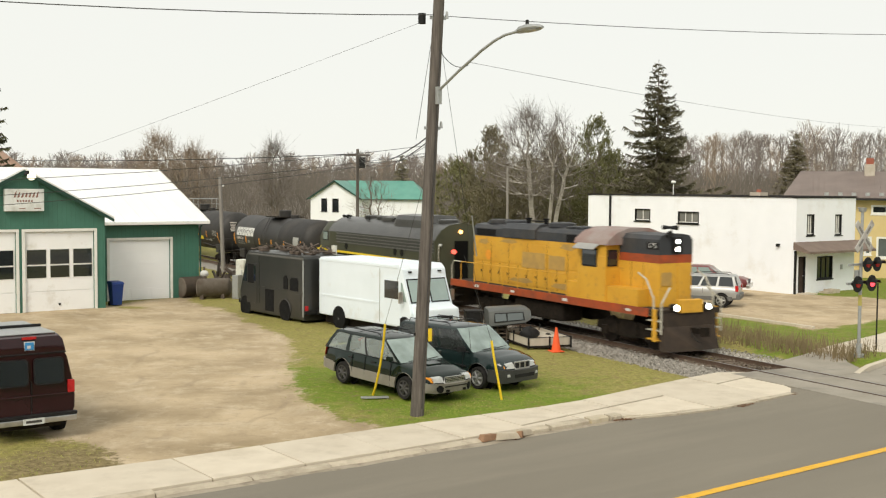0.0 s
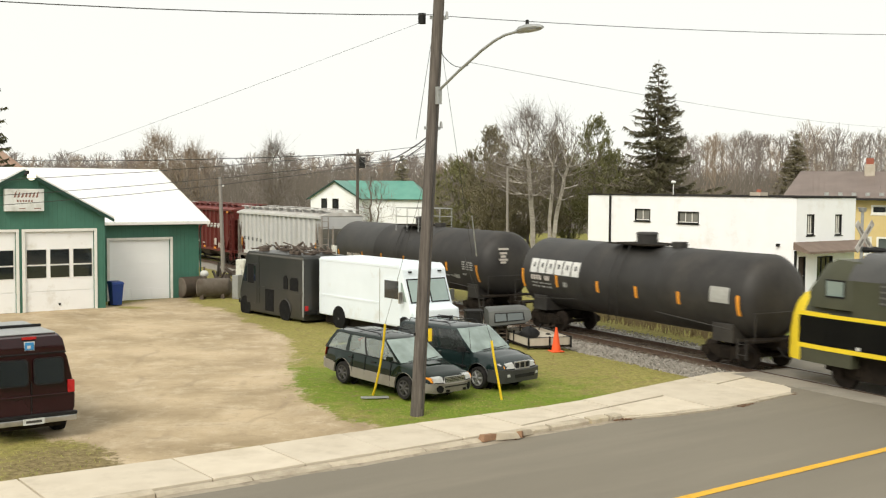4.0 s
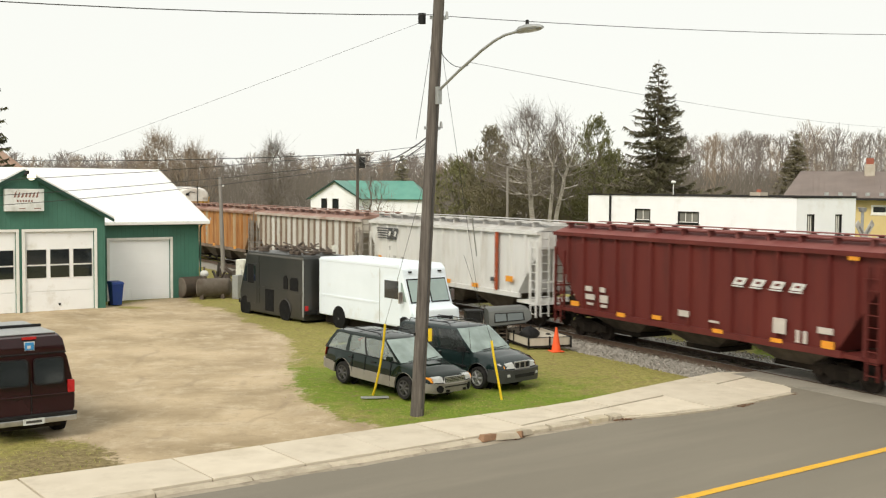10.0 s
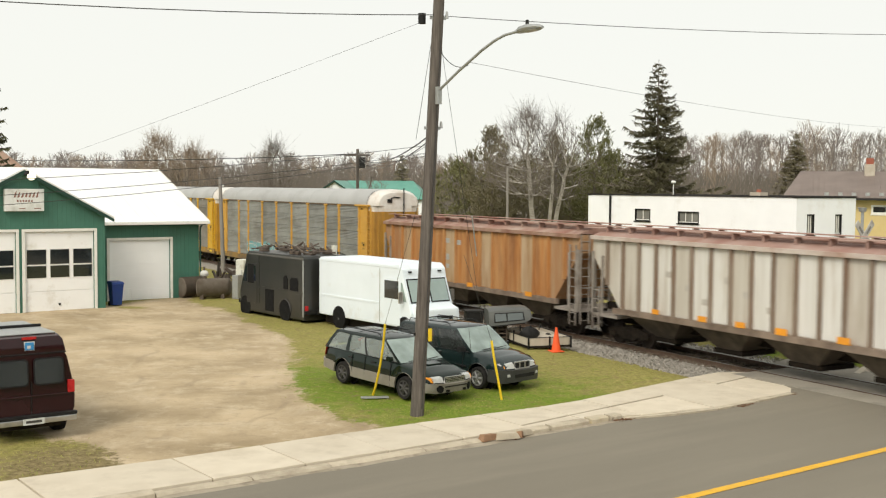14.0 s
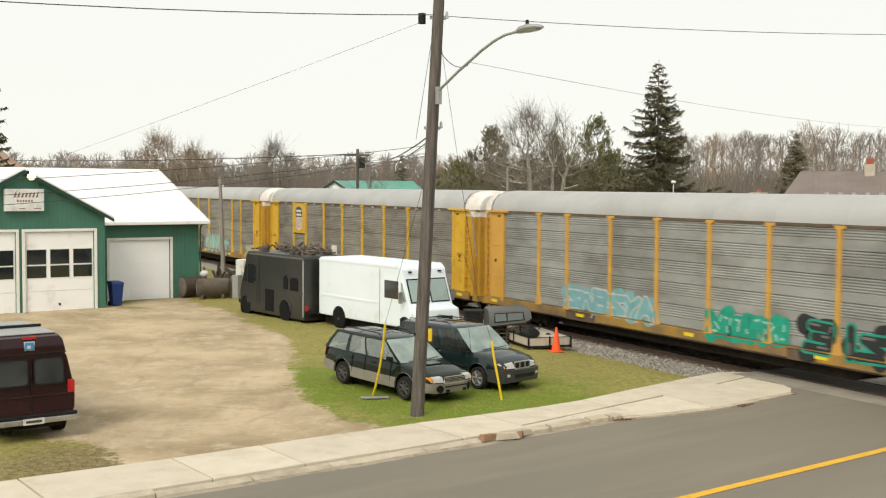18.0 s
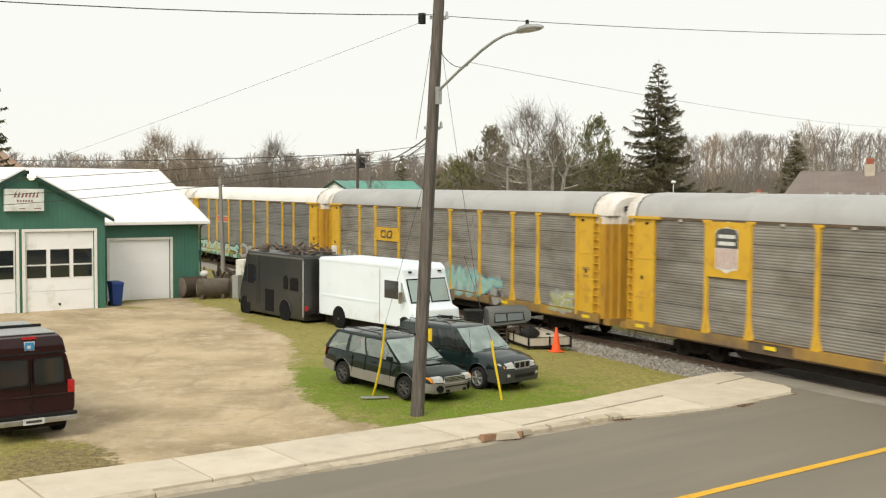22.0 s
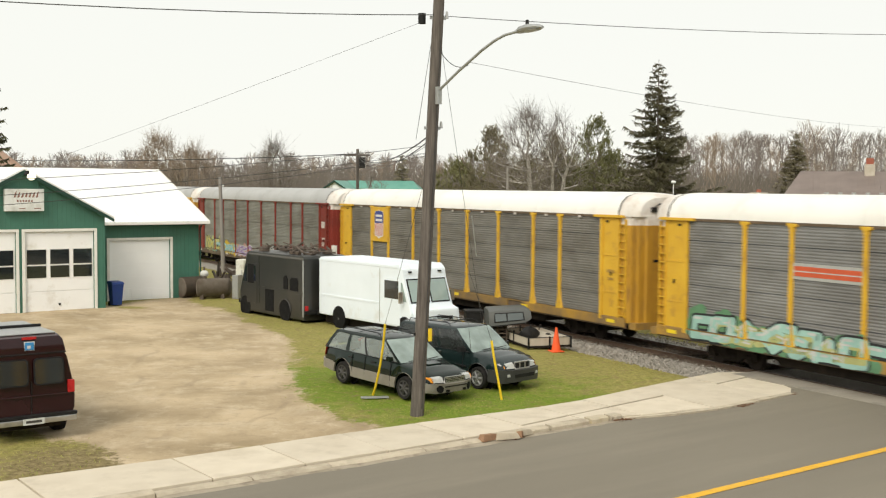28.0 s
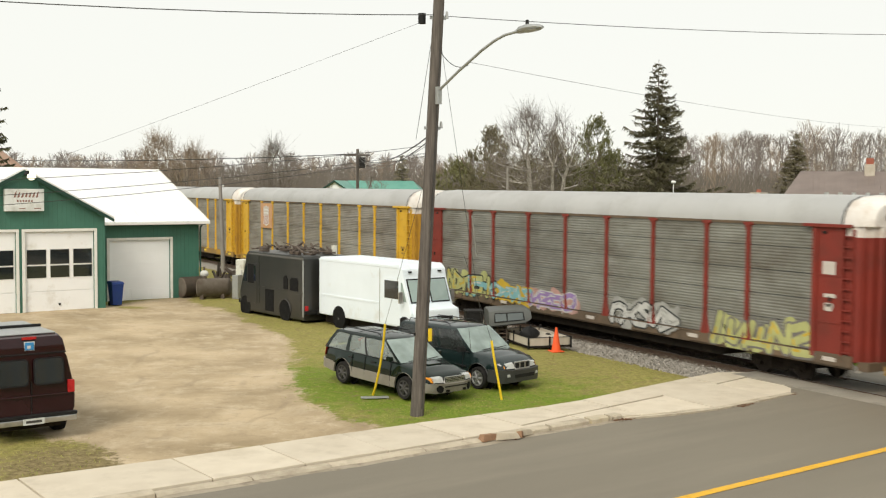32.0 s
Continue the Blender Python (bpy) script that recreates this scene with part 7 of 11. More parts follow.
def sprayed(sh, a, b, r, lift):
    """One stroke of paint, lying on the panels, over the posts and down over the sill."""
    outline = [(p[0], p[2]) for p in capsule(a, b, r, 0.0)]
    pieces = [(clipped(outline, -11.85, 11.85, 1.16, 4.9), NEAR - lift), (clipped(outline, -13.3, 13.3, 0.76, 1.115), -1.561 - lift)]
    for x in RACK_POSTS[1:-1]:
        pieces.append((clipped(outline, x - 0.08, x + 0.08, 1.17, 4.7), -1.561 - lift))
    for poly, y in pieces:
        if poly:
            sh.add([(x, y, z) for x, z in poly], [tuple(range(len(poly)))])


STROKES = [[(0.9, 0.82), (0.6, 1.0), (0.2, 0.9), (0.08, 0.5), (0.2, 0.1), (0.6, 0.0), (0.9, 0.2)],
           [(0.12, 0.0), (0.15, 0.95), (0.7, 0.95), (0.8, 0.65), (0.25, 0.5), (0.85, 0.02)],
           [(0.1, 0.95), (0.45, 0.5), (0.85, 0.98), (0.45, 0.5), (0.4, 0.0)],
           [(0.88, 0.85), (0.45, 1.0), (0.15, 0.75), (0.8, 0.4), (0.7, 0.08), (0.1, 0.1)],
           [(0.15, 0.0), (0.2, 1.0), (0.85, 0.1), (0.85, 0.98)],
           [(0.3, 0.02), (0.35, 0.98)],
           [(0.15, 0.1), (0.12, 0.9), (0.8, 0.92), (0.85, 0.15), (0.15, 0.08)],
           [(0.1, 0.0), (0.5, 1.0), (0.9, 0.0), (0.7, 0.4), (0.3, 0.42)],
           [(0.85, 0.95), (0.15, 0.9), (0.18, 0.5), (0.7, 0.52), (0.18, 0.48), (0.15, 0.05), (0.9, 0.08)]]


def graffiti(car, x0, x1, z0, z1, fill, line, shine, letters, seed, cloud=None):
    """Sprayed shapes that spell nothing: fat bent strokes, an outline and highlights, with a cloud of paint behind."""
    rnd = random.Random(seed)
    layers = {"graffiti_outline": (Shape(), spray[line]), "graffiti_fill": (Shape(), spray[fill]), "graffiti_highlight": (Shape(), spray[shine])}
    n = 0
    if cloud:
        sh = Shape()
        for i in range(int((x1 - x0) * 5)):
            cx, cz, r = rnd.uniform(x0, x1), rnd.uniform(z0 + 0.1, z1 - 0.1), rnd.uniform(0.12, 0.34)
            sprayed(sh, (cx, cz), (cx + rnd.uniform(-0.4, 0.4), cz + rnd.uniform(-0.15, 0.15)), r, 0.0006 * (i % 6))
        tagged(part("graffiti_cloud", sh, spray[cloud], car), "sprayed cloud of paint", "", "", "stuff")
    w = (x1 - x0) / letters
    h = z1 - z0
    for i in range(letters):
        a = x0 + i * w
        st = STROKES[rnd.randrange(len(STROKES))]
        r = min(w * 0.15, h * 0.13)
        if rnd.random() < 0.5:
            st = [(1 - u, v) for u, v in st]
        if rnd.random() < 0.5:
            st = [(v, u) for u, v in st]
        lean, lift_, size = rnd.uniform(-0.08, 0.22), rnd.uniform(-0.06, 0.06), rnd.uniform(0.85, 1.05)
        pts = [(a + w * (-0.08 + 1.12 * (u + lean * v)), z0 + h * (0.1 + lift_ + 0.8 * v * size)) for u, v in st]
        for p, q in zip(pts, pts[1:]):
            n += 1
            dy = 0.0003 * (n % 9)
            sprayed(layers["graffiti_outline"][0], p, q, r * 1.55, 0.005 + dy)
            sprayed(layers["graffiti_fill"][0], p, q, r, 0.009 + dy)
            if rnd.random() < 0.7:
                d = (p[0] * 0.6 + q[0] * 0.4 - r * 0.35, p[1] * 0.6 + q[1] * 0.4 + r * 0.35)
                sprayed(layers["graffiti_highlight"][0], (p[0] - r * 0.35, p[1] + r * 0.35), d, r * 0.3, 0.0125 + dy)
        if rnd.random() < 0.5:
            c = pts[-1]
            sprayed(layers["graffiti_outline"][0], c, (c[0] + rnd.uniform(-0.1, 0.1), c[1] - rnd.uniform(0.15, 0.4)), r * 0.25, 0.0045)
    for nm, (sh, m) in layers.items():
        tagged(part(nm, sh, m, car), "sprayed graffiti paint", "", "", "stuff")


def shield(car, x, z, w, h, plate, top, y=-1.575, stripe=None):
    pl = part("emblem_plate", Shape().box(x - w / 2, -1.57, z - h / 2, x + w / 2, -1.48, z + h / 2), plate, car)
    sw, hh = w * 0.5, h * 0.84
    part("shield", Shape().prism([(x - sw / 2, z + hh * 0.34), (x - sw * 0.42, z + hh * 0.45), (x - sw * 0.2, z + hh * 0.44), (x, z + hh * 0.5), (x + sw * 0.2, z + hh * 0.44), (x + sw * 0.42, z + hh * 0.45), (x + sw / 2, z + hh * 0.34), (x + sw * 0.47, z - hh * 0.4), (x + sw * 0.2, z - hh * 0.44), (x, z - hh * 0.5), (x - sw * 0.2, z - hh * 0.44), (x - sw * 0.47, z - hh * 0.4)], "y", y - 0.004, y), mark_white, pl)
    part("shield_top", Shape().prism([(x - sw * 0.49, z + hh * 0.04), (x + sw * 0.49, z + hh * 0.04), (x + sw * 0.49, z + hh * 0.33), (x + sw * 0.4, z + hh * 0.43), (x, z + hh * 0.47), (x - sw * 0.4, z + hh * 0.43), (x - sw * 0.49, z + hh * 0.33)], "y", y - 0.008, y - 0.0045), top, pl)
    for i in range(2):
        part("word_bar", Shape().box(x - sw * 0.36, y - 0.011, z + hh * (0.25 - 0.15 * i), x + sw * 0.36, y - 0.0085, z + hh * (0.33 - 0.15 * i)), mark_white, pl)
    for i in range(6):
        a = x - sw * 0.44 + i * sw * 0.155
        part("shield_stripe", Shape().box(a, y - 0.007, z - hh * (0.39 + 0.03 * (2 - abs(i - 2.5)) / 2), a + sw * 0.085, y - 0.0045, z + hh * 0.035), stripe or spray["pink"], pl)


# tank cars
r1, L1, rad1, z1c = tank_one
for i in range(6):
    x = -5.75 + i * 0.6
    on_tank(r1, rad1, z1c, x, 2.78, 0.52, 0.6, mark_white, "letter_block")
    on_tank(r1, rad1 + 0.005, z1c, x + 0.02, 2.82, 0.14, 0.2, mark_dark, "letter_gap")
tank_line(r1, rad1, z1c, -5.95, -4.45, 2.28, 0.2, mark_pale, 0.2, (4,))
tank_line(r1, rad1, z1c, -5.90, -4.50, 1.9, 0.07, mark_pale_grey, 0.11, (5, 9))
tank_line(r1, rad1, z1c, -5.90, -4.50, 2.05, 0.06, mark_pale_grey, 0.11, (4, 8))
tank_line(r1, rad1, z1c, -3.60, -3.30, 2.1, 0.2, mark_pale_grey, 0.1)
for x, h in ((-6.6, 0.8), (-4.05, 0.5), (-1.25, 0.45), (1.15, 0.45), (3.55, 0.45), (6.55, 0.7)):
    on_tank(r1, rad1, z1c, x, 2.2, 0.16, h, mark_orange, "reflector")
on_tank(r1, rad1, z1c, 5.65, 2.5, 0.95, 0.55, mark_pale_grey, "notice")
r2, L2, rad2, z2c = tank_two
tank_line(r2, rad2, z2c, -6.6, -4.75, 2.18, 0.2, mark_pale, 0.17, (4,))
tank_line(r2, rad2, z2c, -6.55, -4.8, 1.92, 0.07, mark_pale_grey, 0.11, (4, 9))
tank_line(r2, rad2, z2c, 4.75, 6.25, 1.8, 0.08, mark_pale_grey, 0.11, (6,))
tank_line(r2, rad2, z2c, 5.95, 6.38, 1.8, 0.2, mark_pale_grey, 0.15)
for z in (2.54, 2.43, 2.32, 2.21):
    tank_line(r2, rad2, z2c, 6.82, 7.8, z, 0.065, mark_pale_grey, 0.1, (3, 6))
tank_line(r2, rad2, z2c, 6.8, 7.2, 1.95, 0.08, mark_pale_grey, 0.11)
for x, z, h in ((-7.8, 2.15, 0.5), (-4.5, 2.2, 0.42), (-2.02, 2.25, 0.42), (0.67, 2.28, 0.42), (3.16, 2.28, 0.42), (5.27, 2.23, 0.44), (8.15, 2.05, 0.8)):
    on_tank(r2, rad2, z2c, x, z, 0.15, h, mark_orange, "reflector")
on_tank(r2, rad2, z2c, 3.85, 1.92, 0.9, 0.27, mark_yellow, "notice")
for z, w in ((3.25, 0.55), (3.05, 0.4), (2.9, 0.3), (2.75, 0.45), (2.62, 0.3)):
    part("end_stencil", Shape().box(L2 + 0.0, -0.55 - w / 2, z - 0.05, L2 + 0.02, -0.55 + w / 2, z + 0.05), mark_pale, r2)

# hoppers: small stencils, tabs and emblems
side_bars(hopper_grey, [(-6.4 + i * 0.85, 2.35 - 0.02 * i, 0.4, 0.24) for i in range(5)] + [(5.53, 1.9, 0.6, 0.3), (5.53, 1.66, 0.5, 0.1)], mark_dark, y=-1.4215)
side_bars(hopper_grey, [(7.15, 2.2, 0.16, 0.8), (-6.7, 2.1, 0.16, 0.6), (1.6, 1.7, 0.16, 0.4), (-1.4, 1.7, 0.16, 0.4)], mark_orange, "reflector", -1.546)
for i in range(4):
    x = 2.22 + i * 0.85
    part("emblem_bar", Shape().prism([(x, 2.93), (x + 0.5, 2.93), (x + 0.68, 3.18), (x + 0.16, 3.18)], "y", -1.552, -1.546), mark_white, hopper_red)
    part("emblem_gap", Shape().prism([(x + 0.2, 3.02), (x + 0.42, 3.02), (x + 0.47, 3.1), (x + 0.26, 3.1)], "y", -1.556, -1.5525), hop_red, hopper_red)
    part("emblem_line", Shape().prism([(x - 0.05, 2.86), (x + 0.5, 2.86), (x + 0.52, 2.9), (x - 0.03, 2.9)], "y", -1.552, -1.546), mark_white, hopper_red)
side_bars(hopper_red, [(-5.83, 2.1, 0.42, 0.2), (-4.93, 2.12, 0.34, 0.2), (-5.73, 1.78, 0.6, 0.22), (-4.83, 1.76, 0.5, 0.3), (-5.73, 1.5, 0.4, 0.1), (-4.83, 1.48, 0.4, 0.12), (-0.18, 1.68, 0.55, 0.22), (4.37, 1.75, 0.55, 0.5), (5.15, 1.5, 0.16, 0.4), (5.45, 1.5, 0.16, 0.4), (6.25, 1.8, 0.6, 0.2), (1.37, 1.55, 0.5, 0.08)], mark_pale, y=-1.55)
side_bars(hopper_red, [(6.37, 1.38, 0.5, 0.24), (-6.73, 1.42, 0.55, 0.2), (-3.73, 1.26, 0.5, 0.16), (-1.63, 1.38, 0.5, 0.16), (1.57, 1.25, 0.5, 0.14), (4.27, 1.26, 0.5, 0.14), (7.27, 4.1, 0.4, 0.12)], mark_orange, "reflector", -1.566)
for i in range(5):
    part("emblem_stripe", Shape().prism([(-7.4 + i * 0.03, 3.82 - i * 0.13), (-6.05, 3.82 - i * 0.13), (-6, 3.89 - i * 0.13), (-7.35 + i * 0.03, 3.89 - i * 0.13)], "y", -1.552, -1.547), mark_dark, hopper_white)
for a, b in ((-6.05, -5.5), (-5.4, -4.85)):
    part("emblem_block", Shape().prism([(a - 0.12, 3.28), (b - 0.12, 3.28), (b + 0.08, 3.9), (a + 0.08, 3.9)], "y", -1.554, -1.5485), mark_dark, hopper_white)
    part("emblem_gap", Shape().prism([(a + 0.1, 3.45), (b - 0.25, 3.45), (b - 0.14, 3.73), (a + 0.18, 3.73)], "y", -1.558, -1.5542), hop_cream, hopper_white)
side_bars(hopper_white, [(-6.15, 2.8, 0.4, 0.22), (-6.25, 2.32, 0.36, 0.24), (-5.45, 2.3, 0.36, 0.24), (-4.55, 2.28, 0.34, 0.24), (-5.35, 2.05, 0.5, 0.1), (4.8, 1.92, 0.5, 0.2), (-0.15, 2.25, 0.5, 0.05)], mark_pale_grey, y=-1.4215)
side_bars(hopper_white, [(4.77, 1.93, 0.35, 0.18)], mark_dark, "notice", -1.552)
side_bars(hopper_white, [(-6.93, 2.18, 0.36, 0.36), (6.23, 2.05, 0.6, 0.26), (-3.15, 1.53, 0.6, 0.2), (0.63, 1.53, 0.6, 0.2), (3.26, 1.53, 0.6, 0.2)], mark_orange, "reflector", -1.57)
part("rust_stripe", Shape().box(4.97, -1.56, 1.42, 5.25, -1.545, 4.16), loco_red, hopper_white)
side_bars(hopper_striped, [(-4.73, 1.58, 0.4, 0.18), (-2.23, 1.58, 0.45, 0.2), (-0.39, 1.58, 0.45, 0.2), (1.45, 1.56, 0.5, 0.22), (3.95, 1.58, 0.5, 0.22), (6.23, 1.7, 0.55, 0.42)], mark_orange, "reflector", -1.57)
side_bars(hopper_striped, [(-4.2 + i * 0.985 + (i % 2) * 0.1, 3.0 - 0.42 * (i % 3), 0.3, 0.22) for i in range(6)], bay_grey_mark, "stencil", -1.4335)
side_bars(hopper_rusty, [(-7.4, 1.66, 0.5, 0.28), (-4.6, 1.5, 0.5, 0.2), (0.4, 1.5, 0.5, 0.2), (5.4, 1.5, 0.5, 0.2)], mark_orange, "reflector", -1.57)
side_bars(hopper_rusty, [(-2.0, 3.5, 0.35, 0.24), (-0.9, 3.45, 0.35, 0.24), (-2.0, 2.7, 0.3, 0.3), (-2.0, 2.25, 0.3, 0.2)], mark_pale_grey, y=-1.4335)
# pale, grey, ochre and rusty bays of the two dirty hoppers
for car, L, n, bays in ((hopper_striped, 8.755, 16, "ocwwcwwcwcwwcwwo"), (hopper_rusty, 8.93, 14, "rorororrorrorr")):
    w = (2 * L - 2.0) / n
    for i, k in enumerate(bays):
        a = -L + 1.0 + i * w
        if abs(a + w / 2) < L - 2.2:
            part("bay_panel", Shape().box(a + 0.075, -1.432, 1.5, a + w - 0.075, -1.4205, 4.06), {"w": bay_white, "g": stripe_dark, "c": hop_stripe, "o": ochre_panel, "r": rust_panel}[k], car)

# autoracks
graffiti(racks[0], -7.0, -1.5, 1.15, 2.1, "cyan", "white", "cyan", 6, 1, "cyan")
graffiti(racks[0], 1.6, 4.95, 0.95, 1.95, "teal", "teal", "mint", 4, 2, "teal")
graffiti(racks[0], 5.8, 10.0, 1.0, 2.05, "black", "teal", "grey", 4, 3, "black")
graffiti(racks[0], 10.4, 11.7, 1.2, 1.8, "lime", "ghost", "ghost", 2, 4)
graffiti(racks[2], -11.5, -8.95, 1.2, 2.3, "ghost", "white", "white", 3, 5)
graffiti(racks[2], -7.5, -0.3, 1.0, 2.2, "grey", "black", "ghost", 6, 6, "ghost")
graffiti(racks[2], 0.6, 6.0, 1.0, 2.3, "mint", "cyan", "white", 6, 7, "ghost")
graffiti(racks[2], 10.1, 11.6, 1.0, 1.85, "lime", "ghost", "white", 2, 8, "ghost")
graffiti(racks[3], -11.6, -2.0, 0.75, 1.85, "mint", "black", "white", 10, 9, "green")
graffiti(racks[3], -10.5, -4.0, 0.85, 1.6, "lime", "green", "white", 6, 19)
graffiti(racks[3], -1.5, 9.0, 0.85, 1.85, "ghost", "grey", "white", 7, 10)
graffiti(racks[4], -10.3, -5.3, 0.8, 1.65, "ghost", "black", "white", 5, 11, "black")
graffiti(racks[4], -3.6, -1.4, 1.1, 1.65, "ghost", "ghost", "white", 3, 12)
graffiti(racks[5], -11.4, -7.2, 1.0, 2.1, "lime", "black", "yellow", 5, 13, "lime")
graffiti(racks[5], -9.3, -6.9, 1.0, 2.0, "cyan", "black", "white", 3, 14)
graffiti(racks[5], -6.6, -4.0, 1.0, 1.75, "cyan", "yellow", "white", 4, 15, "yellow")
graffiti(racks[5], -3.9, -0.7, 1.0, 1.75, "purple", "white", "white", 4, 16, "pink")
graffiti(racks[5], 1.8, 5.6, 0.85, 1.9, "white", "black", "ghost", 5, 17, "ghost")
graffiti(racks[5], 7.3, 11.9, 0.8, 1.95, "lime", "grey", "yellow", 5, 18, "lime")
shield(racks[1], -8.06, 4.06, 2.2, 1.9, rack_yellow, mark_dark)
shield(racks[4], -8.06, 4.06, 2.2, 1.9, rack_yellow, mark_blue, stripe=stripe_rose)
shield(racks[6], -8.06, 4.06, 2.2, 1.7, mark_orange_pale, mark_pale)
pl = part("emblem_plate", Shape().box(-6.95, -1.53, 3.18, -4.24, -1.48, 3.9), rack_yellow, racks[2])
for a, b, lean in ((-6.2, -5.7, 0.0), (-5.5, -5.0, 0.12)):
    part("emblem_loop", Shape().path([(a, -1.54, 3.42), (a + lean, -1.54, 3.68), (a + 0.06 + lean, -1.54, 3.72), (b - 0.06 + lean, -1.54, 3.72), (b + lean * 0.9, -1.54, 3.68), (b, -1.54, 3.42), (b - 0.06, -1.54, 3.38), (a + 0.06, -1.54, 3.38), (a, -1.54, 3.42)], 0.045, 6), mark_dark, pl)
part("stripe_plate", Shape().box(-6.95, -1.5, 3.3, -4.24, -1.487, 3.82), mark_pale_grey, racks[3])
part("white_stripe", Shape().box(-6.9, -1.512, 3.54, -4.28, -1.5075, 3.575), stripe_white, racks[3])
part("orange_stripe", Shape().box(-6.9, -1.507, 3.4, -4.28, -1.5005, 3.72), mark_orange_red, racks[3])
for i, car in enumerate(racks):
    side_bars(car, [(12.55, 2.9, 0.45, 0.12), (12.55, 2.6, 0.3, 0.1)], mark_pale if i == 5 else sill_grime, y=-1.536)
    for x in (-12.6, 12.6, -6.0, 0.5, 6.5):
        side_bars(car, [(x, 0.96, 0.5, 0.13)], mark_yellow if i != 5 else mark_pale, "reflector", -1.5605)
side_bars(racks[5], [(12.5, 3.75, 0.5, 0.4), (12.5, 2.55, 0.3, 0.25)], mark_pale, "notice", -1.536)


# ---- parked vehicles ----
paint_green = mat("dark_green_car_paint", (0.0035, 0.0105, 0.007), (0.005, 0.0135, 0.009), scale=1.0, rough=0.1, bump=0.0, dirt=(0.01, 0.016, 0.012), dscale=0.9, damt=0.15, spec=0.35)
paint_teal = mat("dark_teal_car_paint", (0.0085, 0.018, 0.0175), (0.0115, 0.0225, 0.022), scale=1.0, rough=0.1, bump=0.0, dirt=(0.016, 0.026, 0.025), dscale=0.9, damt=0.15, spec=0.6)
paint_gold = mat("beige_lower_paint", (0.2, 0.185, 0.155), (0.235, 0.22, 0.19), scale=1.5, rough=0.3, bump=0.0, dirt=(0.15, 0.13, 0.1), dscale=1.2, damt=0.3, spec=0.4)
bumper_dark = mat("dark_grey_bumper", (0.035, 0.036, 0.035), (0.055, 0.056, 0.054), scale=1.5, rough=0.4, bump=0.02)
paint_grey = mat("grey_bumper", (0.1, 0.1, 0.095), (0.135, 0.135, 0.13), scale=1.5, rough=0.5, bump=0.02)
paint_maroon = mat("maroon_van_paint", (0.017, 0.0025, 0.0035), (0.025, 0.005, 0.0065), scale=1.0, rough=0.16, bump=0.0, dirt=(0.03, 0.011, 0.011), dscale=0.9, damt=0.15, spec=0.42)
paint_white = mat("white_van_paint", (0.77, 0.84, 0.9), (0.72, 0.79, 0.845), scale=0.8, rough=0.4, bump=0.02, dirt=(0.55, 0.53, 0.48), dscale=0.7, damt=0.15)
paint_black = mat("flat_black_van_paint", (0.018, 0.019, 0.017), (0.03, 0.03, 0.027), scale=0.8, rough=0.32, bump=0.04, dirt=(0.045, 0.042, 0.034), dscale=0.7, damt=0.35, spec=0.5)
paint_silver = mat("silver_car_paint", (0.42, 0.42, 0.41), (0.36, 0.36, 0.355), scale=1.0, rough=0.3, metal=0.4, bump=0.0, spec=0.65)
paint_red = mat("dark_red_pickup_paint", (0.14, 0.015, 0.015), (0.1, 0.012, 0.012), scale=1.0, rough=0.3, bump=0.0, spec=0.65)
cap_grey = mat("grey_truck_cap", (0.085, 0.09, 0.085), (0.11, 0.115, 0.11), scale=1.2, rough=0.45, bump=0.02)
plywood = mat("weathered_plywood", (0.42, 0.37, 0.3), (0.5, 0.46, 0.39), scale=2, rough=0.85, bump=0.2, stretch=(0.4, 3, 1))
alloy = mat("alloy_wheel", (0.4, 0.4, 0.39), (0.3, 0.3, 0.29), scale=6, rough=0.35, metal=0.7)
WHEEL_SETS = {}


def road_wheel(parent, x, y, r, out, rim_mat=None, w=0.2, spokes=5):
    key = (round(r, 2), rim_mat.name if rim_mat else "", spokes)
    if key not in WHEEL_SETS:
        ty = Shape()
        n = 28
        prof = [(r * 0.66, -w / 2), (r * 0.9, -w / 2 - 0.012), (r * 0.98, -w / 2 + 0.03), (r, 0), (r * 0.98, w / 2 - 0.03), (r * 0.9, w / 2), (r * 0.66, w / 2)]
        ty.loft([[(math.cos(6.28319 * i / n) * q, b, math.sin(6.28319 * i / n) * q) for q, b in prof] for i in range(n + 1)], closed=False, caps=False)
        rm = Shape().ring((0, -w / 2 + 0.02, 0), (0, 1, 0), r * 0.64, 0.025, 24, 6)
        rm.rod((0, -w / 2 + 0.03, 0), (0, -w / 2 - 0.005, 0), r * 0.2, r * 0.16, 12)
        rm.disc((0, -w / 2 + 0.075, 0), (0, 1, 0), r * 0.63, 0.02, 24)
        for i in range(spokes):
            a = 6.28319 * i / spokes
            rm.rod((0, -w / 2 + 0.02, 0), (math.cos(a) * r * 0.62, -w / 2 + 0.03, math.sin(a) * r * 0.62), 0.045, 0.035, 6)
        WHEEL_SETS[key] = (mesh("tyre", ty, rubber, True), mesh("rim", rm, rim_mat or alloy, True))
    ty, rm = WHEEL_SETS[key]
    hub = part("wheel", ty, rubber, parent, at=pose(x, y, r, 0, 0, 0 if out < 0 else 180))
    part("rim", rm, rim_mat or alloy, hub)
    return hub


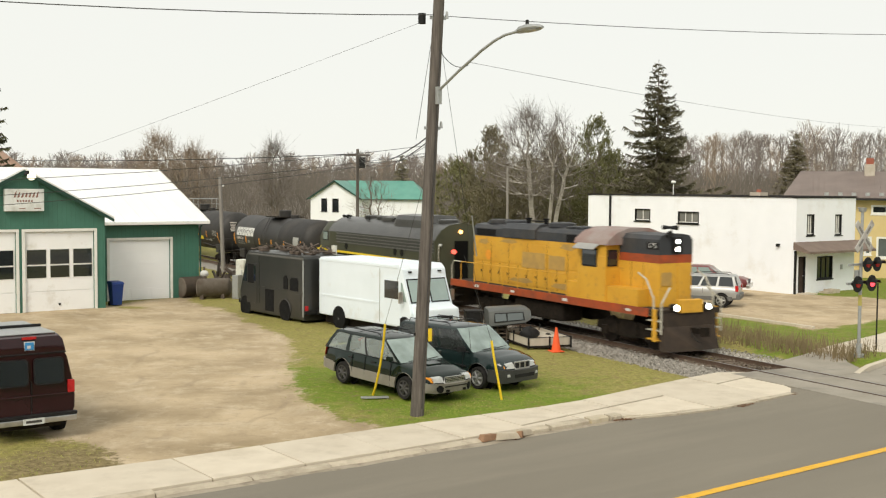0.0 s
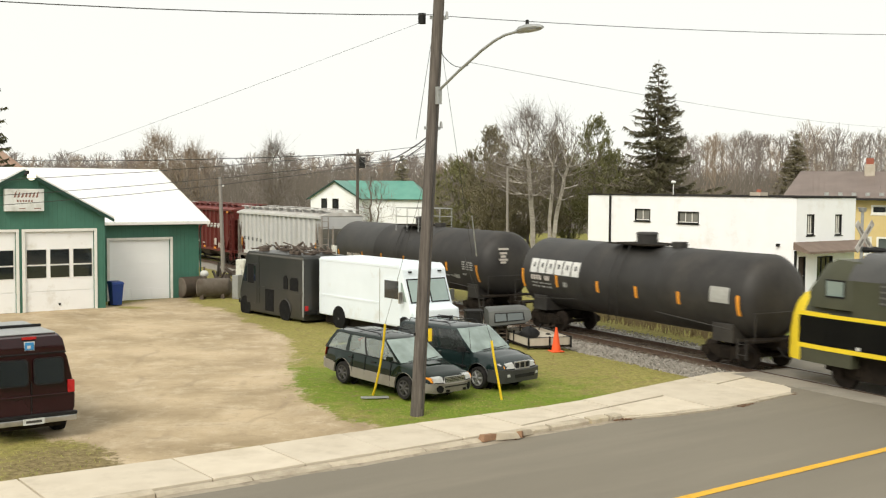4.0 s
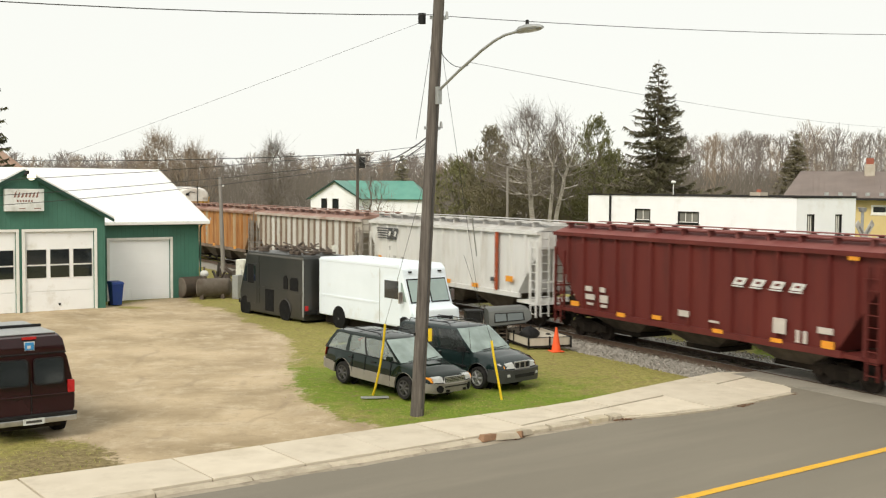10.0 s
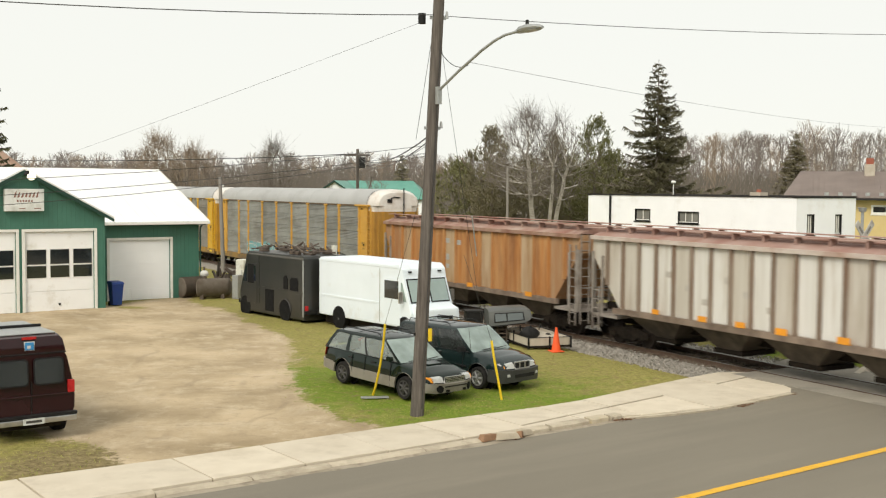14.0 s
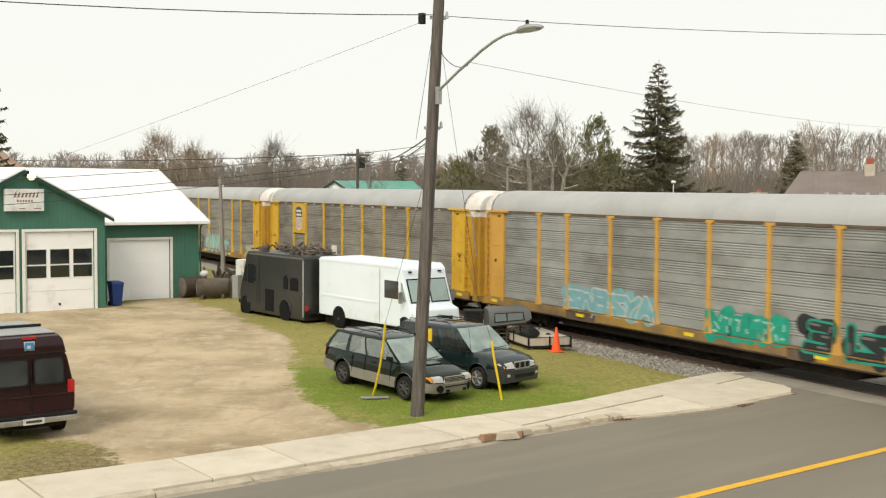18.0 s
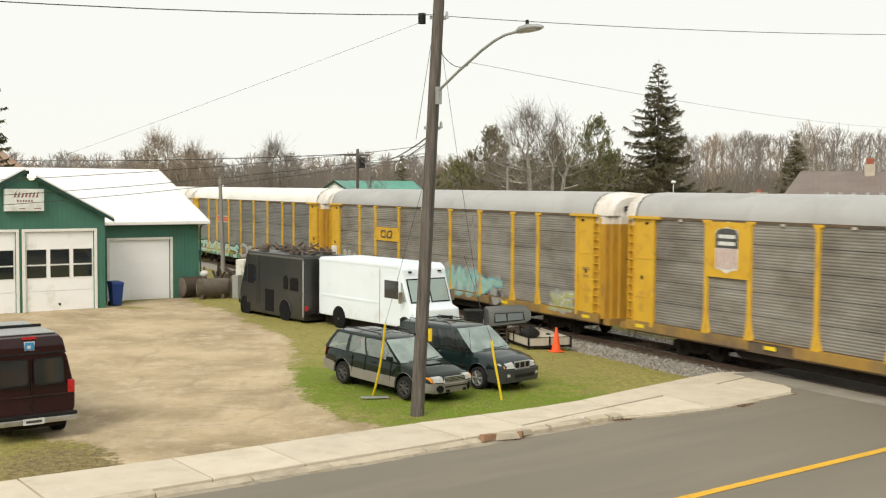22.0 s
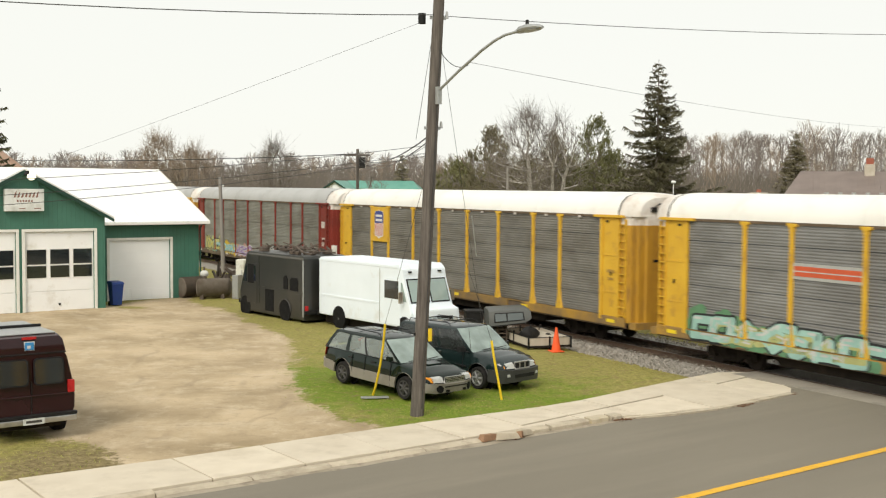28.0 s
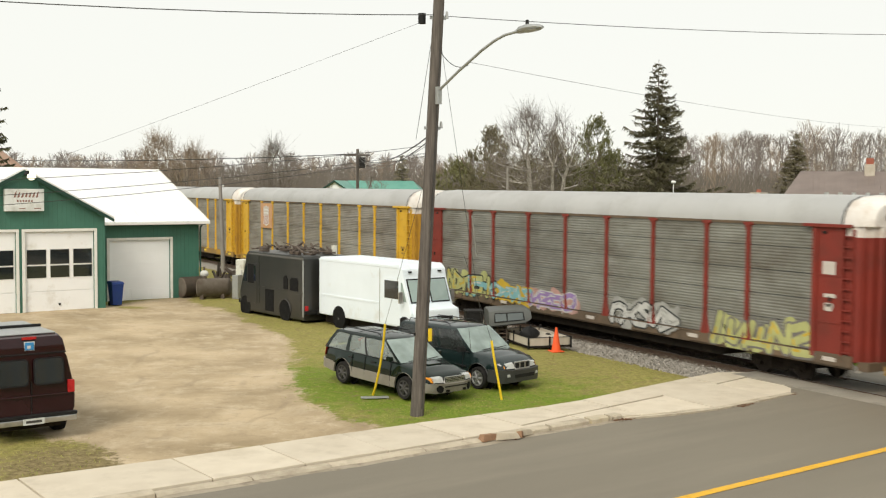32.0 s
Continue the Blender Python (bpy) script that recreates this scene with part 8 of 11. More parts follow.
def car_body(parent, st, paint, name="body", n=9):
    """A lower body lofted over stations (x, half width, sill height, belt height, crown): rounded shoulders, flat floor."""
    rings = []
    for x, hw, z0, z1, cr in st:
        ring = []
        for y, z in ((-0.9, z0), (-1.0, z0 + 0.1), (-1.02, z0 + (z1 - z0) * 0.45), (-1.0, z0 + (z1 - z0) * 0.78), (-0.95, z1 - 0.02), (-0.8, z1 + cr * 0.6), (-0.4, z1 + cr * 0.95), (0, z1 + cr)):
            ring.append((x, y * hw, z))
        ring += [(x, -p[1], p[2]) for p in reversed(ring[:-1])]
        rings.append(ring)
    return part(name, Shape().loft(rings), paint, parent, smooth=True)


def greenhouse(parent, lower, upper, zb, zt, wb, wt, paint, name="cabin"):
    """The cabin above the belt: (rear, front) x at the belt and at the roof; returns a function giving points on its near side."""
    xb0, xb1 = lower
    xt0, xt1 = upper
    rings = []
    for q in (0, 0.5, 0.88, 0.97, 1.0):
        a, b = xb0 + (xt0 - xb0) * q, xb1 + (xt1 - xb1) * q
        w = wb + (wt - wb) * q
        z = zb + (zt - zb) * (q if q < 0.9 else (0.965 if q < 0.99 else 1.0))
        if q >= 0.97:
            k = 0.06 if q < 0.99 else 0.2
            a, b, w = a + k, b - k, w - k
        rings.append([(a, -w, z), (b, -w, z), (b + 0.06, -w * 0.5, z), (b + 0.08, 0, z), (b + 0.06, w * 0.5, z), (b, w, z), (a, w, z), (a - 0.04, 0, z)])
    part(name, Shape().loft(rings), paint, parent, smooth=True)

    def side(u, v, k=-1):
        a, b = xb0 + (xt0 - xb0) * v, xb1 + (xt1 - xb1) * v
        return (a + (b - a) * u, k * (wb + (wt - wb) * v + 0.004), zb + (zt - zb) * v)
    return side


def side_glass(parent, side, spans, v0=0.1, v1=0.84, glass=None):
    for k in (-1, 1):
        for a, b, c, d in spans:
            q = [side(a, v0, k), side(b, v0, k), side(d, v1, k), side(c, v1, k)]
            part("side_window", Shape().slab(q, 0.008 if k < 0 else -0.008), glass or car_glass, parent)


def eased(rows, x):
    """Values of a table (x, a, b, ...) at x, eased from row to row."""
    if x <= rows[0][0]:
        return rows[0][1:]
    for p, q in zip(rows, rows[1:]):
        if x <= q[0]:
            f = (x - p[0]) / (q[0] - p[0])
            f = f * 0.5 + 0.5 * f * f * (3 - 2 * f)
            return tuple(a + (b - a) * f for a, b in zip(p[1:], q[1:]))
    return rows[-1][1:]


def shell_stations(x0, x1, axles, arch):
    xs = [x0 + (x1 - x0) * i / 44 for i in range(45)]
    for xw in axles:
        xs = [x for x in xs if abs(x - xw) > arch * 1.02] + [xw + arch * math.cos(math.pi * i / 16) for i in range(17)] + [xw - arch * 1.015, xw + arch * 1.015]
    return sorted(xs)


def arch_edge(x, sill, axles, arch, wz):
    """The lower edge of a car's side, lifted round over each wheel."""
    for xw in axles:
        if abs(x - xw) < arch:
            return max(sill, wz + math.sqrt(arch * arch - (x - xw) ** 2))
    return sill


def car_shell(parent, rows, axles, arch, wz, paint, clad=None, clad_top=0.58):
    """A body with open wheel arches, over a table (x, half width, sill, waist, top, crown)."""
    xs = shell_stations(rows[0][0], rows[-1][0], axles, arch)
    rings, strip = [], []
    for x in xs:
        hw, z0, zm, z1, cr = eased(rows, x)
        lo = arch_edge(x, z0, axles, arch, wz)
        zm = max(zm, lo + 0.04)
        z1 = max(z1, zm + 0.03)
        pts = [(-0.2, lo), (-0.86, lo), (-0.975, lo + 0.005), (-0.99, lo + 0.025), (-1.012, lo + (zm - lo) * 0.5), (-1.0, zm), (-0.975, zm + (z1 - zm) * 0.6), (-0.945, z1 - 0.012), (-0.88, z1 + cr * 0.35), (-0.62, z1 + cr * 0.72), (-0.3, z1 + cr * 0.95), (0, z1 + cr)]
        ring = [(x, y * hw, z) for y, z in pts]
        rings.append(ring + [(p[0], -p[1], p[2]) for p in reversed(ring[:-1])])
        top = max(lo + 0.022, min(clad_top, zm + 0.04))
        strip.append([(x, hw * 0.97, lo), (x, hw * 1.012 + 0.012, lo + 0.012), (x, hw * 1.012 + 0.014, lo + (top - lo) * 0.5), (x, hw * 1.004 + 0.012, top - 0.008), (x, hw * 0.99, top)])
    part("body", Shape().loft(rings), paint, parent, smooth=True)
    if clad:
        for k in (-1, 1):
            part("lower_cladding", Shape().loft([[(p[0], k * p[1], p[2]) for p in r] for r in strip], closed=False, caps=False), clad, parent, smooth=True)
    for xw in axles:
        hw = eased(rows, xw)[0]
        for k in (-1, 1):
            part("wheel_well", Shape().disc((xw, k * (hw - 0.3), wz), (0, 1, 0), arch * 1.02, 0.02, 24), black_parts_shade, parent)


def cabin_frame(parent, lower, upper, zb, zt, wb, wt, paint, uprights, glass, screen, rear=None, crown=0.03):
    """A hollow cabin: roof, pillars, panes in the gaps, seats and dashboard inside. Uprights: (u at the belt, u at the roof, width)."""
    xb0, xb1 = lower
    xt0, xt1 = upper

    def side(u, v, k=-1, out=0.0):
        a, b = xb0 + (xt0 - xb0) * v, xb1 + (xt1 - xb1) * v
        bow = 0.028 * math.sin(math.pi * v)
        return (a + (b - a) * u, k * (wb + (wt - wb) * v + bow + out), zb + (zt - zb) * v)
    rings = []
    for v, inset, dz in ((0.85, 0.0, 0), (0.92, 0.012, 0), (0.965, 0.05, 0), (0.99, 0.14, 0), (1.0, 0.3, crown * 0.5), (1.0, 0.52, crown)):
        a, b = side(0, v), side(1, v)
        w = -a[1] - inset
        x0, x1 = a[0] + inset * 0.8, b[0] - inset * 0.9
        z = a[2] + dz
        rings.append([(x0, -w, z), (x0 + (x1 - x0) * 0.5, -w - 0.012, z), (x1, -w, z), (x1 + 0.05, -w * 0.5, z + 0.008), (x1 + 0.065, 0, z + 0.01), (x1 + 0.05, w * 0.5, z + 0.008), (x1, w, z), (x0 + (x1 - x0) * 0.5, w + 0.012, z), (x0, w, z), (x0 - 0.03, 0, z + 0.006)])
    part("roof", Shape().loft(rings), paint, parent, smooth=True)
    vs = [0.0, 0.2, 0.4, 0.6, 0.8, 0.9]
    for k in (-1, 1):
        for ub, ut, wd in uprights:
            sh = Shape()
            ln = xb1 - xb0
            rows = []
            for v in vs:
                u = ub + (ut - ub) * v
                h = wd / 2 / ln
                p, q = side(u - h, v, k, 0.004), side(u + h, v, k, 0.004)
                i, j = side(u + h, v, k, -0.05), side(u - h, v, k, -0.05)
                rows.append([p, q, i, j])
            part("pillar", sh.loft(rows), paint if wd > 0.07 else black_trim, parent, smooth=True)
        for (ub, ut, wd), (vb, vt, we) in zip(uprights, uprights[1:]):
            ln = xb1 - xb0
            rows = []
            for v in vs:
                a = ub + (ut - ub) * v + wd / 2 / ln
                b = vb + (vt - vb) * v - we / 2 / ln
                rows.append([side(a, v, k, -0.012), side(b, v, k, -0.012)])
            part("side_window", Shape().loft(rows, closed=False, caps=False), glass, parent, smooth=True)
        part("belt_moulding", Shape().path([side(0.02, 0.02, k, 0.008), side(0.5, 0.02, k, 0.012), side(0.98, 0.02, k, 0.008)], 0.014, 6), black_trim, parent)
    for nm, u, d, m in (("windscreen", 1, 1, screen), ("rear_window", 0, -1, rear or glass)):
        rows = []
        for v in vs:
            p = side(u, v, -1, -0.02)
            w = -p[1]
            rows.append([(p[0] + d * 0.065 * (1 - q * q), q * w, p[2] + 0.012) for q in (-1, -0.7, -0.35, 0, 0.35, 0.7, 1)])
        part(nm, Shape().loft(rows, closed=False, caps=False), m, parent, smooth=True)
    part("cabin_floor", Shape().box(xb0 + 0.1, -wb + 0.06, zb - 0.05, xb1 - 0.35, wb - 0.06, zb + 0.02), dash_black, parent)
    part("dashboard", Shape().loft([[(x, y, z) for y, z in ((-wb + 0.08, zb - 0.02), (-wb + 0.1, zb + h), (wb - 0.1, zb + h), (wb - 0.08, zb - 0.02))] for x, h in ((xb1 - 0.75, 0.06), (xb1 - 0.35, 0.08), (xb1 - 0.02, 0.015))]), dash_black, parent)
    for x in (xb1 - 1.55, xb1 - 2.4):
        for y in (-0.37, 0.37):
            st = part("seat", Shape().loft([[(x + 0.02, y - 0.23, zb - 0.05), (x + 0.02, y + 0.23, zb - 0.05), (x - 0.1, y + 0.23, zb - 0.05), (x - 0.1, y - 0.23, zb - 0.05)], [(x - 0.06, y - 0.21, zb + 0.22), (x - 0.06, y + 0.21, zb + 0.22), (x - 0.18, y + 0.21, zb + 0.22), (x - 0.18, y - 0.21, zb + 0.22)]]), seat_cloth, parent, bevel=0.03)
            part("headrest", Shape().box(x - 0.17, y - 0.12, zb + 0.25, x - 0.08, y + 0.12, zb + 0.42), seat_cloth, st, bevel=0.03)
    part("steering_wheel", Shape().ring((xb1 - 0.95, 0.37, zb + 0.06), (-0.8, 0, 0.5), 0.18, 0.016, 18, 5), dash_black, parent)
    return side


def wagon(m, s=1.0):
    """The estate car with two-tone sides."""
    r = thing("estate_car", "dark green estate car with beige lower sides and roof rails", "car", at=m)
    L = 2.36
    rows = [(-L, 0.66, 0.46, 0.56, 0.74, 0.02), (-L + 0.04, 0.75, 0.4, 0.6, 0.86, 0.03), (-L + 0.16, 0.81, 0.33, 0.64, 0.92, 0.03), (-1.7, 0.855, 0.28, 0.68, 0.95, 0.02), (-0.6, 0.87, 0.26, 0.68, 0.95, 0.02), (0.7, 0.87, 0.26, 0.67, 0.93, 0.03), (1.1, 0.865, 0.26, 0.66, 0.9, 0.06), (1.7, 0.845, 0.27, 0.63, 0.82, 0.08), (2.1, 0.8, 0.3, 0.6, 0.73, 0.07), (2.28, 0.73, 0.33, 0.55, 0.66, 0.05), (L, 0.6, 0.38, 0.5, 0.58, 0.02)]
    axles = (-1.32, 1.36)
    car_shell(r, rows, axles, 0.39, 0.33, paint_green, paint_gold, 0.56)
    cabin_frame(r, (-2.27, 1.1), (-1.86, 0.22), 0.93, 1.5, 0.79, 0.62, paint_green, [(0.025, 0.03, 0.12), (0.315, 0.315, 0.13), (0.575, 0.6, 0.06), (0.985, 0.99, 0.075)], veiled_glass, screen_glass)
    for k in (-1, 1):
        part("roof_rail", Shape().path([(-1.72, k * 0.55, 1.48), (-1.62, k * 0.55, 1.575), (-0.9, k * 0.56, 1.585), (-0.1, k * 0.55, 1.575), (0.0, k * 0.55, 1.48)], 0.016, 6), black_trim, r)
        hl = part("headlamp", Shape().loft([[(2.0, k * 0.4, 0.58), (2.0, k * 0.72, 0.58), (1.98, k * 0.74, 0.735), (2.0, k * 0.4, 0.735)], [(2.38, k * 0.4, 0.575), (2.3, k * 0.665, 0.575), (2.22, k * 0.68, 0.72), (2.28, k * 0.4, 0.73)], [(2.415, k * 0.4, 0.595), (2.335, k * 0.66, 0.595), (2.28, k * 0.665, 0.69), (2.355, k * 0.4, 0.7)]]), lens_clear, r, smooth=True)
        part("indicator", Shape().loft([[(1.98, k * 0.72, 0.59), (2.29, k * 0.67, 0.58), (2.22, k * 0.68, 0.71), (1.98, k * 0.74, 0.73)], [(1.98, k * 0.83, 0.6), (2.32, k * 0.7, 0.595), (2.26, k * 0.71, 0.7), (1.96, k * 0.83, 0.72)]]), lens_amber, hl)
        part("tail_lamp", Shape().loft([[(-L - 0.01, k * 0.5, 0.7), (-L - 0.01, k * 0.67, 0.7), (-L + 0.03, k * 0.68, 0.92), (-L + 0.03, k * 0.5, 0.92)], [(-L + 0.12, k * 0.5, 0.7), (-L + 0.16, k * 0.835, 0.7), (-L + 0.2, k * 0.82, 0.93), (-L + 0.2, k * 0.5, 0.93)]]), lens_red, r)
        part("fog_lamp_hole", Shape().disc((2.375, k * 0.5, 0.42), (1, k * 0.4, 0), 0.1, 0.07, 16), black_parts_shade, r)
        part("door_mirror", Shape().loft([[(0.78, k * 0.84, 0.97), (0.88, k * 0.84, 0.97), (0.86, k * 0.84, 1.08), (0.78, k * 0.84, 1.08)], [(0.74, k * 1.0, 0.96), (0.84, k * 0.98, 0.96), (0.83, k * 0.98, 1.1), (0.74, k * 1.0, 1.1)]]), paint_green, r, bevel=0.02)
        for x in (-0.95, 0.05):
            part("door_handle", Shape().box(x - 0.08, min(k * 0.86, k * 0.895), 0.8, x + 0.08, max(k * 0.86, k * 0.895), 0.84), black_trim, r, bevel=0.01)
        for x, zl in ((-0.95 + 0.06, 0.4), (-0.32, 0.28), (0.78, 0.28)):
            part("door_seam", Shape().box(x, min(k * 0.85, k * 0.893), zl, x + 0.012, max(k * 0.85, k * 0.893), 0.64), black_trim, r)
            part("door_seam", Shape().slab([(x, k * 0.882, 0.64), (x + 0.012, k * 0.882, 0.64), (x + 0.012, k * 0.838, 0.92), (x, k * 0.838, 0.92)], -0.012 * k), black_trim, r)
        for x in axles:
            road_wheel(r, x, k * 0.775, 0.315, k, mat_steel_wheel, 0.2, 7)
    part("front_bumper", Shape().loft([[(1.78, y * 1.02, z) for y, z in ((-0.85, 0.3), (0.85, 0.3), (0.85, 0.56), (-0.85, 0.56))], [(2.12, y, z) for y, z in ((-0.8, 0.3), (0.8, 0.3), (0.81, 0.57), (-0.81, 0.57))], [(2.33, y, z) for y, z in ((-0.66, 0.3), (0.66, 0.3), (0.68, 0.57), (-0.68, 0.57))], [(2.45, y, z) for y, z in ((-0.38, 0.32), (0.38, 0.32), (0.4, 0.56), (-0.4, 0.56))], [(2.48, y, z) for y, z in ((-0.2, 0.33), (0.2, 0.33), (0.2, 0.55), (-0.2, 0.55))]]), paint_gold, r, smooth=True)
    part("rear_bumper", Shape().loft([[(-1.75, y, z) for y, z in ((-0.865, 0.34), (0.865, 0.34), (0.865, 0.58), (-0.865, 0.58))], [(-2.2, y, z) for y, z in ((-0.83, 0.34), (0.83, 0.34), (0.83, 0.6), (-0.83, 0.6))], [(-2.4, y, z) for y, z in ((-0.72, 0.34), (0.72, 0.34), (0.72, 0.6), (-0.72, 0.6))], [(-2.46, y, z) for y, z in ((-0.45, 0.36), (0.45, 0.36), (0.45, 0.58), (-0.45, 0.58))]]), paint_gold, r, smooth=True)
    gr = part("grille", Shape().loft([[(2.2, y, z) for y, z in ((-0.37, 0.575), (0.37, 0.575), (0.34, 0.715), (-0.34, 0.715))], [(2.405, y, z) for y, z in ((-0.37, 0.575), (0.37, 0.575), (0.34, 0.7), (-0.34, 0.7))]]), black_trim, r, bevel=0.01)
    for z in (0.595, 0.635, 0.675):
        part("grille_bar", Shape().box(2.395, -0.34, z, 2.42, 0.34, z + 0.016), chrome, gr)
    part("grille_surround", Shape().path([(2.41, -0.38, 0.57), (2.41, 0.38, 0.57), (2.39, 0.35, 0.72), (2.39, -0.35, 0.72), (2.41, -0.38, 0.57)], 0.016, 6), chrome, gr)
    part("bumper_strip", Shape().box(2.46, -0.4, 0.47, 2.488, 0.4, 0.5), black_trim, r)
    part("lower_intake", Shape().box(2.3, -0.36, 0.335, 2.475, 0.36, 0.4), black_parts_shade, r)
    part("hood_scoop", Shape().loft([[(1.32, -0.26, 0.93), (1.32, 0.26, 0.93), (1.32, 0.26, 0.96), (1.32, -0.26, 0.96)], [(1.62, -0.24, 0.9), (1.62, 0.24, 0.9), (1.62, 0.24, 0.935), (1.62, -0.24, 0.935)]]), paint_green, r, bevel=0.01)
    part("wiper", Shape().path([(1.17, -0.55, 0.97), (1.12, 0.1, 1.0)], 0.011, 5).path([(1.17, 0.05, 0.97), (1.12, 0.55, 1.0)], 0.011, 5), black_trim, r)
    part("crossbar", Shape().path([(-1.25, -0.55, 1.585), (-1.25, 0.55, 1.585)], 0.012, 6).path([(-0.45, -0.55, 1.585), (-0.45, 0.55, 1.585)], 0.012, 6), black_trim, r)
    return r


mat_steel_wheel = mat("black_steel_wheel", (0.05, 0.048, 0.046), (0.09, 0.085, 0.08), scale=6, rough=0.5, metal=0.3)


def minivan(m):
    r = thing("minivan", "dark teal minivan with grey bumpers and roof rack", "car", at=m)
    L = 2.33
    rows = [(-L, 0.7, 0.5, 0.62, 0.9, 0.02), (-L + 0.06, 0.8, 0.42, 0.66, 0.99, 0.02), (-L + 0.3, 0.86, 0.34, 0.72, 1.04, 0.02), (-1.4, 0.885, 0.3, 0.74, 1.06, 0.02), (0.6, 0.89, 0.29, 0.74, 1.05, 0.03), (1.0, 0.885, 0.29, 0.74, 1.03, 0.07), (1.5, 0.87, 0.3, 0.72, 0.98, 0.1), (2.0, 0.835, 0.33, 0.68, 0.89, 0.09), (2.2, 0.78, 0.36, 0.64, 0.82, 0.07), (L, 0.66, 0.42, 0.58, 0.74, 0.03)]
    axles = (-1.42, 1.43)
    car_shell(r, rows, axles, 0.41, 0.35, paint_teal, paint_grey, 0.5)
    cabin_frame(r, (-2.28, 1.16), (-2.05, 0.28), 1.04, 1.73, 0.835, 0.68, paint_teal, [(0.025, 0.02, 0.12), (0.32, 0.32, 0.06), (0.6, 0.645, 0.085), (0.985, 0.99, 0.085)], smoked_glass, screen_glass)
    for k in (-1, 1):
        part("rub_strip", Shape().box(-1.0, min(k * 0.885, k * 0.92), 0.6, 0.98, max(k * 0.885, k * 0.92), 0.66), black_trim, r, bevel=0.01)
        part("roof_rail", Shape().path([(-1.85, k * 0.6, 1.71), (-1.78, k * 0.6, 1.8), (-0.1, k * 0.6, 1.8), (0.0, k * 0.6, 1.72)], 0.015, 6), black_trim, r)
        hl = part("headlamp", Shape().loft([[(2.0, k * 0.33, 0.66), (2.0, k * 0.7, 0.66), (1.98, k * 0.72, 0.84), (2.0, k * 0.33, 0.86)], [(2.36, k * 0.33, 0.66), (2.31, k * 0.62, 0.66), (2.25, k * 0.63, 0.82), (2.29, k * 0.33, 0.84)], [(2.4, k * 0.33, 0.68), (2.345, k * 0.61, 0.68), (2.3, k * 0.615, 0.8), (2.345, k * 0.33, 0.81)]]), lens_clear, r, smooth=True)
        part("indicator", Shape().loft([[(1.96, k * 0.72, 0.67), (2.31, k * 0.62, 0.67), (2.25, k * 0.63, 0.81), (1.96, k * 0.74, 0.83)], [(2.06, k * 0.82, 0.69), (2.33, k * 0.66, 0.69), (2.28, k * 0.67, 0.77), (2.06, k * 0.82, 0.78)]]), lens_amber, hl)
        part("tail_lamp", Shape().box(-L - 0.01, min(k * 0.62, k * 0.8), 0.8, -L + 0.15, max(k * 0.62, k * 0.8), 1.25), lens_red, r, bevel=0.02)
        part("door_mirror", Shape().loft([[(0.84, k * 0.87, 1.06), (0.96, k * 0.87, 1.06), (0.95, k * 0.87, 1.18), (0.84, k * 0.87, 1.18)], [(0.78, k * 1.09, 1.04), (0.9, k * 1.06, 1.04), (0.9, k * 1.06, 1.22), (0.78, k * 1.09, 1.22)]]), black_trim, r, bevel=0.025)
        for x in (-0.42, 0.82):
            part("door_seam", Shape().box(x, min(k * 0.87, k * 0.908), 0.36, x + 0.012, max(k * 0.87, k * 0.908), 0.74), black_trim, r)
            part("door_seam", Shape().slab([(x, k * 0.893, 0.74), (x + 0.012, k * 0.893, 0.74), (x + 0.012, k * 0.856, 1.03), (x, k * 0.856, 1.03)], -0.012 * k), black_trim, r)
        part("door_handle", Shape().box(-0.36, min(k * 0.87, k * 0.905), 0.88, -0.2, max(k * 0.87, k * 0.905), 0.93), black_trim, r, bevel=0.01)
        for x in axles:
            road_wheel(r, x, k * 0.79, 0.335, k, alloy, 0.21, 6)
        part("fog_lamp", Shape().box(L - 0.02, min(k * 0.5, k * 0.64), 0.45, L + 0.1, max(k * 0.5, k * 0.64), 0.53), lens_clear, r, bevel=0.015)
    part("front_bumper", Shape().loft([[(1.84, y, z) for y, z in ((-0.885, 0.28), (0.885, 0.28), (0.885, 0.64), (-0.885, 0.64))], [(2.14, y, z) for y, z in ((-0.84, 0.27), (0.84, 0.27), (0.86, 0.65), (-0.86, 0.65))], [(2.37, y, z) for y, z in ((-0.7, 0.27), (0.7, 0.27), (0.73, 0.65), (-0.73, 0.65))], [(2.47, y, z) for y, z in ((-0.42, 0.29), (0.42, 0.29), (0.43, 0.64), (-0.43, 0.64))], [(2.5, y, z) for y, z in ((-0.2, 0.3), (0.2, 0.3), (0.2, 0.63), (-0.2, 0.63))]]), bumper_dark, r, smooth=True)
    part("rear_bumper", Shape().box(-L - 0.1, -0.84, 0.38, -L + 0.3, 0.84, 0.66), paint_grey, r, bevel=0.06)
    gr = part("grille", Shape().loft([[(2.2, y, z) for y, z in ((-0.3, 0.66), (0.3, 0.66), (0.31, 0.85), (-0.31, 0.85))], [(2.385, y, z) for y, z in ((-0.3, 0.66), (0.3, 0.66), (0.3, 0.83), (-0.3, 0.83))]]), black_trim, r, bevel=0.015)
    part("grille_surround", Shape().path([(2.395, -0.31, 0.655), (2.395, 0.31, 0.655), (2.37, 0.32, 0.85), (2.37, -0.32, 0.85), (2.395, -0.31, 0.655)], 0.024, 6), chrome, gr)
    for y in (-0.11, 0.11):
        part("grille_bar", Shape().box(2.375, y - 0.02, 0.67, 2.4, y + 0.02, 0.84), chrome, gr)
    part("lower_intake", Shape().box(L + 0.03, -0.4, 0.42, L + 0.175, 0.4, 0.52), black_trim, r)
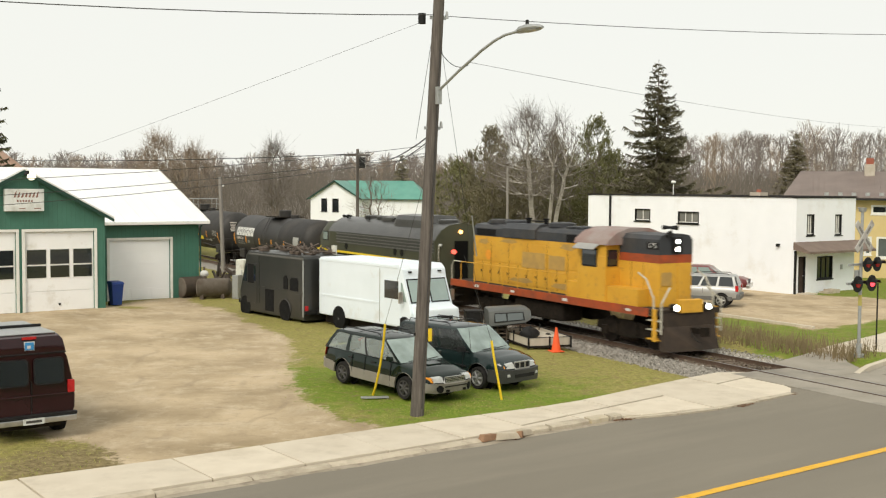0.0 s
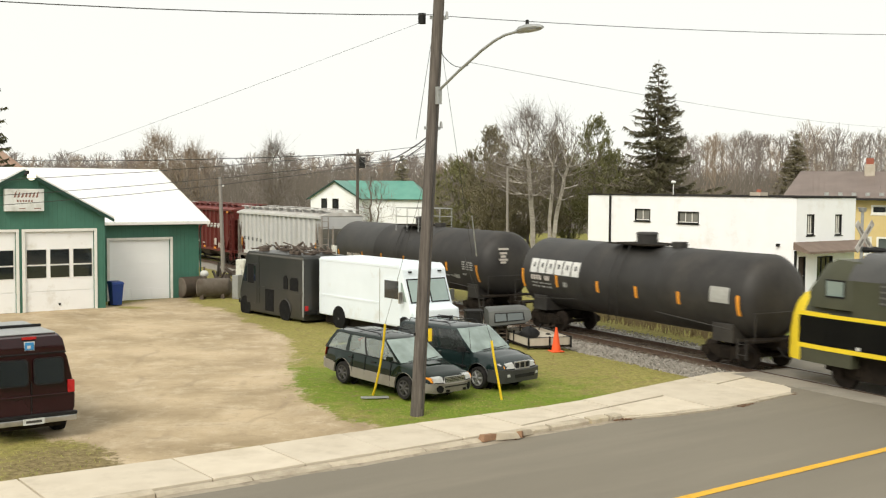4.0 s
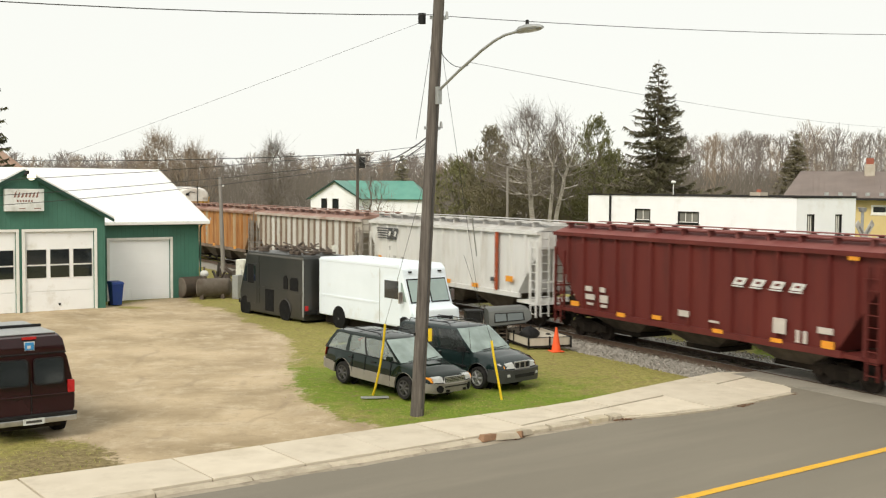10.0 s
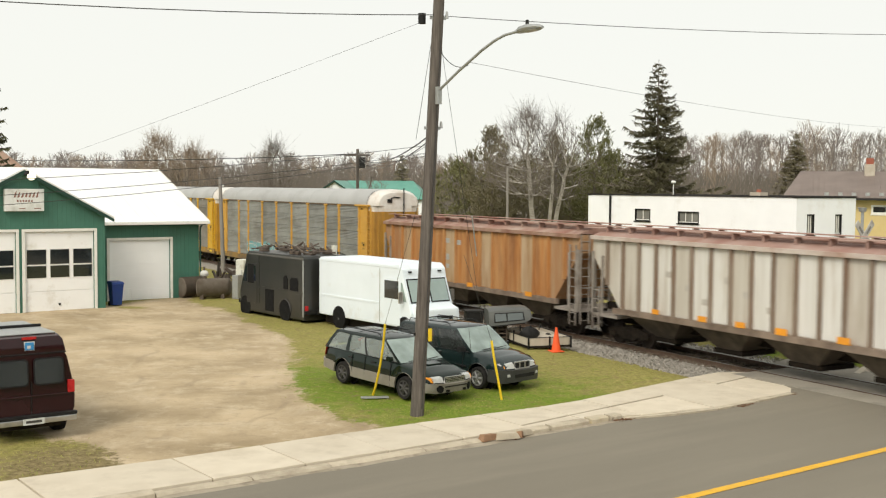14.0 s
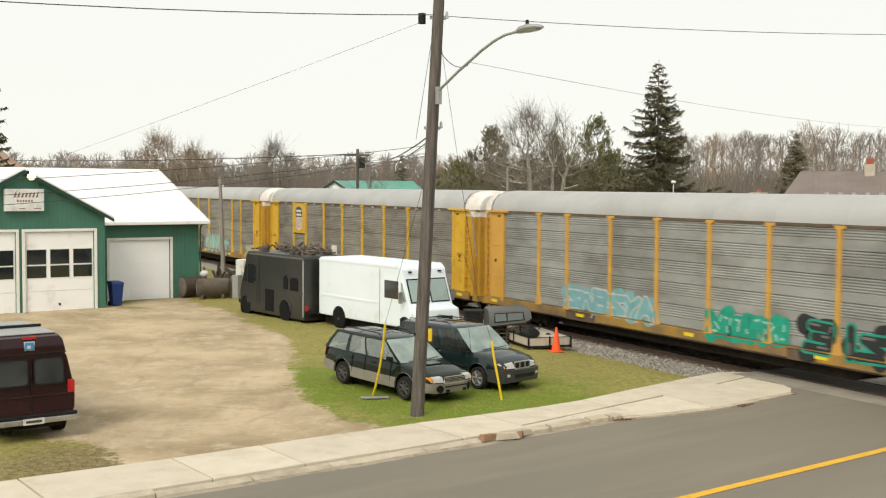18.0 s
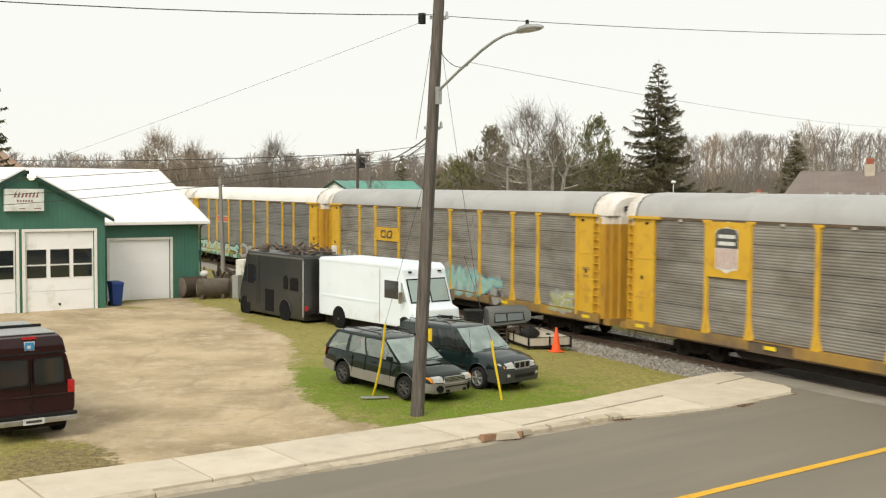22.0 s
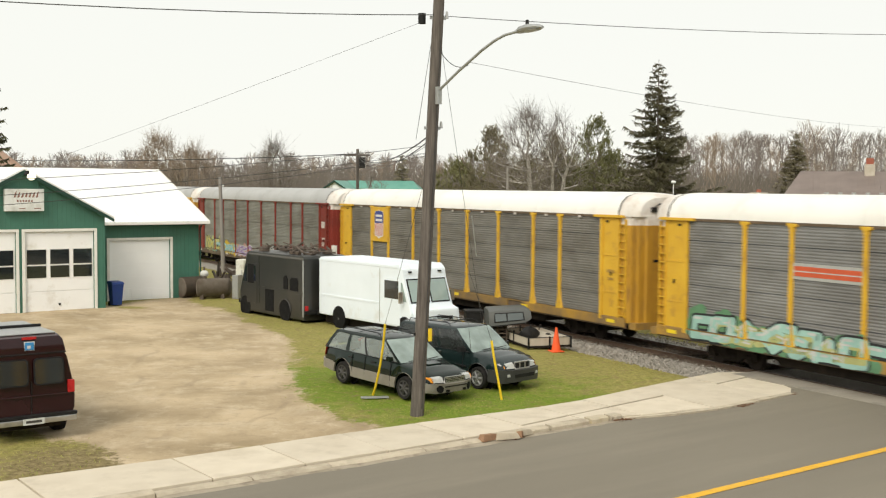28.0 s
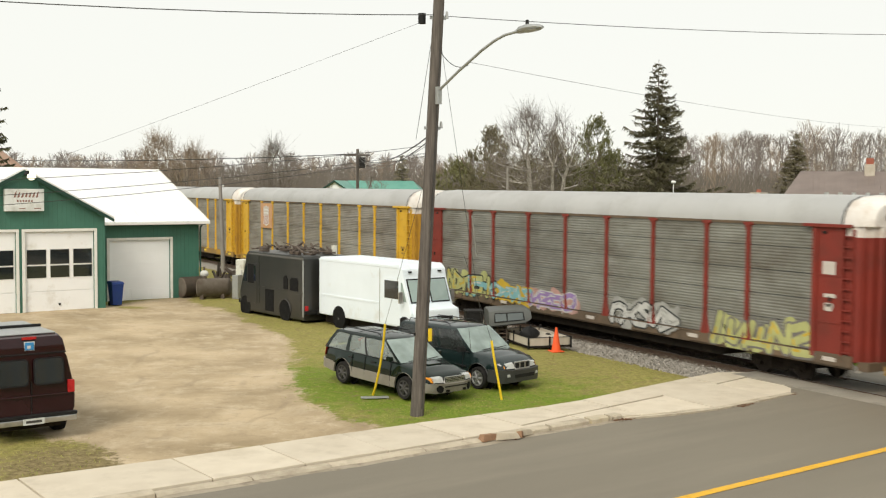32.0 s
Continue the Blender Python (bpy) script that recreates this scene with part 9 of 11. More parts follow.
    part("hood_crease", Shape().path([(1.28, -0.3, 1.085), (2.15, -0.26, 0.905)], 0.008, 5).path([(1.28, 0.3, 1.085), (2.15, 0.26, 0.905)], 0.008, 5), paint_teal, r)
    part("crossbar", Shape().path([(-1.5, -0.6, 1.8), (-1.5, 0.6, 1.8)], 0.013, 6).path([(-0.4, -0.6, 1.8), (-0.4, 0.6, 1.8)], 0.013, 6), black_trim, r)
    part("wiper", Shape().path([(1.25, -0.5, 1.11), (1.19, 0.15, 1.13)], 0.012, 5).path([(1.25, 0.05, 1.11), (1.19, 0.6, 1.13)], 0.012, 5), black_trim, r)
    part("antenna", Shape().rod((1.1, -0.82, 1.05), (1.0, -0.84, 1.95), 0.008, 0.004, 5), black_trim, r)
    return r


def step_van(m, paint, name, label, dark, length=6.0):
    """A boxy delivery van: x from its tail (0) to the windscreen (length), hood beyond; y to the left."""
    r = thing(name, label, "van", at=m)
    W, zt, zf = 2.2, 3.02, 0.14 if dark else 0.48
    L = length
    nose = 0.72 if dark else 1.2
    sh = Shape().prism([(0, zf), (0.0, zt - 0.12), (0.12, zt), (L - 0.35, zt), (L - 0.12, zt - 0.2), (L - 0.05, 2.5), (L + 0.5, 1.1), (L + 0.5, zf)], "y", 0.0, W)
    part("body", sh, paint, r, bevel=0.05)
    part("hood", Shape().loft([[(L + 0.25, 0.1, zf), (L + 0.25, W - 0.1, zf), (L + 0.25, W - 0.12, 1.5), (L + 0.25, 0.12, 1.5)], [(L + nose, 0.2, zf), (L + nose, W - 0.2, zf), (L + nose - 0.08, W - 0.25, 1.3), (L + nose - 0.08, 0.25, 1.3)]]), paint, r, bevel=0.08)
    for y in (-0.015, W):
        part("roof_edge", Shape().box(0.02, y, zt - 0.16, L - 0.4, y + 0.015, zt - 0.08), paint_grey if dark else paint, r)
    for y in (-0.02, W):
        part("waist_rail", Shape().box(0.05, y, 1.32, L * 0.74, y + 0.02, 1.4), paint, r)
        part("panel_seam", Shape().box(L * 0.74, y + (0 if y > 0 else 0.006), 0.6, L * 0.74 + 0.02, y + 0.015, zt - 0.2), black_trim if dark else grille, r)
    gl = dark_glass if dark else van_glass
    for a, b in ((0.12, W / 2 - 0.04), (W / 2 + 0.04, W - 0.12)):
        wf = part("windscreen", Shape().slab([(L + 0.35, a, 1.5), (L + 0.35, b, 1.5), (L - 0.02, b, 2.44), (L - 0.02, a, 2.44)], 0.02), black_trim, r)
        part("pane", Shape().slab([(L + 0.358, a + 0.05, 1.55), (L + 0.358, b - 0.05, 1.55), (L + 0.028, b - 0.05, 2.39), (L + 0.025, a + 0.05, 2.39)], 0.02), gl, wf)
    for y, k in ((0, -1), (W, 1)):
        a0, a1 = L * 0.79, L - 0.28
        part("sliding_door", Shape().box(a0 - 0.06, min(y, y + k * 0.02), 0.55, a1 + 0.06, max(y, y + k * 0.02), 2.45), paint, r, bevel=0.01)
        part("door_window", Shape().box(a0 + 0.05, min(y + k * 0.021, y + k * 0.03), 1.62, a1 - 0.05, max(y + k * 0.021, y + k * 0.03), 2.34), dark_glass, r)
        part("quarter_window", Shape().prism([(L - 0.18, 1.55), (L + 0.2, 1.55), (L - 0.1, 2.3), (L - 0.18, 2.3)], "y", min(y, y + k * 0.012), max(y, y + k * 0.012)), gl, r)
        if not dark:
            part("door_mirror", Shape().box(L + 0.05, min(y + k * 0.12, y + k * 0.3), 1.5, L + 0.12, max(y + k * 0.12, y + k * 0.3), 1.95).path([(L - 0.02, y, 1.7), (L + 0.08, y + k * 0.2, 1.75)], 0.015, 6), black_trim if dark else chrome, r)
        for x in (1.65, L + (-0.05 if dark else 0.1)):
            part("wheel_arch", Shape().disc((x, y - k * 0.1, 0.34 if dark and x > 2 else 0.46), (0, 1, 0), 0.5, 0.235, 24), black_parts_shade, r)
            road_wheel(r, x, y - k * 0.12, 0.3 if dark and x > 2 else 0.4, k, black_parts_shade if dark else paint_grey, 0.24, 6)
        for x in (L - 0.06,):
            part("marker_lamp", Shape().box(x - 0.04, y - k * 0.35 - 0.07, zt - 0.33, x + 0.04, y - k * 0.35 + 0.07, zt - 0.27), black_trim, r)
        part("headlamp", Shape().disc((L + nose, W / 2 + k * 0.62, 0.88), (1, 0, 0), 0.1, 0.06, 16), lens_clear, r)
        part("tail_lamp", Shape().box(-0.05, min(y - k * 0.05, y - k * 0.2), 0.4 if dark else 0.75, -0.002, max(y - k * 0.05, y - k * 0.2), 0.8 if dark else 1.0), lens_red, r)
    part("front_bumper", Shape().box(L + nose, 0.1, 0.42, L + nose + 0.12, W - 0.1, 0.62), black_trim if dark else chrome, r, bevel=0.02)
    part("rear_bumper", Shape().box(-0.14, 0.0, 0.42, 0.0, W, 0.58), black_trim, r)
    part("grille", Shape().box(L + nose - 0.03, 0.65, 0.7, L + nose + 0.015, W - 0.65, 1.02), black_trim, r)
    if dark:
        for a, b, z0, z1 in ((0.5, 1.2, 1.42, 2.0), (1.42, 1.78, 1.44, 2.06)):
            part("side_window", Shape().prism([(a, z0), (b, z0), (b, z1 - 0.1), (b - 0.15, z1), (a + 0.1, z1), (a, z1 - 0.15)], "y", W + 0.001, W + 0.02), black_parts_shade, r)
        # Flat near-black sheet stands in for the shade inside an open hole.
        part("dark_panel", Shape().box(2.7, W + 0.001, 0.3, 3.5, W + 0.012, 1.4), black_parts_shade, r)
        part("patch_panel", Shape().box(0.3, W + 0.001, 0.55, 1.05, W + 0.009, 1.28), paint_black, r, "dull black repair patch")
        part("corner_strip", Shape().box(0.0, W + 0.001, 0.3, 0.1, W + 0.02, zt - 0.2), galvanised, r)
        part("wheel_lip", Shape().path([(1.65 + 0.52 * math.cos(q), W + 0.02, 0.46 + 0.52 * math.sin(q)) for q in [math.pi * i / 10 for i in range(11)]], 0.03, 6), mat_steel_wheel, r)
        part("front_window", Shape().box(L * 0.83, W + 0.021, 1.5, L - 0.35, W + 0.035, 2.4), black_parts_shade, r)
    part("chassis", Shape().box(0.1, 0.3, 0.1, L + nose - 0.2, W - 0.3, zf), truck_iron, r)
    part("roof_vent", Shape().box(L * 0.45, 0.9, zt, L * 0.45 + 0.4, 1.3, zt + 0.06), paint, r)
    return r


def full_van(m):
    """The maroon van with a raised roof: x forward from its tail (0), y to the left."""
    r = thing("conversion_van", "maroon high-roof passenger van seen from behind", "van", at=m)
    W = 2.0
    rings = []
    for x, k in ((0.0, 0.97), (0.06, 1.0), (2.5, 1.0), (4.2, 1.0), (4.7, 0.98)):
        ring = [(0.06, 0.5), (-0.02, 0.7), (-0.03, 1.0), (0.0, 1.3), (0.12, 1.9), (0.2, 2.05)]
        rings.append([(x + (0.1 * (z - 1.0) if x < 0.1 and z > 1 else 0), W / 2 - (W / 2 - y) * k, z) for y, z in ring] + [(x + (0.1 * (z - 1.0) if x < 0.1 and z > 1 else 0), W / 2 + (W / 2 - y) * k, z) for y, z in reversed(ring)])
    part("body", Shape().loft(rings), paint_maroon, r, smooth=True)
    part("hood", Shape().box(4.6, 0.1, 0.5, 5.3, W - 0.1, 1.25), paint_maroon, r, bevel=0.1)
    part("raised_roof", Shape().loft([[(x, W / 2 + s * w_, z) for s, w_, z in ((-1, 0.83, 2.02), (-1, 0.82, 2.04 + h * 0.4), (-1, 0.78, 2.04 + h * 0.8), (-1, 0.7, 2.04 + h), (1, 0.7, 2.04 + h), (1, 0.78, 2.04 + h * 0.8), (1, 0.82, 2.04 + h * 0.4), (1, 0.83, 2.02))] for x, h in ((0.1, 0.2), (0.16, 0.36), (0.3, 0.4), (3.0, 0.42), (4.0, 0.2), (4.3, 0.02))]), paint_maroon, r, smooth=True)
    part("roof_panel", Shape().box(0.32, 0.33, 2.447, 2.9, W - 0.33, 2.475), galvanised, r, bevel=0.01)
    part("drip_rail", Shape().path([(0.1, 0.16, 2.02), (0.1, W - 0.16, 2.02)], 0.018, 6), black_trim, r)
    part("roof_air_dam", Shape().box(1.5, 0.3, 2.47, 1.6, W - 0.3, 2.54), black_trim, r, bevel=0.02)
    for a in (0.24, 1.06):
        def rounded(g, lift):
            pts = []
            for cy, cz, t0 in ((a + 0.61 - g, 1.83 - g, 0), (a + 0.09 + g, 1.83 - g, 1), (a + 0.09 + g, 1.39 + g, 2), (a + 0.61 - g, 1.39 + g, 3)):
                for i in range(5):
                    t = (t0 + i / 4) * math.pi / 2
                    z = cz + 0.09 * math.sin(t)
                    pts.append((0.1 * (z - 1.0) - lift - 0.062, cy + 0.09 * math.cos(t), z))
            return pts
        wf = part("rear_window", Shape().loft([rounded(0.0, -0.02), rounded(0.0, 0.012)]), black_trim, r)
        part("pane", Shape().loft([rounded(0.03, 0.011), rounded(0.03, 0.016)]), dark_glass, wf)
    part("door_seam", Shape().box(-0.012, W / 2 - 0.008, 0.6, 0.01, W / 2 + 0.008, 1.4), black_trim, r)
    part("crease", Shape().box(-0.02, 0.05, 1.03, 0.0, W - 0.05, 1.07), paint_maroon, r, bevel=0.01)
    for y in (0.0, W - 0.16):
        tl = part("tail_lamp", Shape().box(-0.035, y, 1.06, 0.1, y + 0.16, 1.36), lens_red, r, bevel=0.02)
        part("reverse_lamp", Shape().box(-0.042, y + 0.02, 1.07, -0.03, y + 0.14, 1.1), lens_red, tl)
    part("rear_bumper", Shape().loft([[(-0.16, 0.0, 0.42), (-0.16, W, 0.42), (-0.16, W, 0.55), (-0.16, 0.0, 0.55)], [(0.1, -0.02, 0.42), (0.1, W + 0.02, 0.42), (0.1, W + 0.02, 0.6), (0.1, -0.02, 0.6)]]), chrome, r, bevel=0.02)
    part("bumper_pad", Shape().box(-0.17, -0.01, 0.56, 0.0, W + 0.01, 0.63), black_trim, r, bevel=0.01)
    pl = part("number_plate", Shape().box(-0.185, W / 2 - 0.24, 0.42, -0.165, W / 2 + 0.24, 0.56), sign_white, r)
    part("plate_bar", Shape().box(-0.189, W / 2 - 0.18, 0.46, -0.186, W / 2 + 0.18, 0.52), inside_dark, pl)
    st = part("sticker", Shape().box(0.1, W / 2 - 0.12, 2.1, 0.112, W / 2 + 0.12, 2.31), mark_white, r)
    part("sticker_mark", Shape().box(0.094, W / 2 - 0.1, 2.12, 0.1, W / 2 + 0.1, 2.29), sky_blue, st)
    part("sticker_symbol", Shape().box(0.09, W / 2 - 0.03, 2.15, 0.094, W / 2 + 0.05, 2.22), mark_white, st)
    part("brake_lamp", Shape().box(0.09, W / 2 - 0.16, 2.36, 0.16, W / 2 + 0.16, 2.42), lens_red, r)
    for y, k in ((0.0, -1), (W, 1)):
        for x in (1.0, 4.3):
            part("wheel_arch", Shape().disc((x, y - k * 0.1, 0.42), (0, 1, 0), 0.44, 0.2, 24), black_parts_shade, r)
            road_wheel(r, x, y - k * 0.14, 0.37, k, alloy, 0.24, 6)
        part("side_window", Shape().slab([(0.4, y - k * 0.03, 1.42), (3.2, y - k * 0.03, 1.42), (3.2, y - k * 0.13, 1.92), (0.4, y - k * 0.13, 1.92)], -0.02 * k), dark_glass, r)
        part("door_mirror", Shape().box(3.7, min(y, y + k * 0.28), 1.4, 3.8, max(y, y + k * 0.28), 1.65), black_trim, r)
    part("chassis", Shape().box(0.1, 0.3, 0.28, 4.6, W - 0.3, 0.5), truck_iron, r)
    return r


sky_blue = mat("sign_blue", (0.05, 0.28, 0.6), scale=6, rough=0.5, bump=0)


def compact_suv(m):
    r = thing("compact_suv", "silver compact SUV with dark lower trim", "car", at=m)
    L = 2.2
    car_body(r, [(-L, 0.74, 0.5, 0.95, 0.02), (-L + 0.1, 0.84, 0.42, 1.02, 0.02), (-1.4, 0.89, 0.36, 1.05, 0.02), (0.7, 0.89, 0.36, 1.05, 0.03), (1.4, 0.87, 0.38, 0.99, 0.06), (L - 0.1, 0.82, 0.42, 0.9, 0.03), (L, 0.7, 0.5, 0.8, 0.01)], paint_silver)
    side = greenhouse(r, (-2.15, 1.2), (-1.95, 0.4), 1.04, 1.68, 0.84, 0.68, paint_silver)
    side_glass(r, side, [(0.05, 0.29, 0.05, 0.29), (0.33, 0.57, 0.33, 0.6), (0.61, 0.85, 0.64, 0.93)], glass=dark_glass)
    part("windscreen", Shape().slab([(1.22, -0.76, 1.08), (1.22, 0.76, 1.08), (0.52, 0.6, 1.6), (0.52, -0.6, 1.6)], 0.02), car_glass, r)
    part("rear_window", Shape().slab([(-2.18, 0.66, 1.1), (-2.18, -0.66, 1.1), (-2.0, -0.56, 1.58), (-2.0, 0.56, 1.58)], 0.02), dark_glass, r)
    for k in (-1, 1):
        part("lower_cladding", Shape().box(-1.9, min(k * 0.86, k * 0.915), 0.36, 1.9, max(k * 0.86, k * 0.915), 0.58), paint_grey, r, bevel=0.02)
        part("roof_rail", Shape().path([(-1.7, k * 0.6, 1.68), (-1.6, k * 0.6, 1.74), (0.1, k * 0.6, 1.74), (0.2, k * 0.6, 1.68)], 0.02, 6), black_trim, r)
        part("tail_lamp", Shape().box(-L - 0.01, min(k * 0.64, k * 0.85), 0.85, -L + 0.15, max(k * 0.64, k * 0.85), 1.15), lens_red, r)
        part("headlamp", Shape().box(L - 0.2, min(k * 0.45, k * 0.8), 0.74, L + 0.01, max(k * 0.45, k * 0.8), 0.9), lens_clear, r, bevel=0.03)
        for x in (-0.4, 0.65):
            part("door_seam", Shape().box(x, min(k * 0.88, k * 0.903), 0.5, x + 0.014, max(k * 0.88, k * 0.903), 1.03), black_trim, r)
        for x in (-1.35, 1.35):
            part("wheel_arch", Shape().disc((x, k * 0.82, 0.36), (0, 1, 0), 0.42, 0.18, 24), black_parts_shade, r)
            road_wheel(r, x, k * 0.83, 0.36, k, alloy, 0.22, 5)
    part("rear_bumper", Shape().box(-L - 0.1, -0.84, 0.42, -L + 0.3, 0.84, 0.72), paint_grey, r, bevel=0.05)
    part("front_bumper", Shape().box(L - 0.3, -0.84, 0.42, L + 0.1, 0.84, 0.72), paint_grey, r, bevel=0.06)
    return r


def pickup(m):
    r = thing("pickup_truck", "dark red pickup truck parked by a white wall", "car", at=m)
    L = 2.6
    car_body(r, [(-L, 0.85, 0.55, 1.05, 0.0), (-0.9, 0.9, 0.5, 1.08, 0.0), (0.6, 0.9, 0.45, 1.12, 0.02), (1.1, 0.9, 0.45, 1.1, 0.05), (2.2, 0.88, 0.5, 1.05, 0.05), (L - 0.05, 0.82, 0.55, 0.95, 0.02), (L, 0.78, 0.58, 0.9, 0.0)], paint_red)
    side = greenhouse(r, (-0.95, 1.1), (-0.75, 0.35), 1.1, 1.72, 0.84, 0.68, paint_red)
    side_glass(r, side, [(0.08, 0.38, 0.08, 0.4), (0.44, 0.84, 0.46, 0.93)])
    part("windscreen", Shape().slab([(1.12, -0.76, 1.14), (1.12, 0.76, 1.14), (0.47, 0.6, 1.64), (0.47, -0.6, 1.64)], 0.02), car_glass, r)
    part("front_bumper", Shape().box(L - 0.05, -0.86, 0.5, L + 0.14, 0.86, 0.72), chrome, r, bevel=0.03)
    part("grille", Shape().box(L - 0.05, -0.5, 0.76, L + 0.02, 0.5, 0.96), black_trim, r)
    for k in (-1, 1):
        part("headlamp", Shape().box(L - 0.1, min(k * 0.52, k * 0.78), 0.78, L + 0.02, max(k * 0.52, k * 0.78), 0.95), lens_clear, r)
        for x in (-1.5, 1.65):
            part("wheel_arch", Shape().disc((x, k * 0.82, 0.38), (0, 1, 0), 0.44, 0.18, 24), black_parts_shade, r)
            road_wheel(r, x, k * 0.83, 0.38, k, alloy, 0.22, 5)
    return r


def utility_trailer(m):
    """A low flat trailer: x from its tail gate (0) forward, y from its near side (0) to -1.75."""
    r = thing("utility_trailer", "low flatbed trailer with whitish weathered plywood sides", "trailer", at=m)
    for i in range(6):
        part("deck_board", Shape().box(0.05, -0.33 - i * 0.28, 0.3, 3.0, -0.06 - i * 0.28, 0.34), plywood, r)
    part("frame", Shape().box(0.0, -0.05, 0.08, 3.05, 0.0, 0.16).box(0.0, -1.75, 0.08, 3.05, -1.7, 0.16).box(0.0, -1.7, 0.08, 0.05, -0.05, 0.16).box(3.0, -1.7, 0.08, 3.05, -0.05, 0.16).box(0.06, -1.2, 0.16, 2.95, -1.1, 0.298).box(0.06, -0.6, 0.16, 2.95, -0.5, 0.298), truck_iron, r)
    for a, b in ((0.08, 1.48), (1.54, 2.98)):
        for y in (-0.035, -1.745):
            part("side_board", Shape().box(a, y, 0.16, b, y + 0.025, 0.45), plywood, r, bevel=0.004)
    for a, b in ((-0.84, -0.06), (-1.68, -0.9)):
        part("end_board", Shape().box(0.01, a, 0.16, 0.035, b, 0.45), plywood, r, bevel=0.004)
        part("end_board", Shape().box(3.01, a, 0.16, 3.035, b, 0.45), plywood, r, bevel=0.004)
    for x, y in ((0.0, 0.0), (1.5, 0.0), (3.0, 0.0), (0.0, -0.87), (0.0, -1.75), (1.5, -1.75), (3.0, -1.75), (3.0, -0.87)):
        part("stake", Shape().box(x - 0.025, y - 0.025, 0.05, x + 0.025, y + 0.025, 0.58 if x else 0.5), black_trim, r)
    part("top_rail", Shape().path([(0.0, -1.75, 0.47), (0.0, 0.0, 0.47), (3.0, 0.0, 0.47), (3.0, -1.75, 0.47), (0.0, -1.75, 0.47)], 0.016, 6), black_trim, r)
    for y in (-0.22, -1.53):
        road_wheel(r, 1.7, y, 0.2, 1 if y > -1 else -1, mat_steel_wheel, 0.14, 5)
    part("hitch", Shape().rod((3.0, -0.87, 0.2), (3.9, -0.87, 0.15), 0.05, 0.04, 6).rod((3.7, -0.87, 0.16), (3.7, -0.87, 0.0), 0.03, 0.03, 6), truck_iron, r)
    return r


def truck_cap(m):
    """A pickup cap: x along its length, y from its near side."""
    r = thing("truck_cap", "grey fibreglass pickup cap leaning over stacked pallets", "truck cap", at=m)
    prof = ((0.0, 0), (0.03, 0.3), (0.13, 0.6), (0.3, 0.7), (1.2, 0.7), (1.38, 0.6), (1.48, 0.3), (1.5, 0))
    rings = []
    for x, q, lift in ((0.0, 0.96, 0.0), (0.06, 1.0, 0.0), (1.5, 1.0, 0.08), (1.68, 0.93, 0.18), (1.76, 0.8, 0.24)):
        rings.append([(x, 0.75 + (y - 0.75) * (0.94 + 0.06 * q), lift + z * (q - lift / 0.7)) for y, z in prof])
    part("shell", Shape().loft(rings), cap_grey, r, smooth=True)
    wf = part("side_window", Shape().slab([(0.2, 0.0, 0.13), (1.48, 0.0, 0.19), (1.44, 0.07, 0.53), (0.24, 0.07, 0.53)], 0.014), black_trim, r)
    for a, b in ((0.25, 0.72), (0.76, 1.42)):
        part("pane", Shape().slab([(a, -0.012, 0.17 + a * 0.03), (b, -0.012, 0.17 + b * 0.03), (b - 0.02, 0.052, 0.49), (a + 0.01, 0.052, 0.49)], 0.012), clear_glass, wf)
    part("rim", Shape().slab([(-0.02, -0.02, -0.045), (1.5, -0.02, 0.035), (1.5, 1.52, 0.035), (-0.02, 1.52, -0.045)], 0.04), black_trim, r)
    return r


wagon(pose(-1.42, 33.42, 0.045, 0, 1.7, -47.5) @ Matrix.Diagonal((1.09, 1.07, 1.08, 1)))
minivan(pose(0.7, 35.15, 0.0, 0, 0, -46) @ Matrix.Scale(1.04, 4))
step_van(pose(-5.5, 49.15, 0.0, 0, 0, -52), paint_white, "step_van", "white boxy step van parked on grass", False, 6.4)
step_van(pose(-9.7, 53.6, 0.0, 0, 0, -52) @ pose(5.75, 2.2, 0, 0, 0, 180), paint_black, "step_van", "derelict flat-black step van with scrap on its roof", True, 5.5)
full_van(pose(-8.97, 26.85, 0.0, 0, 0, 126.8) @ Matrix.Scale(1.03, 4))
compact_suv(pose(13.5, 58.6, 0.0, 0, 0, 158))
pickup(pose(15.2, 64.6, 0.0, 0, 0, -22))
utility_trailer(pose(3.25, 41.6, 0.0, 0, 0, 108))
truck_cap(pose(1.84, 43.05, 0.72, 0, -3, 6) @ Matrix.Diagonal((0.95, 1, 0.93, 1)))
stack = thing("pallet_stack", "stack of dark weathered wooden pallets", "pallets", at=pose(1.75, 43.2, 0.0, 0, 0, 6) @ Matrix.Diagonal((0.52, 0.66, 1, 1)))
for i in range(5):
    for j in range(5):
        part("board", Shape().box(0.05, 0.05 + j * 0.32, i * 0.15 + 0.1, 1.6, 0.2 + j * 0.32, i * 0.15 + 0.125), tie_wood, stack)
    for x in (0.1, 0.75, 1.45):
        part("block", Shape().box(x, 0.05, i * 0.15, x + 0.1, 1.5, i * 0.15 + 0.1), tie_wood, stack)


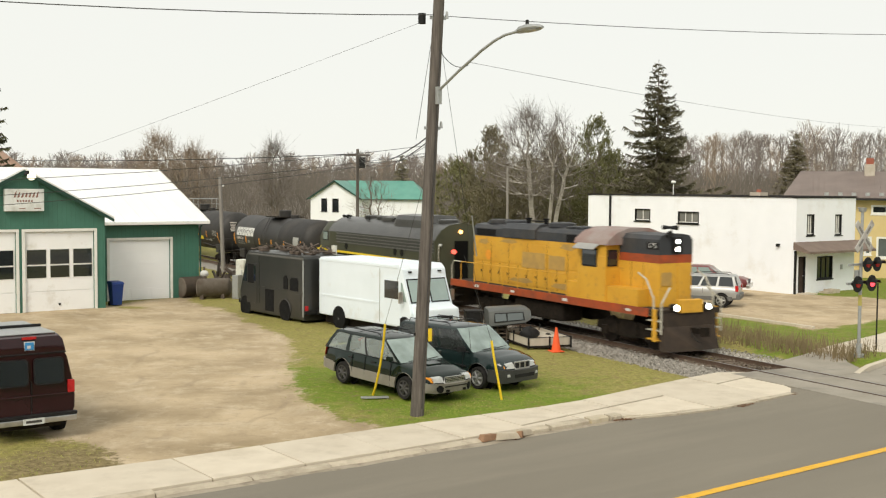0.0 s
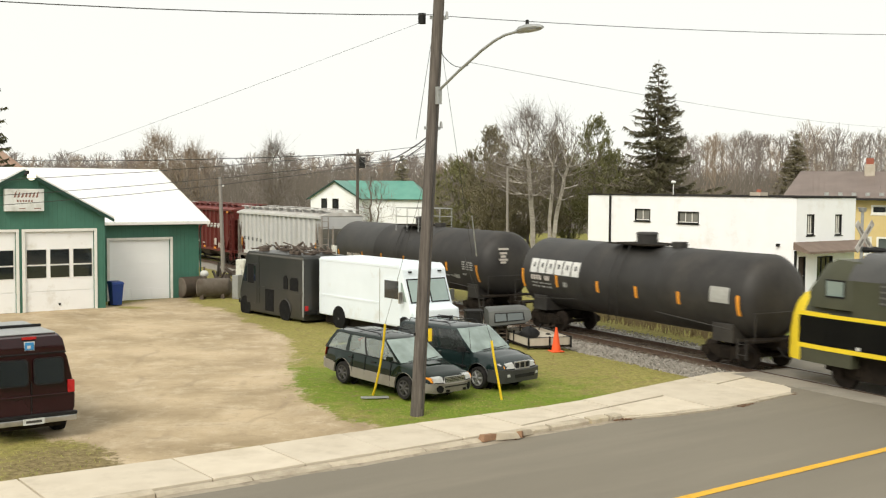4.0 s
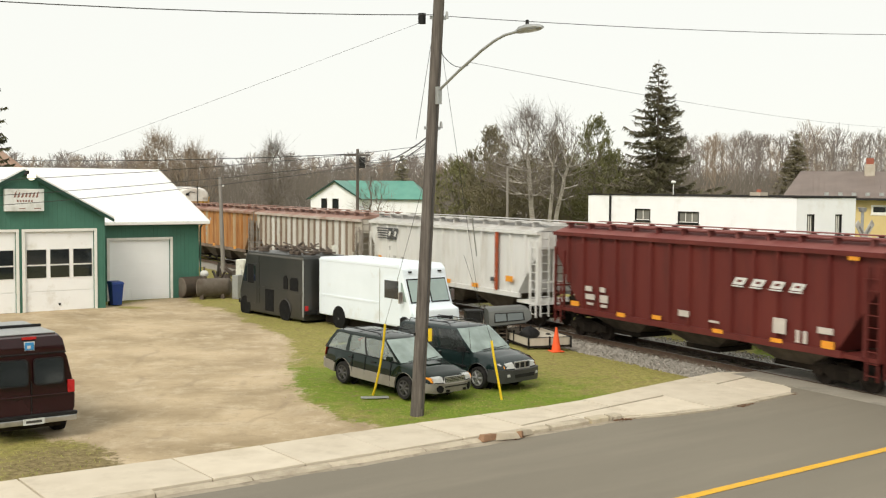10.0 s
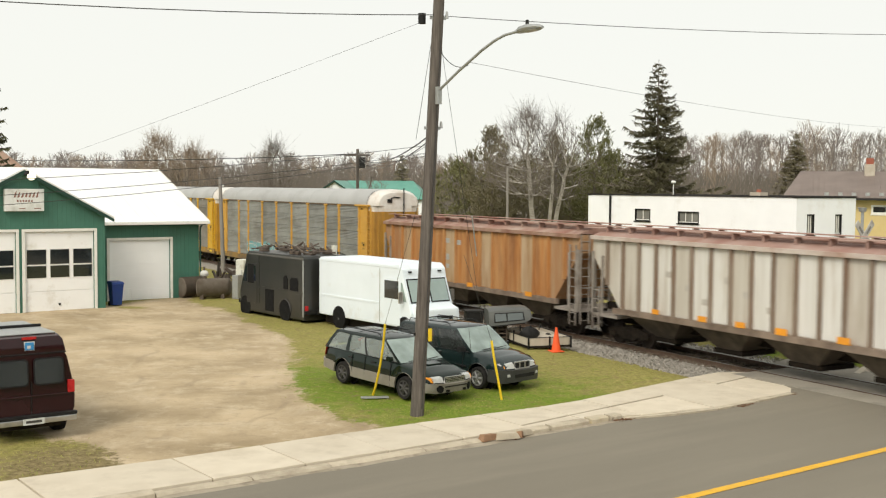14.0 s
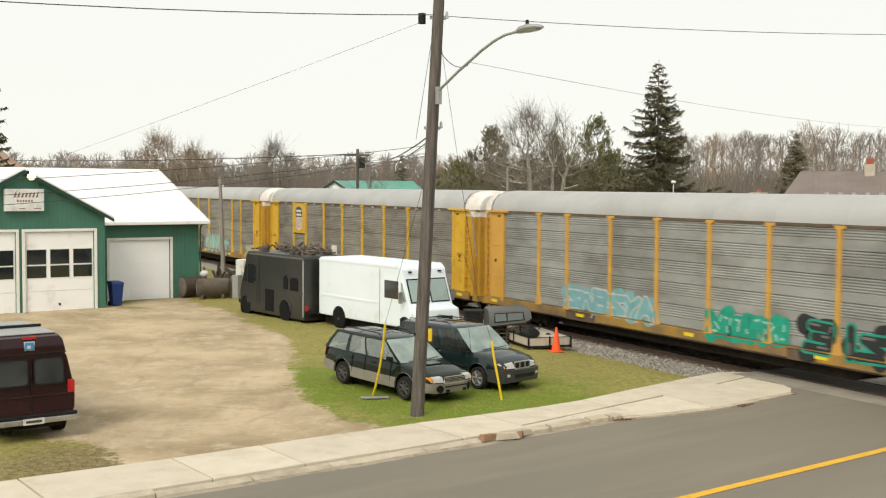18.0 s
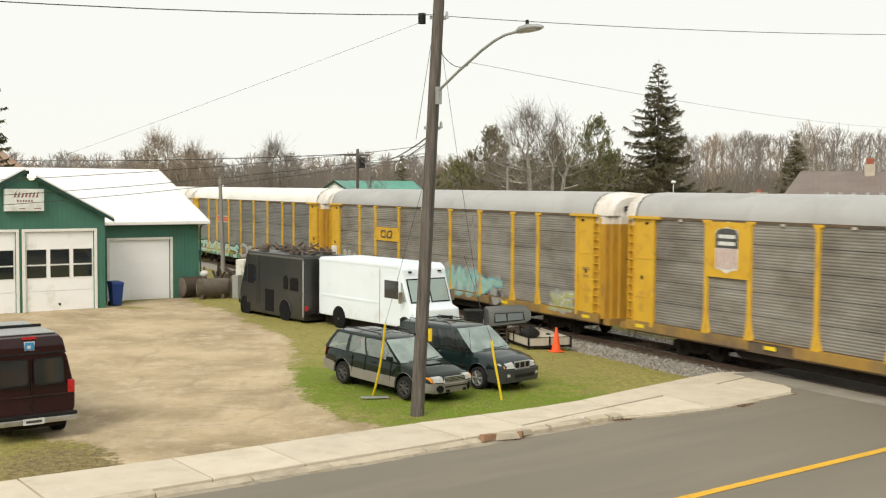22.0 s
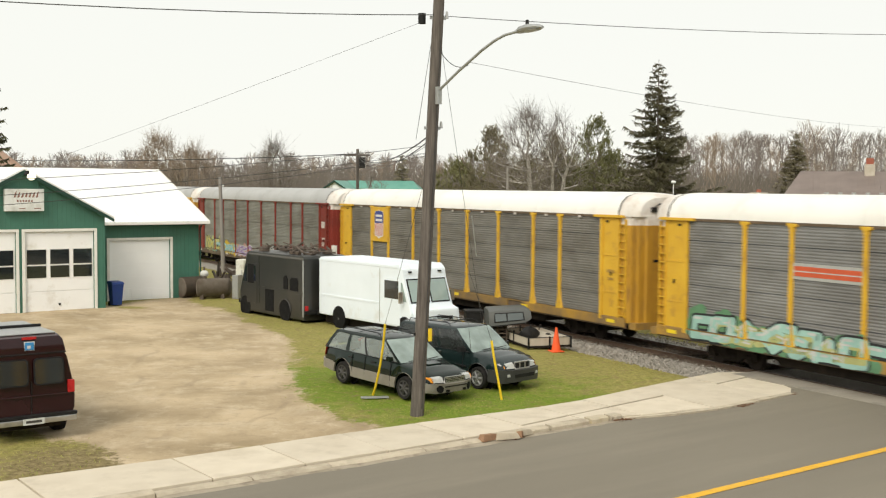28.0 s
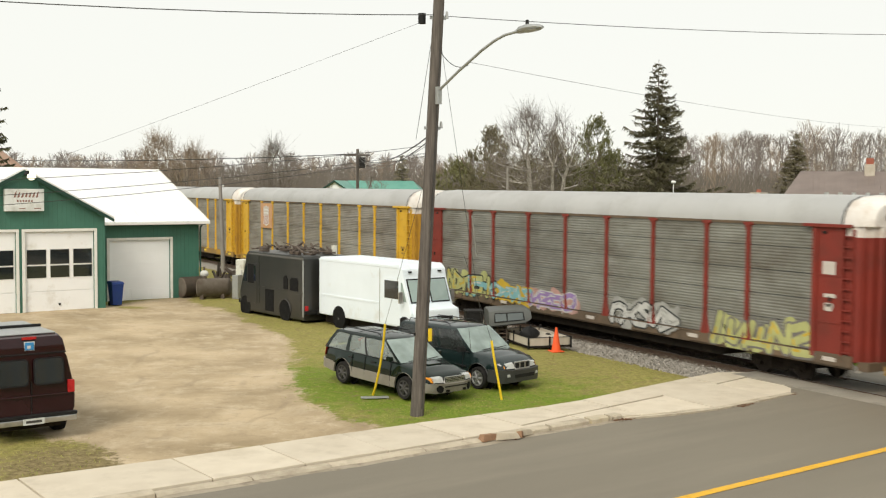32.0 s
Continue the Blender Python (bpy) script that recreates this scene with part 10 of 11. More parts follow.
# ---- poles, wires, signals, small things ----
signal_red_on = glow("lit_red_signal", (1.0, 0.06, 0.08), 2.2)
tank_rust = mat("rusty_steel_tank", (0.17, 0.15, 0.125), (0.11, 0.085, 0.065), scale=2, rough=0.85, bump=0.3, dirt=(0.1, 0.065, 0.045), dscale=1.5)
drum_rust = mat("brown_rusty_drum", (0.05, 0.04, 0.03), (0.08, 0.06, 0.045), scale=2, rough=0.85, dirt=(0.06, 0.05, 0.03), dscale=1.5)
scrap_mat = mat("rusty_scrap", (0.09, 0.07, 0.055), (0.15, 0.12, 0.1), scale=5, rough=0.85, metal=0.2)
fridge_mat = mat("old_cream_enamel", (0.74, 0.74, 0.66), (0.67, 0.67, 0.6), scale=2, rough=0.5, dirt=(0.4, 0.35, 0.25), dscale=2)


def sagging(a, b, sag, n=14):
    a, b = Vector(a), Vector(b)
    return [a.lerp(b, i / n) - Vector((0, 0, 4 * sag * (i / n) * (1 - i / n))) for i in range(n + 1)]


def cable(name, a, b, sag, r, label, n=14):
    ob = part(name, Shape().path(sagging(a, b, sag, n), r, 5), wire_mat)
    return tagged(ob, label, "cable", "overhead cables")


def build_utility_pole():
    base, top = Vector((-0.67, 29.59, -0.1)), Vector((-0.02, 29.65, 14.0))

    def at(z):
        return base.lerp(top, (z + 0.1) / 14.1)
    p = thing("utility_pole", "tall weathered wooden utility pole leaning slightly", "utility pole")
    rings = []
    for i in range(15):
        z = -0.1 + 14.1 * i / 14
        c, r = at(z), 0.185 - 0.05 * i / 14
        rings.append([(c.x + math.cos(6.28319 * j / 14) * r, c.y + math.sin(6.28319 * j / 14) * r, z) for j in range(14)])
    part("shaft", Shape().loft(rings), pole_wood, p, smooth=True)
    part("yellow_marker", Shape().box(-0.04, -0.2, 0, 0.06, -0.165, 0.34), yellow_plastic, p, at=Matrix.Translation(at(2.02)) @ pose(0.13, 0.03, 0, 0, 0, 35))
    part("ground_wire", Shape().path([at(0.2) + Vector((0.12, -0.15, 0)), at(6) + Vector((0.11, -0.14, 0)), at(10) + Vector((0.1, -0.13, 0))], 0.012, 5), wire_mat, p)
    for z in (2.2, 7.7, 10.6, 12.2):
        part("hardware", Shape().box(-0.22, -0.03, -0.04, 0.22, 0.03, 0.04).rod((0.25, 0, 0), (0.25, 0, 0.18), 0.05, 0.03, 8), galvanised if z > 3 else black_trim, p, at=Matrix.Translation(at(z)) @ pose(0, 0, 0, 0, 0, 20))
    tr = part("splice_box", Shape().rod((0, 0, -0.12), (0, 0, 0.15), 0.1, 0.1, 10), black_trim, p, at=Matrix.Translation(at(10.55) + Vector((-0.42, -0.1, 0))))
    # lamp arm over the road
    a = Vector((0.599, -0.8007, 0))
    c = at(8.62)
    arm = [c + a * 0.1, c + a * 1.0 + Vector((0, 0, 0.47)), c + a * 2.0 + Vector((0, 0, 0.94)), c + a * 2.5 + Vector((0, 0, 1.13)), c + a * 2.9 + Vector((0, 0, 1.23)), c + a * 3.45 + Vector((0, 0, 1.27))]
    lamp = thing("street_lamp", "grey cobra-head street lamp on a curved arm", "street lamp")
    part("arm", Shape().path(arm, 0.036, 8), galvanised, lamp, smooth=True)
    part("bracket", Shape().box(-0.1, -0.06, -0.3, 0.1, 0.06, 0.16), galvanised, lamp, at=Matrix.Translation(c + a * 0.17) @ pose(0, 0, 0, 0, 0, -53.2))
    h = Matrix.Translation(arm[-1]) @ pose(0, 0, 0, 0, -2, -53.2)
    part("lamp_head", Shape().loft([[(x, math.cos(6.28319 * j / 12) * w, z + math.sin(6.28319 * j / 12) * t) for j in range(12)] for x, w, z, t in ((-0.1, 0.05, 0, 0.05), (0.05, 0.12, 0.02, 0.09), (0.35, 0.17, 0.02, 0.1), (0.7, 0.14, 0.0, 0.06), (0.82, 0.05, -0.02, 0.03))]), galvanised, lamp, smooth=True, at=h)
    part("lens", Shape().loft([[(x, math.cos(6.28319 * j / 12) * w, -0.05 + math.sin(6.28319 * j / 12) * 0.03) for j in range(12)] for x, w in ((0.25, 0.1), (0.45, 0.14), (0.68, 0.09))]), lens_clear, lamp, at=h)
    part("photocell", Shape().rod((0.28, 0, 0.12), (0.28, 0, 0.22), 0.045, 0.04, 10), black_trim, lamp, at=h)
    # overhead lines
    cable("power_cable", at(10.68), (-32.7, 5.6, 10.5), 0.95, 0.012, "black overhead power cable along the road", 20)
    cable("power_cable", at(10.66), (31.5, 49.6, 13.45), 0.42, 0.01, "black overhead power cable along the road", 20)
    cable("service_drop", at(10.5) + Vector((-0.4, 0, 0)), (-20.1, 52.8, 6.75), 0.05, 0.0045, "thin service cable to a green garage", 16)
    cable("service_drop", c + a * 1.45 + Vector((0, 0, 0.7)), (31.5, 78, 10.5), 0.3, 0.0055, "thin service cable to a yellow house", 16)
    cable("lamp_lead", at(9.9), c + a * 1.45 + Vector((0, 0, 0.62)), 0.25, 0.01, "slack black lead from pole to lamp arm", 8)
    cable("guy_wire", at(10.4) + Vector((-0.1, 0.1, 0)), (-0.75, 30.0, 7.4), 0.0, 0.007, "thin slack guy wire beside a pole", 4)
    cable("guy_wire", at(10.0) + Vector((0.1, 0, 0)), (1.2, 33.4, 2.0), 0.0, 0.006, "thin guy wire slanting from a pole", 4)
    cable("guy_wire", (-1.64, 31.6, 2.2), at(6.9), 0.0, 0.006, "thin guy wire slanting from a pole", 4)
    cable("guy_wire", (1.42, 31.86, 1.72), (0.6, 31.5, 4.2), 0.0, 0.006, "thin guy wire slanting from a pole", 4)
    part_ = part("guy_guard", Shape().rod((0.84, 32.5, 5.3), (1.0, 32.9, 4.1), 0.02, 0.02, 6), galvanised)
    tagged(part_, "grey sleeve on a guy wire", "guy guard")
    # telephone bundle to the pole beyond the yard
    far = Vector((-7.35, 95.0, 8.9))
    for z, s, r in ((7.55, 0.8, 0.022), (7.42, 0.95, 0.016), (7.3, 0.7, 0.01)):
        cable("telephone_cable", at(z), far + Vector((0, 0, z - 7.5)), s, r, "thick black telephone cable between poles", 16)
    for z, s in ((7.25, 1.3), (7.05, 1.45), (6.98, 1.62)):
        cable("telephone_cable", at(z), (-32.7, 5.6, z), s, 0.007, "thin telephone cable passing before the garage", 20)
    cable("telephone_cable", far, (-60.0, 120.0, 8.9), 0.5, 0.035, "thick black telephone cable between poles", 16)
    q = thing("utility_pole", "dark wooden utility pole with crossarm beyond the tracks", "utility pole")
    part("shaft", Shape().rod((-7.35, 95, -0.2), (-7.35, 95, 9.3), 0.16, 0.12, 10), pole_wood, q, smooth=True)
    part("crossarm", Shape().box(-8.4, 94.9, 8.7, -6.3, 95.1, 8.85), pole_wood, q)
    part("transformer", Shape().rod((-6.95, 94.85, 7.7), (-6.95, 94.85, 8.6), 0.26, 0.26, 12), black_trim, q)
    for x in (-8.2, -7.8, -6.9, -6.4):
        part("insulator", Shape().rod((x, 95, 8.85), (x, 95, 9.05), 0.05, 0.03, 8), galvanised, q)
    q = thing("old_pole", "short grey wooden pole beside the tracks", "pole")
    part("shaft", Shape().rod((-15.72, 79.3, -0.2), (-15.95, 79.3, 6.75), 0.16, 0.12, 10), pole_grey, q, smooth=True)
    part("insulator", Shape().ball((-15.7, 79.15, 6.1), 0.09, 8), mark_white, q)
    q = thing("old_pole", "thin grey wooden pole before a thicket", "pole")
    part("shaft", Shape().rod((5.8, 100, -0.2), (5.75, 100, 8.0), 0.13, 0.1, 8), pole_grey, q, smooth=True)


pole_grey = mat("silvered_pole_wood", (0.22, 0.2, 0.18), (0.29, 0.27, 0.25), scale=3, rough=0.95, bump=0.5, stretch=(5, 5, 0.5))


def guy_guard_yellow(pts):
    g = part("guy_guard", Shape().path(pts, 0.035, 8), yellow_plastic, smooth=True)
    return tagged(g, "bent yellow plastic guy wire guard in the grass", "guy guard", "guy wire guards")


def build_crossing_signal():
    b = (15.33, 40.6)
    m = pose(b[0], b[1], 0, 0, 0, 36.8)
    s = thing("crossing_signal", "railway crossing signal with crossbuck and red flashers", "crossing signal", at=m)
    part("base", Shape().rod((0, 0, 0), (0, 0, 0.12), 0.2, 0.2, 12).rod((0, 0, 0.12), (0, 0, 0.5), 0.12, 0.1, 10), galvanised, s)
    part("mast", Shape().rod((0, 0, 0.1), (0, 0, 5.35), 0.062, 0.055, 12), galvanised, s, smooth=True)
    part("mast_band", Shape().rod((0, 0, 1.9), (0, 0, 2.3), 0.068, 0.068, 12), sign_yellow_dull, s)
    for k in (-1, 1):
        bl = Shape().box(-0.72, -0.13, -0.125, 0.72, -0.1, 0.125)
        x = part("crossbuck_blade", bl, crossbuck_mat, s, at=pose(0, 0 if k < 0 else 0.02, 4.45, 0, k * 45, 0))
        for i in (-1, 1):
            part("word_bar", Shape().box(i * 0.32 - 0.18, -0.136, -0.05, i * 0.32 + 0.18, -0.131, 0.05), mark_grey, x)
    part("light_bar", Shape().box(-0.75, -0.04, 3.38, 0.75, 0.04, 3.46), galvanised, s)
    part("light_bar_lower", Shape().box(-0.7, 0.06, 2.68, 0.7, 0.14, 2.76), galvanised, s)
    for z, y, rr, xs in ((3.42, -0.2, 0.27, (0.12, 0.72)), (2.72, -0.16, 0.3, (-0.42, 0.48))):
        for i, x in enumerate(xs):
            d = part("flasher", Shape().disc((x, y, z), (0, 1, 0), rr, 0.03, 24).rod((x, y, z), (x, y + 0.2, z), 0.14, 0.1, 12), black_trim, s, at=Matrix.Identity(4))
            lit = z < 3 and i == 1
            part("lens", Shape().disc((x, y - 0.03, z), (0, 1, 0), 0.13 if z < 3 else 0.11, 0.03, 18), signal_red_on if lit else lens_red, d)
            part("hood", Shape().loft([[(x + math.cos(a) * 0.15, yy, z + math.sin(a) * 0.15) for a in [math.pi * (0.05 + 0.9 * j / 10) for j in range(11)]] for yy in (y - 0.28, y)], closed=False, caps=False), black_trim, d)
    part("junction_box", Shape().box(-0.12, 0.05, 2.9, 0.12, 0.2, 3.2), galvanised, s, bevel=0.02)
    part("bell", Shape().rod((0, 0, 5.35), (0, 0, 5.5), 0.12, 0.16, 12), galvanised, s)
    q = thing("marker_post", "thin dark marker post beside the pavement", "post")
    part("shaft", Shape().rod((16.6, 42.2, -0.1), (16.6, 42.2, 2.6), 0.03, 0.03, 8), black_trim, q)


sign_yellow_dull = mat("dull_yellow_tape", (0.5, 0.42, 0.1), (0.42, 0.37, 0.14), scale=5, rough=0.6)
crossbuck_mat = mat("weathered_crossbuck", (0.42, 0.4, 0.37), (0.52, 0.5, 0.47), scale=3, rough=0.7, dirt=(0.25, 0.22, 0.2), dscale=2)
mark_grey = mat("faded_black_letters", (0.15, 0.14, 0.13), (0.25, 0.24, 0.22), scale=6, rough=0.7, bump=0)


def build_cone():
    c = thing("traffic_cone", "orange plastic traffic cone on the grass", "traffic cone", at=pose(4.27, 41.35, 0.0, 0, 0, 20))
    part("base", Shape().box(-0.24, -0.24, 0, 0.24, 0.24, 0.05), orange_plastic, c, bevel=0.02)
    part("body", Shape().rod((0, 0, 0.05), (0, 0, 0.88), 0.18, 0.045, 24), orange_plastic, c, smooth=True)
    part("collar", Shape().rod((0, 0, 0.88), (0, 0, 0.91), 0.05, 0.045, 16), orange_plastic, c)


def build_yard_things():
    b = thing("recycling_bin", "blue plastic wheeled recycling bin by a garage wall", "bin", at=pose(-16.6, 56.1, 0.0, 0, 0, 36.8) @ Matrix.Diagonal((0.66, 0.7, 0.92, 1)))
    part("tub", Shape().loft([[(-0.34, -0.4, 0.05), (0.34, -0.4, 0.05), (0.34, 0.34, 0.05), (-0.34, 0.34, 0.05)], [(-0.46, -0.5, 1.2), (0.46, -0.5, 1.2), (0.46, 0.46, 1.2), (-0.46, 0.46, 1.2)]]), blue_plastic, b, bevel=0.03)
    part("lid", Shape().loft([[(-0.5, -0.56, 1.2), (0.5, -0.56, 1.2), (0.5, 0.5, 1.2), (-0.5, 0.5, 1.2)], [(-0.44, -0.48, 1.32), (0.44, -0.48, 1.32), (0.44, 0.48, 1.36), (-0.44, 0.48, 1.36)]]), blue_plastic, b, bevel=0.02)
    part("handle", Shape().rod((-0.42, 0.53, 1.18), (0.42, 0.53, 1.18), 0.025, 0.025, 8), blue_plastic, b)
    for x in (-0.38, 0.38):
        part("wheel", Shape().disc((x, 0.36, 0.13), (1, 0, 0), 0.13, 0.06, 16), rubber, b)
    t = thing("fuel_tank", "rusty cylindrical steel tank lying in the weeds", "tank")
    a, e = Vector((-13.2, 59.5, 0.62)), Vector((-11.62, 60.55, 0.6))
    part("shell", Shape().loft([[tuple(a.lerp(e, q) + Vector((0, math.cos(6.28319 * j / 24) * r, math.sin(6.28319 * j / 24) * r))) for j in range(24)] for q, r in ((0, 0.36), (0.015, 0.46), (0.035, 0.49), (0.045, 0.51), (0.06, 0.49), (0.94, 0.49), (0.97, 0.46), (1.0, 0.36))]), tank_rust, t, smooth=True)
    part("cradle", Shape().box(-13.05, 59.35, -0.05, -12.85, 60.05, 0.26).box(-12.05, 60.0, -0.05, -11.85, 60.75, 0.26), scrap_mat, t)
    part("valve", Shape().rod((-12.85, 59.74, 1.05), (-12.85, 59.74, 1.22), 0.09, 0.07, 8), scrap_mat, t)
    d = thing("old_drum", "brown rusty tank end standing behind the weeds", "tank")
    part("shell", Shape().rod((-14.2, 60.1, 0.58), (-13.2, 61.05, 0.58), 0.56, 0.56, 24), drum_rust, d, smooth=True)
    part("end_plate", Shape().rod((-14.235, 60.067, 0.58), (-14.2, 60.1, 0.58), 0.5, 0.54, 24), tank_rust, d)
    g = thing("propane_cylinder", "white gas cylinder leaning on scrap", "cylinder")
    part("shell", Shape().ball((-13.05, 60.55, 1.3), 0.22, 12, (1.1, 1, 0.9)), mark_white, g, smooth=True)
    part("valve", Shape().rod((-13.05, 60.55, 1.48), (-13.05, 60.55, 1.68), 0.05, 0.05, 8).rod((-13.05, 60.55, 1.12), (-13.05, 60.55, 0.0), 0.14, 0.16, 10), scrap_mat, g)
    f = thing("old_fridge", "discarded cream enamel refrigerator", "refrigerator", at=pose(-11.1, 61.6, 0, 0, 0, -30) @ Matrix.Diagonal((0.8, 0.8, 0.97, 1)))
    part("body", Shape().box(-0.35, -0.3, 0.05, 0.35, 0.35, 2.1), fridge_mat, f, bevel=0.03)
    part("door", Shape().box(-0.35, -0.4, 0.1, 0.35, -0.353, 2.08), fridge_mat, f, bevel=0.02)
    part("handle", Shape().box(0.2, -0.44, 1.1, 0.24, -0.4, 1.5), chrome, f)
    f = thing("steel_cabinet", "grey steel cabinet standing in the weeds", "cabinet", at=pose(-11.15, 60.05, 0, 0, 0, -20) @ Matrix.Diagonal((0.62, 0.8, 0.95, 1)))
    part("body", Shape().box(-0.3, -0.3, 0, 0.3, 0.3, 1.35), galvanised, f, bevel=0.02)
    part("door", Shape().box(-0.26, -0.32, 0.08, 0.26, -0.302, 1.3), galvanised, f, bevel=0.01)
    rnd = random.Random(12)
    s = Shape()
    for _ in range(36):
        x, y = rnd.uniform(-13.2, -11.2), rnd.uniform(61.6, 63.5)
        s.rod((x, y, rnd.uniform(0.2, 1.0)), (x + rnd.gauss(0, 0.7), y + rnd.gauss(0, 0.5), rnd.uniform(0.3, 1.7)), rnd.uniform(0.03, 0.12), None, 7)
    tagged(part("scrap_heap", s, scrap_mat), "heap of rusty pipes and scrap metal", "scrap", "", "stuff")
    # scrap on the black van's roof
    m = pose(-9.7, 53.6, 0.0, 0, 0, -52)
    s = Shape()
    for _ in range(60):
        x, y = rnd.uniform(0.9, 5.4), rnd.uniform(0.2, 2.0)
        z = 3.08 + rnd.random() * 0.25
        s.rod((x, y, z), (x + rnd.gauss(0, 0.6), y + rnd.gauss(0, 0.3), 3.1 + abs(rnd.gauss(0, 0.16))), rnd.uniform(0.012, 0.06), None, 6)
    for _ in range(9):
        x, y = rnd.uniform(0.9, 5.2), rnd.uniform(0.2, 1.8)
        s.box(x, y, 3.03, x + rnd.uniform(0.2, 0.8), y + rnd.uniform(0.1, 0.4), 3.1 + rnd.random() * 0.15)
    ob = tagged(part("scrap_heap", s, scrap_mat), "bent pipes and scrap metal on a van roof", "scrap", "", "stuff")
    ob.matrix_basis = m
    s = thing("wooden_stump", "pale upright board on a van roof", "board", at=m)
    part("board", Shape().box(5.0, 1.9, 3.0, 5.25, 2.05, 3.42), fridge_mat, s, bevel=0.02)
    rk = thing("rubbish_sack", "crumpled black plastic sack on a trailer deck", "sack", at=pose(3.35, 42.75, 0.34, 0, 0, 20))
    rings = []
    for q, z in ((0.85, 0.0), (1.0, 0.1), (0.93, 0.22), (0.7, 0.33), (0.3, 0.4)):
        rings.append([((0.42 * math.cos(a) * (1 + 0.16 * math.sin(3 * a + z * 9))) * q, (0.3 * math.sin(a) * (1 + 0.14 * math.cos(4 * a + z * 7))) * q, z * (1 + 0.12 * math.sin(2 * a))) for a in [6.28319 * j / 18 for j in range(18)]])
    part("sack", Shape().loft(rings), black_trim, rk, smooth=True)
    part("knot", Shape().rod((0.02, 0, 0.38), (0.1, 0.03, 0.47), 0.05, 0.02, 8), black_trim, rk)
    bx = thing("storage_box", "black plastic storage box on a pallet behind parked vans", "box", at=pose(0.95, 44.3, 0.0, 0, 0, 6) @ Matrix.Diagonal((1, 1, 0.9, 1)))
    part("body", Shape().loft([[(0.04, 0.04, 0.1), (0.66, 0.04, 0.1), (0.66, 0.7, 0.1), (0.04, 0.7, 0.1)], [(0.0, 0.0, 1.22), (0.7, 0.0, 1.22), (0.7, 0.74, 1.22), (0.0, 0.74, 1.22)]]), black_trim, bx, bevel=0.02)
    part("lid", Shape().box(-0.03, -0.03, 1.22, 0.73, 0.77, 1.32), black_trim, bx, bevel=0.025)
    part("base", Shape().box(0.0, 0.0, 0.0, 0.7, 0.1, 0.1).box(0.0, 0.6, 0.0, 0.7, 0.7, 0.1), tie_wood, bx)
    pl = thing("metal_plate", "flat grey metal plate lying on the grass", "plate", at=pose(-1.9, 31.9, 0.02, 0, 0, 10))
    part("sheet", Shape().box(-0.45, -0.12, 0, 0.35, 0.12, 0.03), galvanised, pl, bevel=0.005)
    # timber edging of the lot beyond the track
    e = part("timber_edging", Shape().slab([(13.35, 53.5, 0.0), (16.3, 48.6, 0.0), (16.45, 48.75, 0.0), (13.5, 53.65, 0.0)], 0.12), concrete)
    tagged(e, "pale concrete edging of a gravel lot", "edging")


build_utility_pole()
build_crossing_signal()
build_cone()
build_yard_things()
guy_guard_yellow([(-2.03, 32.4, 0.0), (-1.93, 32.2, 0.35), (-1.8, 32.0, 0.95), (-1.7, 31.8, 1.6), (-1.64, 31.6, 2.2)])
guy_guard_yellow([(1.73, 31.8, 0.0), (1.62, 31.82, 0.6), (1.5, 31.84, 1.2), (1.42, 31.86, 1.72)])


# ---- trees ----
# Lightened: haze over the far woods is put into these twig colours.
twig_mat = mat("bare_twigs_grey_brown", (0.18, 0.155, 0.135), (0.25, 0.222, 0.2), scale=0.3, rough=0.95, bump=0)
twig_tan = mat("budding_twigs_tan", (0.25, 0.195, 0.145), (0.31, 0.25, 0.19), scale=0.3, rough=0.95, bump=0)
brush_mat = mat("undergrowth_brown", (0.125, 0.108, 0.09), (0.17, 0.15, 0.128), scale=0.25, rough=0.95, bump=0)
needle_mat = mat("spruce_needles", (0.06, 0.064, 0.03), (0.1, 0.098, 0.05), scale=0.6, rough=0.9, bump=0)
needle_spruce = mat("tall_spruce_needles", (0.098, 0.092, 0.052), (0.15, 0.135, 0.082), scale=0.5, rough=0.9, bump=0)
needle_grey = mat("dull_conifer_needles", (0.17, 0.15, 0.092), (0.22, 0.195, 0.125), scale=0.6, rough=0.9, bump=0)
needle_light = mat("pine_needles", (0.145, 0.145, 0.06), (0.2, 0.195, 0.09), scale=0.6, rough=0.9, bump=0)


class Fast:
    """Plain triangles and thin three-sided sticks, gathered quickly."""

    def __init__(self):
        self.v, self.f = [], []

    def stick(self, a, b, r0, r1):
        k = len(self.v)
        dx, dy, dz = b[0] - a[0], b[1] - a[1], b[2] - a[2]
        ux, uy = (1.0, 0.0) if abs(dz) > abs(dx) else (0.0, 1.0)
        for p, r in ((a, r0), (b, r1)):
            self.v += [(p[0] + r, p[1], p[2] + (0 if abs(dz) > abs(dx) else r)), (p[0] - r * 0.5, p[1] + r * 0.87, p[2] - (0 if abs(dz) > abs(dx) else r * 0.5)), (p[0] - r * 0.5, p[1] - r * 0.87, p[2] - (0 if abs(dz) > abs(dx) else r * 0.5))]
        self.f += [(k, k + 1, k + 4, k + 3), (k + 1, k + 2, k + 5, k + 4), (k + 2, k, k + 3, k + 5)]

    def blade(self, a, b, w):
        k = len(self.v)
        self.v += [(a[0] - w, a[1] - w * 0.5, a[2]), (a[0] + w, a[1] + w * 0.5, a[2]), b]
        self.f.append((k, k + 1, k + 2))

    def mesh(self, name, material):
        me = bpy.data.meshes.new(name)
        me.from_pydata(self.v, [], self.f)
        me.materials.append(material)
        return me


